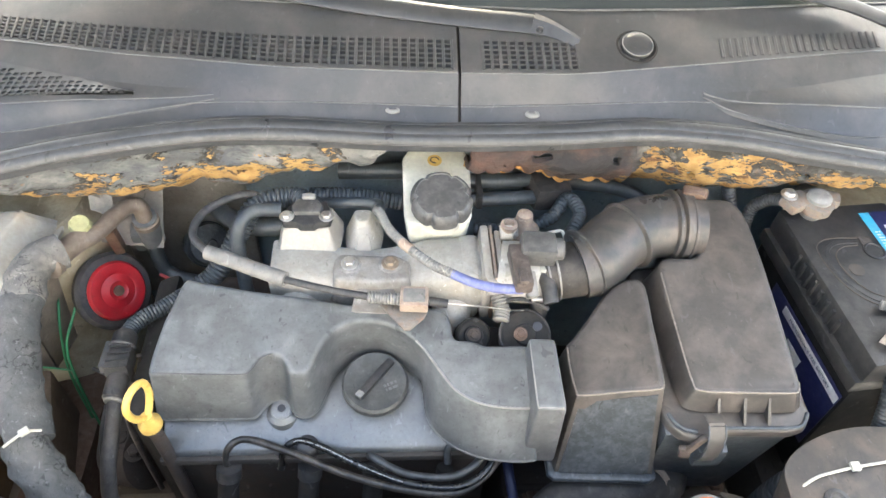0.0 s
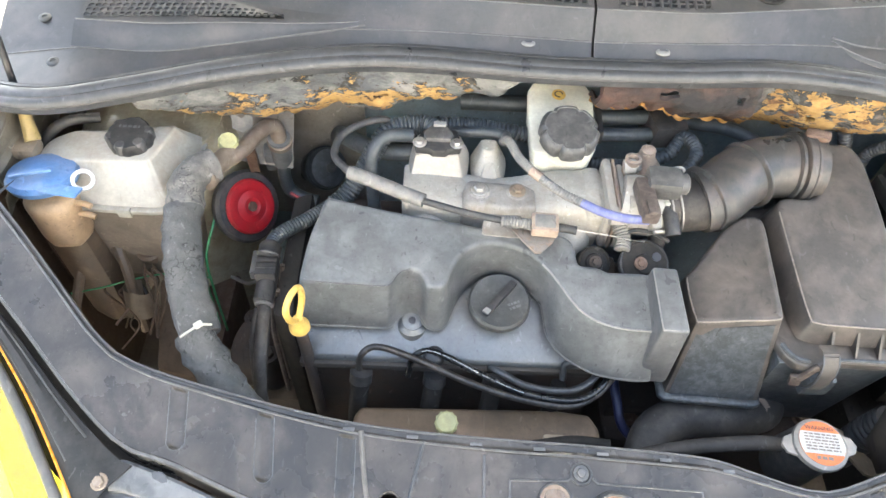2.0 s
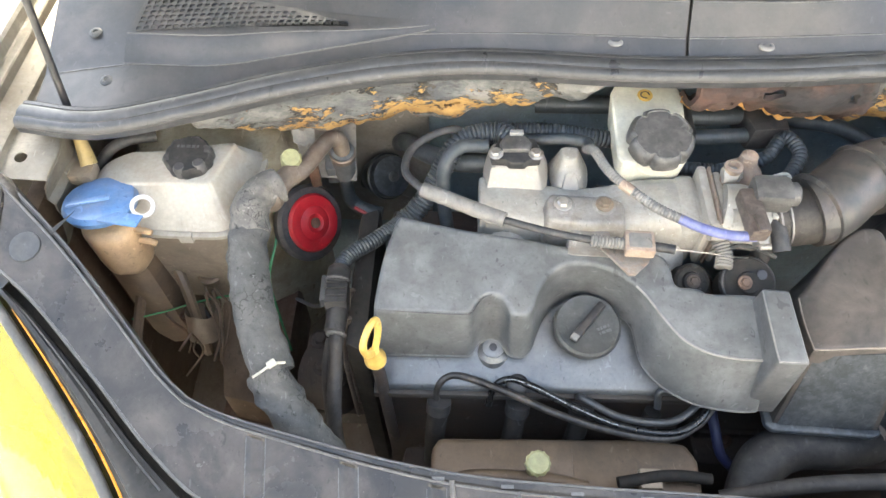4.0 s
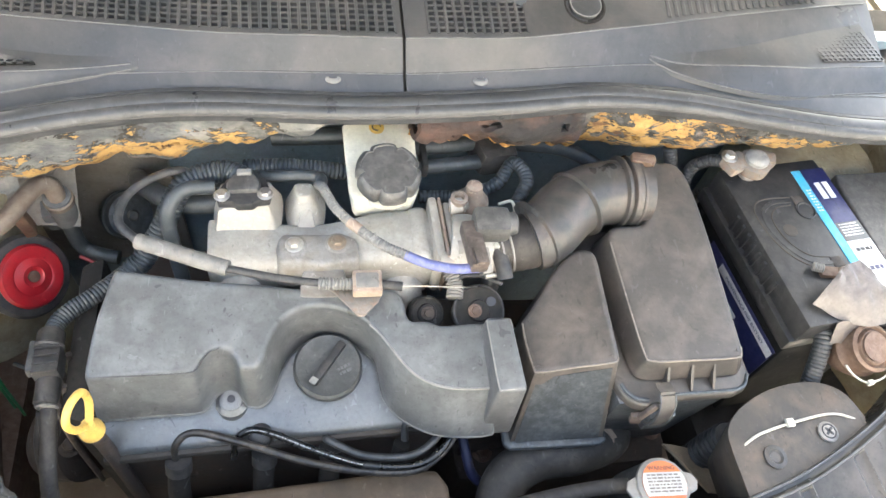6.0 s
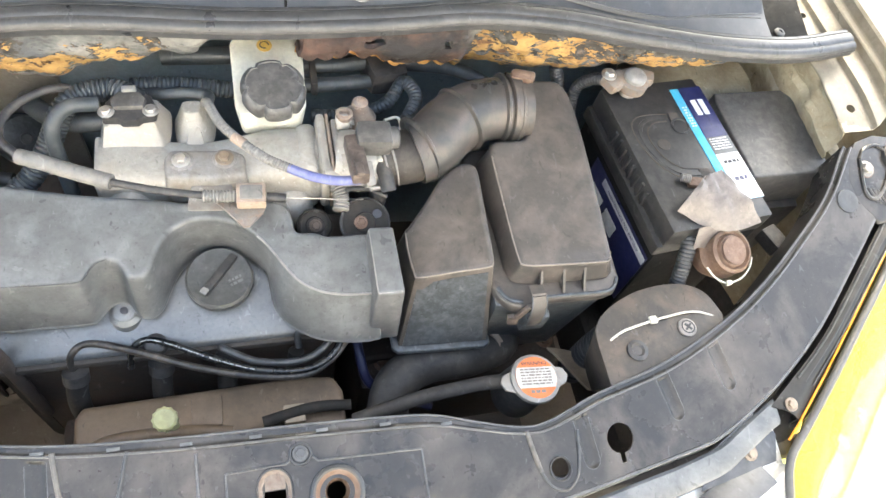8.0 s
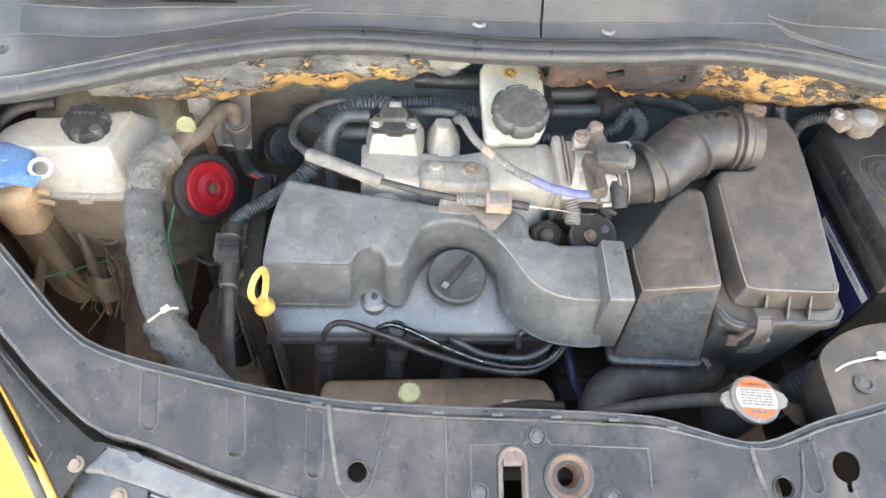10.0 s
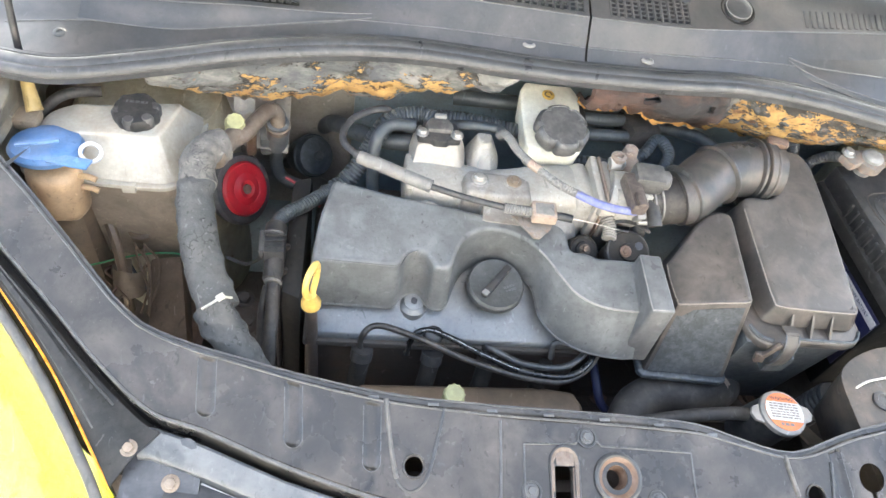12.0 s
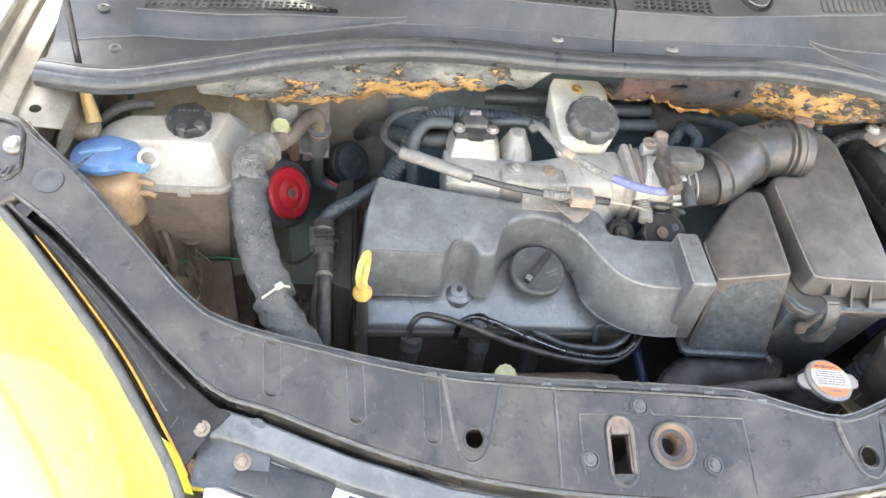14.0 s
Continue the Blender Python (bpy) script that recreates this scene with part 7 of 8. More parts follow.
part("mark_ring", tube([(0.004 + 0.0045 * math.cos(a * 0.5), 0.421 + 0.0045 * math.sin(a * 0.5), 0.8835) for a in range(11)], 0.0007, 6, 3), INK, ps)

# ---- hoses and looms behind the engine ----
for pts, r, rib, mat, label in (
        ([(-0.105, 0.455, 0.835), (-0.06, 0.45, 0.84), (-0.02, 0.45, 0.84)], 0.010, 0, HOSE_HAZED, "dark rubber heater hose"),
        ([(0.040, 0.419, 0.853), (0.085, 0.420, 0.853), (0.12, 0.428, 0.848), (0.16, 0.435, 0.838), (0.23, 0.43, 0.83), (0.29, 0.42, 0.80)], 0.0088, 0, HOSE_HAZED, "dark rubber heater hose"),
        ([(0.040, 0.396, 0.847), (0.08, 0.396, 0.848), (0.115, 0.404, 0.843), (0.15, 0.418, 0.832)], 0.0084, 0, HOSE_HAZED, "dark rubber heater hose"),
        ([(0.05, 0.38, 0.815), (0.10, 0.375, 0.82), (0.135, 0.378, 0.835), (0.155, 0.395, 0.85), (0.165, 0.37, 0.85), (0.15, 0.345, 0.84)], 0.007, 0.001, HOSE_HAZED, "corrugated black loom tube"),
        ([(-0.250, 0.316, 0.793), (-0.236, 0.326, 0.800), (-0.217, 0.345, 0.820), (-0.198, 0.369, 0.848), (-0.182, 0.382, 0.856), (-0.152, 0.388, 0.858), (-0.132, 0.380, 0.856), (-0.118, 0.39, 0.83)], 0.0102, 0.0018, HOSE_HAZED, "corrugated black loom tube"),
        ([(-0.135, 0.402, 0.846), (-0.108, 0.403, 0.846), (-0.08, 0.402, 0.845), (-0.045, 0.399, 0.842), (-0.01, 0.398, 0.835), (0.03, 0.40, 0.82)], 0.008, 0.0015, HOSE_HAZED, "corrugated black loom tube"),
        ([(-0.20, 0.395, 0.815), (-0.15, 0.398, 0.835), (-0.10, 0.385, 0.852), (-0.075, 0.381, 0.857), (-0.057, 0.372, 0.862), (-0.058, 0.356, 0.868)], 0.006, 0, HOSE_HAZED, "thin black rubber vacuum hose"),
        ([(-0.16, 0.365, 0.862), (-0.19, 0.362, 0.862), (-0.205, 0.345, 0.85), (-0.205, 0.33, 0.81), (-0.2, 0.31, 0.77)], 0.0075, 0, HOSE_HAZED, "thin black rubber vacuum hose"),
        ([(-0.14, 0.372, 0.83), (-0.19, 0.372, 0.828), (-0.225, 0.40, 0.810), (-0.255, 0.45, 0.775), (-0.27, 0.50, 0.72)], 0.011, 0, HOSE_HAZED, "dark rubber heater hose"),
        ([(0.335, 0.395, 0.87), (0.345, 0.385, 0.84), (0.35, 0.36, 0.78)], 0.007, 0.001, HOSE, "corrugated black battery cable"),
        ([(-0.04, 0.36, 0.80), (0.02, 0.345, 0.81), (0.06, 0.355, 0.82), (0.09, 0.36, 0.81)], 0.006, 0, HOSE_HAZED, "thin black rubber vacuum hose")):
    solo("rubber_hose" if not rib else "loom_tube", tube(pts, r, 14, 10, rib, 0.0045), mat, label, "hose")
solo("hose_connector", block((0.136, 0.422, 0.842), (0.046, 0.050, 0.034), 0.010, (0, 6, 12)), BLACK, "black plastic hose connector", "connector")
solo("hose_clip", block((0.054, 0.408, 0.853), (0.007, 0.048, 0.020), 0.002), BLACK, "black plastic clip round hoses", "clip")
canister = thing("vacuum_canister", (-0.283, 0.46, 0.68), "round dark vacuum valve on the bulkhead", "valve")
CX, CD = (-0.283, 0.455, 0.705), (0.55, -0.55, 0.62)
part("body", lathe([(0.010, -0.05), (0.022, -0.034), (0.0275, -0.012), (0.0285, 0.004), (0.026, 0.012), (0.012, 0.0155)], CX, CD, 34), BOX_LOW, canister)
part("rim", lathe([(0.0280, -0.004), (0.0302, -0.002), (0.0302, 0.002), (0.0280, 0.004)], CX, CD, 34), BOX_LOW, canister)
part("boss", lathe([(0.007, 0.014), (0.007, 0.018), (0.005, 0.020)], CX, CD, 16), FILLER, canister)
part("stem", tube([(-0.283, 0.462, 0.70), (-0.305, 0.478, 0.675), (-0.32, 0.49, 0.65)], 0.009, 12), FILLER, canister)
loom = thing("wiring_loom", (-0.3, 0.2, 0.72), "dark taped wiring loom with a plug beside the engine", "wiring loom")
part("tube", tube([(-0.244, 0.322, 0.795), (-0.263, 0.299, 0.800), (-0.280, 0.283, 0.801), (-0.297, 0.270, 0.801), (-0.307, 0.256, 0.801), (-0.309, 0.238, 0.803)], 0.0075, 14, 10, 0.0012, 0.0036), HOSE_HAZED, loom)
plug = part("plug", block((-0.308, 0.216, 0.80), (0.024, 0.032, 0.022), 0.006, (-10, 0, 4)), BLACK, loom, "large black plug")
part("plug_collar", lathe([(0.0095, -0.010), (0.012, -0.008), (0.012, 0.008), (0.0095, 0.011)], (-0.309, 0.238, 0.803), (0.05, 1, 0.1), 22), BLACK, plug)
part("plug_rib", lathe([(0.0122, -0.0015), (0.0132, 0.0), (0.0122, 0.0015)], (-0.309, 0.233, 0.803), (0.05, 1, 0.1), 22), CAP_BLACK, plug)
part("plug_body", lathe([(0.008, -0.014), (0.0102, -0.012), (0.0108, 0.008), (0.009, 0.012)], (-0.3065, 0.192, 0.797), (0.05, 1, 0.1), 20), BLACK, plug)
part("plug_latch", block((-0.3215, 0.221, 0.804), (0.006, 0.034, 0.011), 0.002, (-10, 0, 4)), CAP_BLACK, plug)
for k in range(4):
    part("plug_rib", block((-0.308, 0.204 + 0.008 * k, 0.8125), (0.020, 0.002, 0.002), 0.0006, (-10, 0, 4)), BLACK, plug)
part("plug_seal", lathe([(0.0085, -0.0015), (0.0098, 0.0), (0.0085, 0.0015)], (-0.306, 0.177, 0.795), (0.05, 1, 0.1), 18), GREY_TUBE, plug, "worn grey seal")
part("tail", tube([(-0.306, 0.186, 0.795), (-0.304, 0.152, 0.785), (-0.304, 0.121, 0.77), (-0.304, 0.10, 0.74), (-0.300, 0.08, 0.68)], 0.0072, 12), OLD_RUBBER, loom)
part("tail", tube([(-0.312, 0.176, 0.79), (-0.316, 0.15, 0.77), (-0.314, 0.12, 0.73), (-0.31, 0.10, 0.68)], 0.004, 10), OLD_RUBBER, loom)
belt = thing("timing_cover", (-0.29, 0.25, 0.45), "dark timing belt cover at the engine's end", "engine cover")
part("cover", prism([(-0.298, 0.17), (-0.275, 0.16), (-0.275, 0.34), (-0.298, 0.33)], 0.45, 0.79, 0.008), BOOT, belt)
for k in range(4):
    part("cover_rib", tube([(-0.2985 + 0.004 * (k % 2), 0.180 + 0.016 * k, 0.795), (-0.301, 0.170 + 0.016 * k, 0.74), (-0.301, 0.165 + 0.016 * k, 0.62)], 0.0028, 8, 4), BROWN_PLUG, belt, "grimy brown rib")

# ---- battery ----
BAT = pose(0.463, 0.264, 0.0, 0, 0, 5.5)


def bat(x, y, z=0.0):
    return BAT @ Vector((x, y, z))


battery = thing("battery", (0.463, 0.264, 0.66), "black car battery with blue, cyan and white label", "battery")


def bat_block(x0, x1, y0, y1, z0, z1, r=0.003):
    return block(bat((x0 + x1) / 2, (y0 + y1) / 2, (z0 + z1) / 2), (x1 - x0, y1 - y0, z1 - z0), r, (0, 0, 5.5))


part("case", bat_block(-0.0705, 0.0565, -0.098, 0.102, 0.655, 0.845, 0.004), DULL_BLACK, battery, "black battery case")
part("ledge", bat_block(-0.0775, 0.0, -0.099, 0.103, 0.822, 0.840, 0.003), BATTERY, battery)
part("lid", bat_block(-0.0715, 0.0575, -0.099, 0.103, 0.838, 0.869, 0.004), BATTERY, battery)
def handle_line(pts, z, r):
    return tube([bat(x, y, z) for x, y in pts], r, 6, 6)


part("handle_groove", handle_line([(-0.006, 0.0535), (-0.030, 0.0560), (-0.047, 0.0535), (-0.0565, 0.044), (-0.0585, 0.028), (-0.056, 0.008), (-0.049, -0.012), (-0.037, -0.028), (-0.020, -0.038), (-0.002, -0.040)], 0.8692, 0.0008), GRIME, battery, "dark groove round the folded handle")
part("handle_groove", handle_line([(-0.010, 0.0440), (-0.028, 0.0430), (-0.0400, 0.034), (-0.0430, 0.020), (-0.040, 0.002), (-0.033, -0.012), (-0.022, -0.022), (-0.002, -0.0265)], 0.8692, 0.0008), GRIME, battery)
part("handle", handle_line([(-0.008, 0.0490), (-0.029, 0.0495), (-0.0435, 0.044), (-0.0505, 0.032), (-0.0508, 0.018), (-0.048, 0.004), (-0.041, -0.012), (-0.030, -0.025), (-0.015, -0.032), (-0.002, -0.033)], 0.8662, 0.0042), BATTERY, battery, "folded black carrying handle")
for y in (0.0485, -0.033):
    part("handle_pivot", bat_block(-0.004, 0.009, y - 0.006, y + 0.006, 0.868, 0.8700, 0.0008), GRIME, battery)
part("handle_recess", lathe([(0.008, 0), (0.008, 0.0006)], bat(-0.029, 0.012, 0.8690), (0, 0, 1), 18), GRIME, battery)
part("vent_plug", lathe([(0.0115, 0), (0.0115, 0.0016), (0.0100, 0.0020), (0.0088, 0.0006), (0.004, 0.0006)], bat(0.004, 0.034, 0.8688)), BATTERY, battery)
for k in range(8):
    part("rib", bat_block(-0.0745, -0.0705, 0.040 - 0.012 * k, 0.0445 - 0.012 * k, 0.840, 0.862, 0.001), BATTERY, battery)
label = part("label", bat_block(0.016, 0.058, -0.075, 0.088, 0.8689, 0.8699, 0.0003), CYAN, battery, "cyan edge strip of the label")
part("label_field", bat_block(0.027, 0.058, 0.012, 0.088, 0.8699, 0.8704, 0.0002), NAVY, battery, "navy blue label field")
part("label_field", bat_block(0.027, 0.058, -0.012, 0.012, 0.8699, 0.8704, 0.0002), COVER, battery)
part("label_field", bat_block(0.027, 0.058, -0.075, -0.012, 0.8699, 0.8704, 0.0002), PAPER, battery, "white label field")
part("logo_shape", bat_block(0.034, 0.041, 0.045, 0.068, 0.8703, 0.8709, 0.0002), PAPER, battery, "plain white logo shape")
part("logo_shape", bat_block(0.044, 0.051, 0.045, 0.068, 0.8703, 0.8709, 0.0002), PAPER, battery)
R = bat(1, 0) - bat(0, 0)
U = bat(0, 1) - bat(0, 0)
part("small_print", bars(bat(0.030, 0.010, 0.8706), R, U, 5, 0.0016, 0.002, 0.024, 3), PAPER, battery)
part("small_print", bars(bat(0.032, -0.022, 0.8706), R, U, 1, 0.004, 0.006, 0.02, 5), INK, battery)
part("small_print", bars(bat(0.034, -0.045, 0.8706), R, U, 1, 0.005, 0.006, 0.018, 6), NAVY, battery)
part("cyan_print", bars(bat(0.019, 0.06, 0.8702), R, U, 8, 0.002, 0.002, 0.006, 7), PAPER, battery)
side = part("side_label", block(bat(-0.0712, -0.022, 0.755), (0.001, 0.145, 0.10), 0.0003, (0, 0, 5.5)), NAVY, battery, "navy blue side label")
part("side_strip", block(bat(-0.0720, -0.036, 0.795), (0.0006, 0.115, 0.011), 0.0002, (0, 0, 5.5)), PAPER, battery, "white strip with lettering")
words("lettering", "MAINTENANCE FREE BATTERY", 0.0062, Matrix.Translation(bat(-0.0725, -0.036, 0.795)) @ pose(0, 0, 0, 0, 0, 5.5) @ pose(0, 0, 0, 90, 0, -90), NAVY, battery)
part("logo_shape", block(bat(-0.0720, 0.02, 0.765), (0.0006, 0.03, 0.022), 0.004, (0, 0, 5.5)), PAPER, battery)
part("logo_shape", block(bat(-0.0720, -0.02, 0.765), (0.0006, 0.03, 0.022), 0.004, (0, 0, 5.5)), PAPER, battery)
for nm, (x, y), tall in (("rear_terminal", (-0.040, 0.093), 0.022), ("front_terminal", (-0.005, -0.078), 0.011)):
    part(nm, lathe([(0.011, 0), (0.010, tall), (0.007, tall + 0.002)], bat(x, y, 0.868)), STEEL, battery, "dull lead battery post")

clampt = thing("battery_clamp", bat(-0.045, 0.093, 0.87), "corroded battery terminal clamp", "terminal")
part("ring", lathe([(0.011, 0), (0.018, 0.001), (0.018, 0.012), (0.014, 0.014), (0.011, 0.014)], bat(-0.040, 0.093, 0.878), (0, 0, 1), 20), CORRODED, clampt)
part("post_top", lathe([(0.013, 0), (0.013, 0.005), (0.010, 0.008), (0.006, 0.0085)], bat(-0.040, 0.093, 0.891), (0, 0, 1), 22), EDGE_GREY, clampt, "dull grey post top")
part("lug", block(bat(-0.062, 0.096, 0.886), (0.03, 0.022, 0.012), 0.004, (0, 0, 25)), CORRODED, clampt, "white-crusted lug")
part("lug", block(bat(-0.022, 0.097, 0.886), (0.02, 0.018, 0.013), 0.005, (0, 0, -20)), CORRODED, clampt)
part("clamp_bolt", hex_bolt(bat(-0.070, 0.102, 0.892), 0.006), STEEL, clampt)
part("cable", tube([bat(-0.070, 0.100, 0.886), bat(-0.080, 0.118, 0.868), bat(-0.090, 0.120, 0.84), bat(-0.102, 0.070, 0.78)], 0.0065, 12, 8, 0.0008, 0.004), HOSE, clampt)
clampf = thing("battery_clamp", bat(-0.005, -0.078, 0.87), "battery terminal clamp half hidden under grey tape", "terminal")
part("ring", lathe([(0.009, 0), (0.014, 0.001), (0.014, 0.009), (0.010, 0.011)], bat(-0.014, -0.070, 0.868), (0, 0, 1), 20), RUST, clampf)
part("clamp_bolt", hex_bolt((0.466, 0.214, 0.874), 0.0052, (0.1, -0.2, 1)), CORRODED, clampf)
part("stud", tube([(0.432, 0.224, 0.875), (0.441, 0.219, 0.877)], 0.0042, 10, 4, 0.0008, 0.002), CAP_STEEL, clampf)
part("clamp_bar", block((0.452, 0.217, 0.872), (0.026, 0.012, 0.006), 0.002, (0, 0, -8)), RUST, clampf)
# limp flap of dusty film over the front post
flap = []
for i in range(13):
    s = i / 12
    row = []
    for k in range(13):
        f = k / 12
        a = Vector((0.409 + 0.096 * f, 0.180 - 0.020 * f, 0.8765 - 0.003 * f)) + Vector((0, -0.014, -0.006)) * math.sin(f * math.pi)
        top = Vector((0.440 + 0.022 * f, 0.206 + 0.006 * f, 0.902))
        row.append(top.lerp(a, s ** 0.9) + Vector((0, 0, 0.006 * math.sin(s * 3.1) + 0.004 * noise.noise(Vector((s * 4, f * 6, 2))))))
    flap.append(row)
part("film_flap", loft(flap, None, 0.0008), PLASTIC_FILM, clampf, "limp dusty brown plastic flap")
part("film_tail", loft([[Vector((0.430 + 0.028 * k / 6, 0.160 - 0.012 * j / 4, 0.872 - 0.024 * j / 4 + 0.003 * math.sin(k))) for j in range(5)] for k in range(7)], None, 0.0008), PLASTIC_FILM, clampf)

# ---- relay box ----
relay = thing("relay_box", (0.6, 0.29, 0.7), "dusty black relay box with sloping lid beside the battery", "relay box")
part("lid", prism([(0.551, 0.236), (0.650, 0.238), (0.662, 0.254), (0.662, 0.348), (0.648, 0.366), (0.548, 0.364), (0.545, 0.35)], 0.775, 0.85, 0.003, 0.002, top=lambda x, y: 0.846 + 0.03 * (y - 0.26), segs=3), CAP_BLACK, relay, "broad dusty black lid")
part("lid_rim", prism([(0.549, 0.232), (0.645, 0.236), (0.665, 0.258), (0.667, 0.36), (0.545, 0.365), (0.541, 0.35)], 0.765, 0.777, 0.003), BLACK, relay)
part("base", prism([(0.550, 0.225), (0.648, 0.225), (0.655, 0.355), (0.545, 0.355)], 0.68, 0.79, 0.006), BLACK, relay)
solo("fuse_holder", block((0.575, 0.175, 0.80), (0.022, 0.03, 0.02), 0.003, (0, 0, 20)), BLACK, "small black inline fuse holder", "fuse holder")

# ---- rusty horn ----
hornr = thing("horn", (0.466, 0.139, 0.80), "rusty brown disc horn tied up with white nylon tie", "horn", "horns")
AX = (0.08, -0.35, 0.93)
part("body", lathe([(0.012, -0.052), (0.021, -0.040), (0.0262, -0.026), (0.0275, -0.016), (0.0238, -0.011), (0.0236, -0.004), (0.0244, 0.002), (0.021, 0.004), (0.0185, 0.001), (0.0165, 0.004), (0.009, 0.004)], (0.468, 0.138, 0.856), AX, 36), RUST, hornr)
part("ring", lathe([(0.009, 0.0), (0.0145, 0.0), (0.0145, 0.002), (0.009, 0.002)], (0.468, 0.1365, 0.860), AX, 30), RUST, hornr)
part("tie", tube([(0.4395, 0.126, 0.846), (0.446, 0.117, 0.842), (0.459, 0.110, 0.838), (0.476, 0.111, 0.840), (0.489, 0.120, 0.845), (0.4945, 0.131, 0.850)], 0.0011, 8), TIE, hornr, "white nylon tie")
part("tie_head", block((0.462, 0.1085, 0.839), (0.006, 0.005, 0.006), 0.001), TIE, hornr)
part("stem", block((0.452, 0.165, 0.845), (0.012, 0.03, 0.012), 0.003), STEEL, hornr)
part("lead", tube([(0.435, 0.17, 0.85), (0.428, 0.15, 0.84), (0.42, 0.125, 0.81), (0.415, 0.105, 0.77)], 0.008, 10, 8, 0.001, 0.004), HOSE, hornr)

# ---- intake mouth resonator ----
res = thing("intake_resonator", (0.37, 0.07, 0.73), "dusty grey plastic air intake mouth with white tie", "air duct")
outline = [(p.x, p.y) for p in spline([(0.300, 0.060, 0), (0.302, 0.078, 0), (0.311, 0.092, 0), (0.332, 0.106, 0), (0.362, 0.117, 0), (0.395, 0.121, 0), (0.422, 0.117, 0), (0.440, 0.104, 0), (0.449, 0.080, 0)], 3)]
part("body", prism([(0.300, 0.020)] + outline + [(0.44, 0.05)], 0.745, 0.826, 0.014, -0.016, top=lambda x, y: 0.826 + 0.02 * (x - 0.37), segs=4), RESONATOR, res)
part("tie", tube([(0.310, 0.060, 0.804), (0.308, 0.0605, 0.814), (0.314, 0.066, 0.8235), (0.326, 0.072, 0.8272), (0.340, 0.076, 0.8275), (0.375, 0.082, 0.8285), (0.415, 0.085, 0.829), (0.445, 0.076, 0.825)], 0.0013, 8), TIE, res, "white nylon tie")
part("tie_head", block((0.366, 0.081, 0.8295), (0.008, 0.008, 0.004), 0.001), TIE, res)
part("screw", lathe([(0.010, 0), (0.010, 0.002), (0.0075, 0.0035), (0.004, 0.0035)], (0.402, 0.069, 0.8265)), CAP_STEEL, res, "cross-head screw with washer")
for turn in (40, 130):
    part("screw_slot", block((0.402, 0.069, 0.8303), (0.009, 0.0022, 0.001), 0, (0, 0, turn)), INK, res)
part("washer_ring", lathe([(0.0060, 0.0), (0.0068, 0.0008), (0.0075, 0.0)], (0.402, 0.069, 0.8300), (0, 0, 1), 22, None, 0, 0, 0, False), INK, res)
part("grommet", lathe([(0.011, 0), (0.011, 0.002), (0.007, 0.003), (0.005, 0.001)], (0.339, 0.052, 0.8255)), BLACK, res)
part("mouth_hose", tube([(0.352, 0.098, 0.745), (0.348, 0.10, 0.70), (0.345, 0.10, 0.64)], 0.016, 16, 8, 0.002, 0.008), RUBBER, res)
solo("splash_panel", loft([[Vector((0.300 + 0.034 * j / 3 + 0.036 * k / 5, 0.113 - 0.006 * j / 3 - 0.056 * k / 5, 0.699 - 0.010 * j / 3 + 0.002 * math.sin(k + j))) for j in range(4)] for k in range(6)], None, 0.003), TAN, "grimy tan plastic panel low beside the intake mouth", "panel")

# ---- radiator with cap ----
rad = thing("radiator", (-0.05, 0.05, 0.4), "radiator with stained tan plastic top tank", "radiator")
part("tank", prism([(-0.212, 0.04), (0.055, 0.03), (0.056, 0.095), (0.046, 0.112), (0.01, 0.116), (-0.205, 0.112), (-0.212, 0.10)], 0.60, 0.70, 0.010, 0.0, segs=3), TAN_DARK, rad)
part("core", block((0.02, 0.04, 0.5), (0.5, 0.05, 0.26), 0.004), GRIME, rad)
part("plaque", block((-0.085, 0.090, 0.701), (0.030, 0.032, 0.003), 0.002), TAN_DARK, rad)
part("pipe", tube([(-0.20, 0.062, 0.70), (-0.17, 0.068, 0.716), (-0.10, 0.066, 0.718), (-0.06, 0.06, 0.715)], 0.007, 10), TAN_DARK, rad)
knob = part("drain_knob", lathe([(0.005, -0.06), (0.006, -0.012), (0.0105, -0.010), (0.011, 0.004), (0.009, 0.006)], (-0.114, 0.061, 0.782), (0, -0.2, 1), 36, None, 12, 0.06, 0.009), PALE_GREEN, rad, "pale green ribbed bleed knob")
part("clip", block((0.002, 0.071, 0.712), (0.022, 0.020, 0.010), 0.003), TAN, rad)
part("clip_bar", tube([(-0.03, 0.066, 0.715), (0.02, 0.074, 0.716), (0.06, 0.072, 0.715)], 0.006, 10), BOOT, rad)
filler = thing("filler_neck", (0.234, 0.045, 0.7), "coolant filler neck closed by a steel pressure cap", "filler neck")
part("neck", lathe([(0.026, -0.07), (0.024, -0.02), (0.021, -0.006)], (0.234, 0.047, 0.80), (0, -0.1, 1)), BLACK, filler)
part("side_tube", tube([(0.232, 0.050, 0.775), (0.205, 0.056, 0.774), (0.16, 0.057, 0.765), (0.11, 0.055, 0.75), (0.06, 0.05, 0.73)], 0.0075, 12), OLD_RUBBER, filler)
CA = (0.03, 0.01, 1)
rcap = part("cap", lathe([(0.020, -0.0025), (0.0250, -0.002), (0.0258, 0.001), (0.0250, 0.004), (0.022, 0.0055), (0.010, 0.006)], (0.234, 0.045, 0.800), CA, 36), CAP_STEEL, filler, "steel radiator cap with warning label")
for s in (-1, 1):
    part("ear", prism([(0.234 + s * 0.020, 0.045 - 0.012), (0.234 + s * 0.032, 0.045 - 0.0075), (0.234 + s * 0.0355, 0.045), (0.234 + s * 0.032, 0.045 + 0.0075), (0.234 + s * 0.020, 0.045 + 0.012)][::s], 0.7980, 0.8022, 0.0015), CAP_STEEL, rcap)
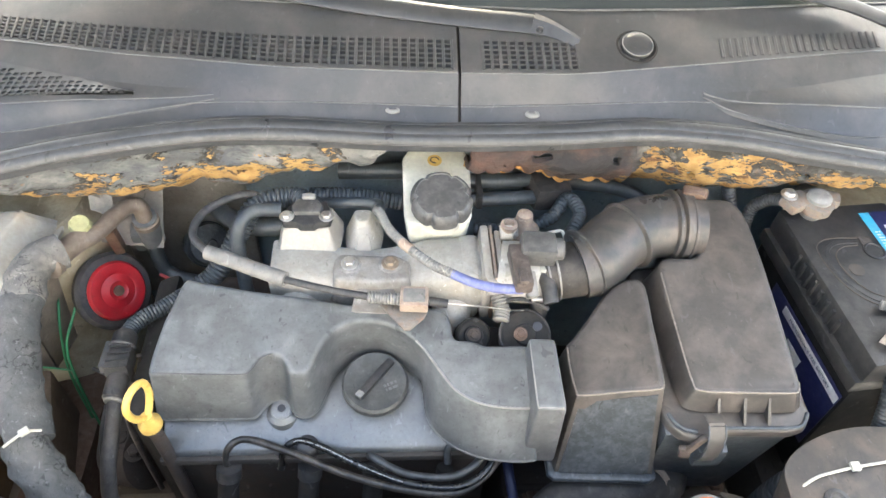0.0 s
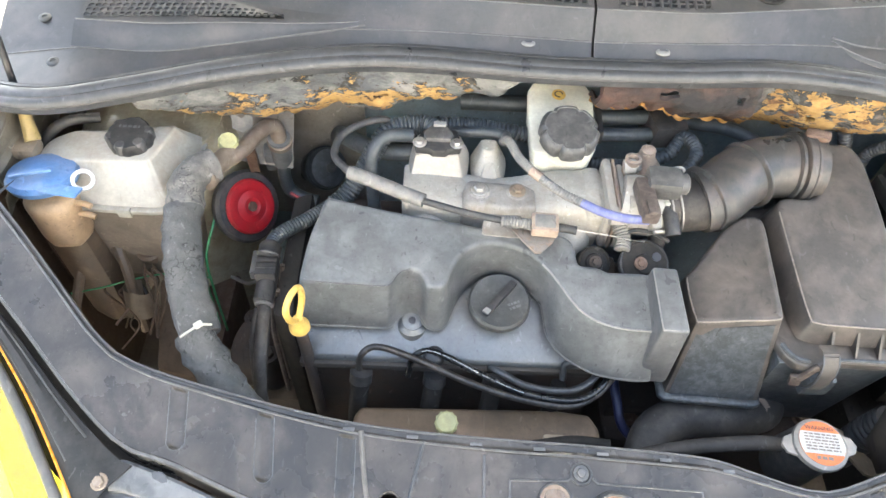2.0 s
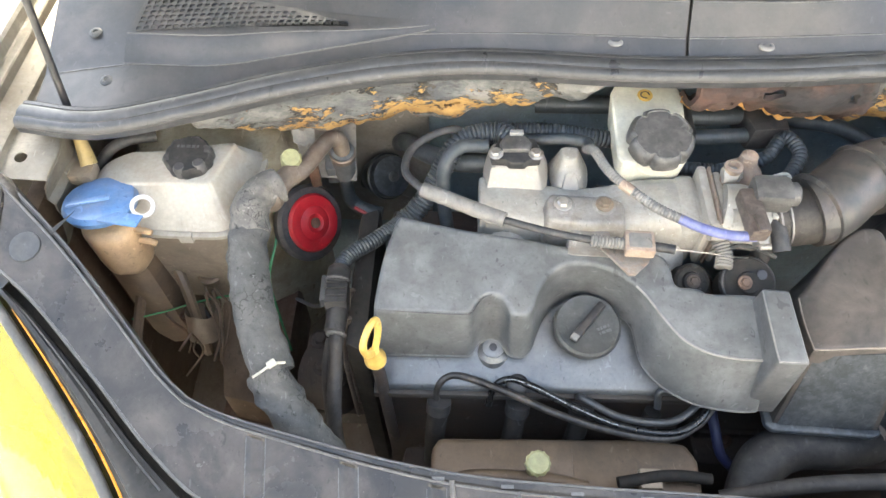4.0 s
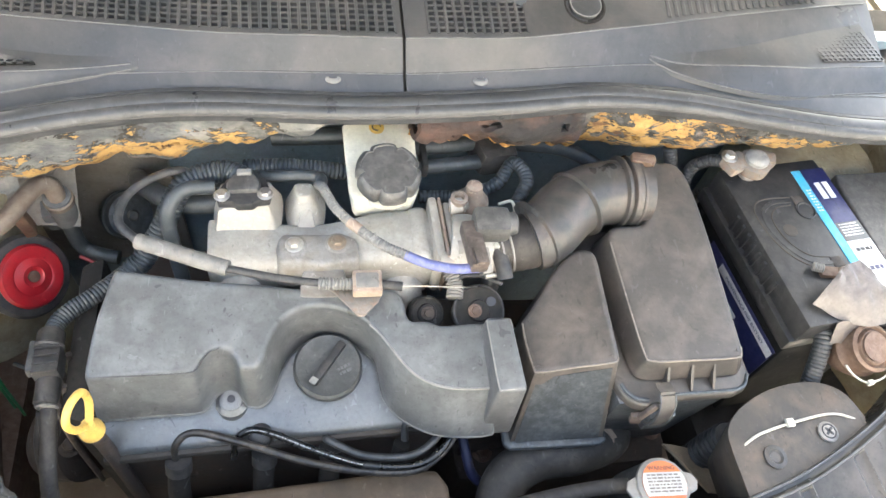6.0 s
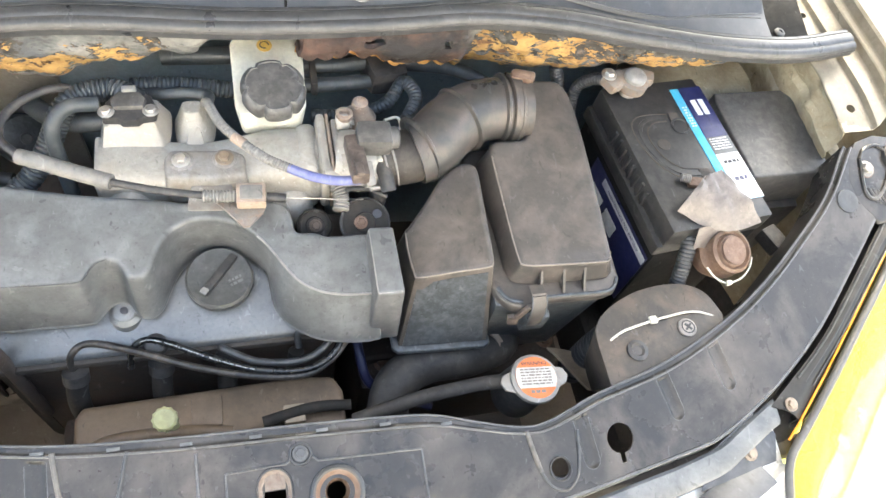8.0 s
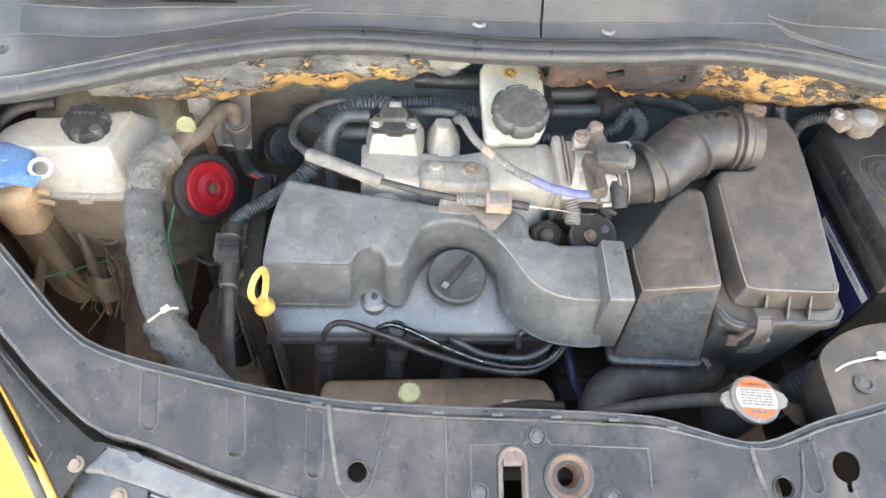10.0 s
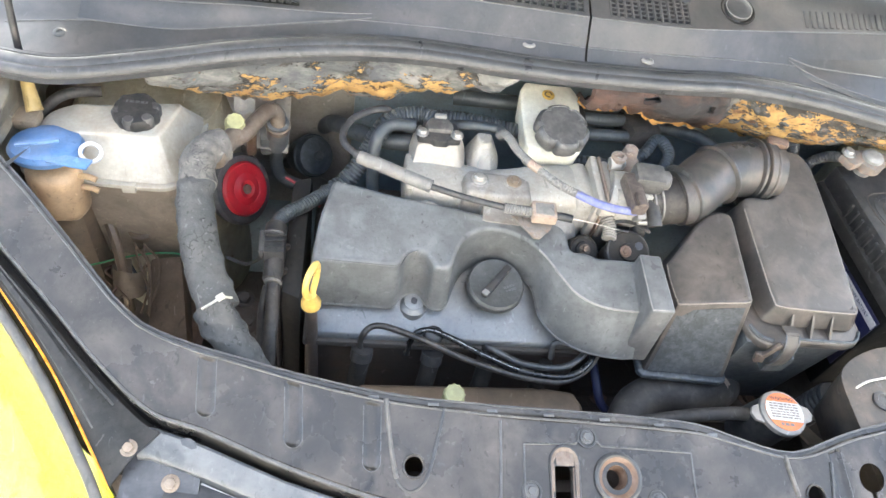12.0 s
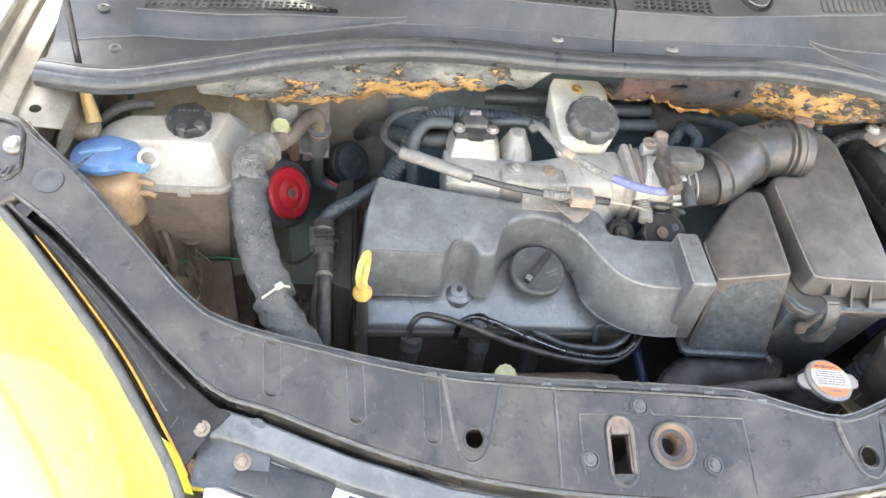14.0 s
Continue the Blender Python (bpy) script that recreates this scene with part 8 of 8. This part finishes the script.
CM = Matrix.Translation(Vector((0.234, 0.045, 0.800)) + Vector(CA).normalized() * 0.0062) @ pose(0, 0, 0, -0.57, 1.72, -4)
disc = bmesh.new()
lathe([(0.0215, 0), (0.0215, 0.0003)], (0, 0, 0), (0, 0, 1), 32, disc)
bmesh.ops.transform(disc, matrix=CM, verts=disc.verts)
part("label", disc, ORANGE, rcap, "orange warning label")
band = bmesh.new()
pts = [(0.0213 * math.cos(a), 0.0213 * math.sin(a)) for a in [radians(d) for d in (-30, -15, 0, 15, 30, 150, 165, 180, 195, 210)]]
prism(pts, 0.0003, 0.0006, 0, 0, None, 2, band)
bmesh.ops.transform(band, matrix=CM, verts=band.verts)
part("label_band", band, CAP_PRINT, rcap, "white band of small print")
words("lettering", "WARNING", 0.0055, CM @ Matrix.Translation((0, 0.0145, 0.0005)), INK, rcap)
pr = bars((-0.016, 0.009, 0.0007), (1, 0, 0), (0, 1, 0), 6, 0.0014, 0.0016, 0.032, 11)
bmesh.ops.transform(pr, matrix=CM, verts=pr.verts)
part("small_print", pr, PRINT, rcap)
pr = bars((-0.008, -0.013, 0.0005), (1, 0, 0), (0, 1, 0), 1, 0.003, 0.0016, 0.016, 12)
bmesh.ops.transform(pr, matrix=CM, verts=pr.verts)
part("small_print", pr, PRINT, rcap)

rh = thing("radiator_hose", (0.15, 0.1, 0.7), "thick black radiator hose with a spring clamp", "hose")
part("hose", tube([(0.098, 0.03, 0.66), (0.100, 0.065, 0.70), (0.115, 0.092, 0.712), (0.150, 0.108, 0.712), (0.20, 0.112, 0.706), (0.245, 0.13, 0.69), (0.26, 0.17, 0.66)], 0.023, 18, 10), OLD_RUBBER, rh)
part("spring_clamp", lathe([(0.0232, -0.005), (0.0246, -0.004), (0.0246, 0.004), (0.0232, 0.005)], (0.228, 0.1225, 0.697), (0.85, 0.45, -0.3), 26), STAINED, rh, "dull spring clamp")
solo("rubber_hose", tube([(0.078, 0.16, 0.70), (0.08, 0.13, 0.695), (0.088, 0.105, 0.68), (0.12, 0.09, 0.66), (0.16, 0.08, 0.64)], 0.0055, 12), DEEP_BLUE, "thin dark blue vacuum hose", "hose")
gearbox = thing("gearbox", (0.22, 0.24, 0.35), "grimy dark gearbox housing under the filter box", "gearbox")
part("housing", prism([(0.08, 0.12), (0.36, 0.12), (0.38, 0.36), (0.08, 0.38)], 0.35, 0.60, 0.03), DARK, gearbox)
for x, y in ((0.12, 0.135), (0.20, 0.132), (0.28, 0.132), (0.34, 0.14)):
    part("case_bolt", hex_bolt((x, y + 0.02, 0.60), 0.008), RUST, gearbox)
part("case_rib", block((0.2, 0.16, 0.602), (0.22, 0.008, 0.02), 0.003), DARK, gearbox)
part("breather", lathe([(0.012, 0), (0.012, 0.02), (0.008, 0.024)], (0.30, 0.17, 0.60), (0, 0, 1), 16), BLACK, gearbox)

# ---- coolant tank ----
tank = thing("coolant_tank", (-0.48, 0.32, 0.7), "yellowed white coolant tank with black screw cap", "coolant tank")
SHOULDER = [(-0.530, 0.347), (-0.498, 0.350), (-0.432, 0.3615), (-0.4225, 0.3600), (-0.4215, 0.352), (-0.4330, 0.3115), (-0.4375, 0.3045), (-0.446, 0.3025), (-0.493, 0.3020), (-0.546, 0.301), (-0.560, 0.308), (-0.556, 0.335)]
WAIST = [(-0.548, 0.374), (-0.50, 0.378), (-0.416, 0.380), (-0.4045, 0.374), (-0.4055, 0.345), (-0.4165, 0.287), (-0.4230, 0.2755), (-0.440, 0.2715), (-0.50, 0.273), (-0.556, 0.276), (-0.575, 0.29), (-0.572, 0.34)]
part("upper", moulded(SHOULDER, WAIST, lambda x, y: 0.866 - 0.25 * max(0, -0.528 - x), 0.827, 0.0045, 5), TANK, tank, "", 50)
part("seam", prism(closed_curve(offset(WAIST, 0.0045), 3), 0.8215, 0.8275, 0.0015), TANK, tank)
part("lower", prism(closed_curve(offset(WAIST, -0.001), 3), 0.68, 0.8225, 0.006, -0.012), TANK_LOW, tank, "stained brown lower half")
part("seam_lug", block((-0.465, 0.268, 0.8245), (0.014, 0.006, 0.012), 0.001), TANK, tank)
TC = Vector((-0.463, 0.334, 0.866))
tc = part("cap", lathe([(0.0222, -0.006), (0.0238, -0.004), (0.0238, 0.009), (0.0216, 0.013), (0.013, 0.014)], TC, (0.02, -0.05, 1), 48, None, 10, 0.03, 0.018), BLACK, tank, "grooved black screw cap")
for k in range(6):
    a = k * math.pi / 3 + 0.3
    part("cap_lobe", lathe([(0.0064, -0.015), (0.0068, -0.002), (0.0048, 0.0010)], TC + Vector((0.0186 * math.cos(a), 0.0186 * math.sin(a), 0.0125)), (0.02, -0.05, 1), 14), CAP_BLACK, tc)
part("cap_print", bars(TC + Vector((-0.011, 0.009, 0.0146)), (1, 0, 0), (0, 1, 0.05), 1, 0.0034, 0.0035, 0.022, 21), COVER, tc)
part("overflow", tube([(-0.510, 0.372, 0.862), (-0.535, 0.362, 0.866), (-0.553, 0.352, 0.862), (-0.57, 0.340, 0.845)], 0.006, 10), RUBBER, tank)

# ---- washer bottle ----
WRAP = material("dusty_tan_film", (0.15, 0.108, 0.072), 0.45, 0, (0.12, 0.085, 0.058), 0.5, 30, 0.3)
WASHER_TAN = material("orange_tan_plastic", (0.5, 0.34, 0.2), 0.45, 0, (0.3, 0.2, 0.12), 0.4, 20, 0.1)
washer = thing("washer_bottle", (-0.535, 0.255, 0.7), "stained tan washer bottle neck with blue cap", "washer bottle")
part("neck", prism([(-0.562, 0.240), (-0.540, 0.222), (-0.512, 0.226), (-0.505, 0.250), (-0.515, 0.275), (-0.555, 0.276)], 0.795, 0.862, 0.012, 0.0, segs=3), WASHER_TAN, washer)
part("bottle", prism([(-0.57, 0.25), (-0.54, 0.235), (-0.515, 0.24), (-0.51, 0.30), (-0.57, 0.30)], 0.62, 0.80, 0.012), TAN_DARK, washer, "darker tan bottle below the neck")
wc = part("cap", lathe([(0.028, -0.008), (0.034, -0.006), (0.036, 0.0), (0.033, 0.005), (0.020, 0.009), (0.008, 0.010)], (-0.538, 0.262, 0.875), (0.0, 0.22, 1), 34), BLUE_CAP, washer, "faded blue snap cap")
part("cap_tongue", block((-0.510, 0.254, 0.8735), (0.040, 0.016, 0.003), 0.0014, (-12, 0, -8)), BLUE_CAP, wc)
part("cap_ridge", block((-0.540, 0.266, 0.8845), (0.040, 0.006, 0.003), 0.0014, (-12, 0, 16)), BLUE_CAP, wc)
part("strap_ring", lathe([(0.008, -0.002), (0.0115, -0.002), (0.0115, 0.002), (0.008, 0.002), (0.008, -0.002)], (-0.493, 0.255, 0.878), (0.3, -0.4, 1), 20, None, 0, 0, 0, False), PAPER, washer, "white strap ring")
for k in range(2):
    part("lug", tube([(-0.508, 0.246 - 0.002 * k, 0.852 - 0.015 * k), (-0.497, 0.244 - 0.002 * k, 0.853 - 0.015 * k), (-0.490, 0.2425 - 0.002 * k, 0.851 - 0.015 * k)], 0.0032, 10), WASHER_TAN, washer)

for child in list(washer.children):
    child.data.transform(Matrix.Translation((-0.003, 0.019, -0.011)))

# ---- air-conditioning pipe ----
pipe = thing("air_conditioning_pipe", (-0.36, 0.16, 0.75), "lagged air-conditioning pipe in perished grey foam", "pipe")
part("lagging", tube([(-0.388, 0.252, 0.858), (-0.388, 0.230, 0.856), (-0.380, 0.195, 0.848), (-0.368, 0.160, 0.839), (-0.355, 0.130, 0.832), (-0.350, 0.119, 0.828)], 0.0192, 18, 10, lumpy=0.16), FOAM_WRAP, pipe)
part("lagging", tube([(-0.358, 0.122, 0.830), (-0.345, 0.105, 0.822), (-0.325, 0.082, 0.806), (-0.300, 0.056, 0.78), (-0.275, 0.03, 0.74)], 0.0188, 18, 10, lumpy=0.22), FOAM_WRAP, pipe)
part("elbow_lagging", tube([(-0.3865, 0.247, 0.858), (-0.3900, 0.264, 0.861), (-0.3910, 0.281, 0.8635), (-0.3840, 0.297, 0.8635), (-0.3715, 0.310, 0.861)], 0.0188, 18, 10, lumpy=0.16), FOAM_TAN, pipe, "dusty tan foam lagging")
part("pipe", tube([(-0.377, 0.295, 0.858), (-0.370, 0.318, 0.853), (-0.362, 0.338, 0.848)], 0.0115, 14), TARNISHED, pipe, "tarnished bare pipe")
part("pipe", tube([(-0.368, 0.322, 0.850), (-0.352, 0.345, 0.846), (-0.342, 0.372, 0.842), (-0.333, 0.393, 0.838), (-0.324, 0.400, 0.830), (-0.322, 0.398, 0.812)], 0.0092, 12), TARNISHED, pipe)
part("joint_sleeve", tube([(-0.322, 0.398, 0.816), (-0.324, 0.402, 0.795), (-0.324, 0.404, 0.770)], 0.0135, 16), COVER, pipe, "dull grey pipe sleeve")
part("joint_collar", lathe([(0.0135, -0.004), (0.0150, -0.003), (0.0150, 0.003), (0.0135, 0.004)], (-0.322, 0.399, 0.808), (0, 0.15, -1), 20), TARNISHED, pipe)
part("joint_block", block((-0.338, 0.405, 0.776), (0.016, 0.022, 0.034), 0.004, (10, 0, 10)), COVER, pipe)
part("valve_cap", lathe([(0.008, -0.010), (0.0105, -0.008), (0.011, 0.006), (0.009, 0.009)], (-0.364, 0.347, 0.855), (0.2, -0.35, 1), 30, None, 10, 0.05, 0.009), PALE_GREEN, pipe, "pale green valve cap")
part("tie", tube([(-0.362, 0.108, 0.846), (-0.354, 0.111, 0.8515), (-0.345, 0.118, 0.8525), (-0.337, 0.123, 0.845)], 0.0012, 8), TIE, pipe, "thin white nylon tie")
part("tie_head", block((-0.346, 0.1175, 0.8535), (0.008, 0.006, 0.004), 0.001, (0, 0, 40)), TIE, pipe)
part("pipe_collar", lathe([(0.014, -0.006), (0.0165, -0.004), (0.0165, 0.004), (0.013, 0.006)], (-0.379, 0.296, 0.858), (0.3, 0.9, -0.2), 20), TARNISHED, pipe, "bronze-stained collar")
part("down_pipe", tube([(-0.324, 0.404, 0.775), (-0.326, 0.404, 0.745), (-0.322, 0.400, 0.722), (-0.306, 0.395, 0.712), (-0.285, 0.39, 0.71)], 0.0085, 12), HOSE_HAZED, pipe)
part("pipe_bracket", block((-0.352, 0.375, 0.805), (0.012, 0.016, 0.05), 0.003, (15, 0, 15)), RUST, pipe, "rust-stained pipe bracket")

# ---- red horn ----
HN = Vector((0.74, -0.42, 0.52)).normalized()
horn = thing("horn", (-0.358, 0.346, 0.70), "red disc horn in a black rubber ring", "horn", "horns")
part("body", lathe([(0.03, -0.035), (0.044, -0.016), (0.0455, -0.006), (0.042, -0.002)], Vector((-0.358, 0.346, 0.748)), HN, 36), RUBBER, horn)
part("disc", lathe([(0.0335, -0.006), (0.0345, 0.0), (0.032, 0.0035), (0.022, 0.004), (0.020, 0.0028), (0.011, 0.0045), (0.009, 0.003), (0.004, 0.003)], Vector((-0.358, 0.346, 0.748)), HN, 36), RED, horn, "glossy red disc")
part("centre", lathe([(0.0065, 0.002), (0.006, 0.005), (0.003, 0.0055)], Vector((-0.358, 0.346, 0.748)), HN, 14), RUST, horn)
solo("horn_wire", tube([(-0.405, 0.37, 0.77), (-0.400, 0.345, 0.76), (-0.397, 0.32, 0.75), (-0.404, 0.285, 0.725), (-0.400, 0.265, 0.68), (-0.398, 0.255, 0.60)], 0.0016, 8), GREEN_WIRE, "loose thin green wire near the horn", "wire")
solo("horn_wire", tube([(-0.425, 0.35, 0.76), (-0.415, 0.325, 0.755), (-0.412, 0.30, 0.735), (-0.410, 0.275, 0.69), (-0.41, 0.265, 0.60)], 0.0015, 8), GREEN_WIRE, "loose thin green wire near the horn", "wire")
solo("horn_wire", tube([(-0.31, 0.36, 0.76), (-0.29, 0.35, 0.755), (-0.265, 0.325, 0.75)], 0.002, 8), RED_WIRE, "thin red wire behind the horn", "wire")

# ---- bonnet prop ----
prop = thing("bonnet_prop", (-0.55, 0.29, 0.88), "black bonnet prop rod with yellow rubber end", "prop rod")
PROP_A, PROP_B = Vector((-0.571, 0.346, 0.900)), Vector((-0.561, 0.321, 0.873))
part("grip", tube([PROP_B, (PROP_A + PROP_B) / 2, PROP_A], 0.0085, 12, 6, taper=0.0055), GRIP, prop, "faded yellow rubber end grip")
part("rod", tube([PROP_A - Vector((0, 0, 0.003)), (-0.572, 0.366, 0.97), (-0.565, 0.425, 1.22), (-0.556, 0.515, 1.56)], 0.0036, 10), BLACK, prop)
part("foot", block(PROP_B - Vector((0.008, 0.004, 0.008)), (0.026, 0.024, 0.016), 0.006), TAN, prop)

# ---- low clutter at the tank side ----
for k, (pts, r, mat, label) in enumerate((
        ([(-0.56, 0.24, 0.70), (-0.524, 0.251, 0.70), (-0.498, 0.260, 0.702), (-0.469, 0.268, 0.704), (-0.439, 0.275, 0.70), (-0.40, 0.27, 0.70)], 0.0011, GREEN_WIRE, "loose thin green wire below the tank"),
        ([(-0.485, 0.295, 0.71), (-0.478, 0.272, 0.712), (-0.460, 0.253, 0.71), (-0.455, 0.222, 0.70), (-0.462, 0.20, 0.68)], 0.0014, BROWN_GRIME, "frayed dusty wire hanging by the tank"),
        ([(-0.478, 0.295, 0.71), (-0.468, 0.275, 0.712), (-0.448, 0.255, 0.71), (-0.446, 0.225, 0.70), (-0.455, 0.20, 0.68)], 0.0014, BROWN_GRIME, "frayed dusty wire hanging by the tank"),
        ([(-0.560, 0.215, 0.67), (-0.553, 0.245, 0.70), (-0.545, 0.272, 0.728), (-0.536, 0.299, 0.742), (-0.517, 0.298, 0.744), (-0.501, 0.276, 0.730), (-0.492, 0.252, 0.69), (-0.49, 0.235, 0.63)], 0.0062, TAN_DARK, "dusty tan hose below the tank"),
        ([(-0.37, 0.26, 0.72), (-0.345, 0.245, 0.73), (-0.325, 0.235, 0.76), (-0.318, 0.225, 0.79)], 0.0022, RUBBER, "thin black wire to the plug"))):
    solo("loose_wire", tube(pts, r, 8), mat, label, "wire")
solo("washer_pump", lathe([(0.018, 0), (0.018, 0.03), (0.012, 0.04), (0.006, 0.05)], (-0.478, 0.297, 0.65)), TAN, "dusty brown plastic washer pump", "pump")
curl = []
for k in range(25):
    f = k / 24
    r = 0.012 + 0.010 * f
    a = 1.2 + 5.4 * f
    curl.append([Vector((-0.487 + r * math.cos(a) + 0.003 * noise.noise(Vector((f * 9, q * 2, 1))), 0.255 + 0.7 * r * math.sin(a) - 0.004 * q, 0.70 - 0.008 * q + 0.005 * noise.noise(Vector((f * 7, q, 4))))) for q in range(5)])
solo("plastic_wrap", loft(curl, None, 0.0008), WRAP, "crumpled dusty tan plastic wrap below the tank", "wrapping")
seed = random.Random(8)
for k in range(5):
    x, y = -0.52 + 0.010 * k, 0.285 - 0.006 * (k % 4)
    pts = [(x, y, 0.69 + 0.004 * (k % 3))]
    for j in range(4):
        pts.append((pts[-1][0] + seed.uniform(-0.018, 0.02), pts[-1][1] - seed.uniform(0.008, 0.028), pts[-1][2] - seed.uniform(0.0, 0.02)))
    solo("loose_wire", tube(pts, seed.uniform(0.0012, 0.002), 8), (BROWN_GRIME, RUST, BROWN_GRIME, RUBBER)[k % 4], ("dusty brown wire below the tank", "rust-stained wire below the tank", "frayed brown wire below the tank", "thin black wire below the tank")[k % 4], "wire")
solo("pump_plug", lathe([(0.010, -0.012), (0.014, -0.008), (0.015, 0.006), (0.012, 0.008), (0.009, 0.006)], (-0.474, 0.290, 0.722), (0.1, -0.2, 1), 22), TAN_DARK, "dusty round pump plug with two pale wires", "plug")
for dx in (-0.005, 0.004):
    solo("loose_wire", tube([(-0.472 + dx, 0.272, 0.715), (-0.470 + dx, 0.262, 0.712), (-0.462 + dx, 0.246, 0.708), (-0.454 + dx * 0.5, 0.224, 0.70), (-0.452, 0.196, 0.68)], 0.0013, 8), BROWN_GRIME, "thin grimy pump wire", "wire")
solo("support_bracket", prism([(-0.450, 0.165), (-0.402, 0.155), (-0.428, 0.276), (-0.464, 0.270)], 0.58, 0.695, 0.006, top=lambda x, y: 0.695 + 0.3 * (y - 0.27)), BROWN_GRIME, "brown grime-coated steel support", "bracket")
for x, y in ((-0.342, 0.205), (-0.350, 0.240), (-0.325, 0.19)):
    solo("pulley_bolt", hex_bolt((x, y, 0.66), 0.008), DARK, "oily hexagon bolt beside the engine", "bolt")
solo("alternator", lathe([(0.03, -0.03), (0.045, -0.02), (0.045, 0.02), (0.03, 0.03)], (-0.335, 0.215, 0.62), (0.8, -0.3, 0.3), 26), DARK, "oily alternator low beside the engine", "alternator")
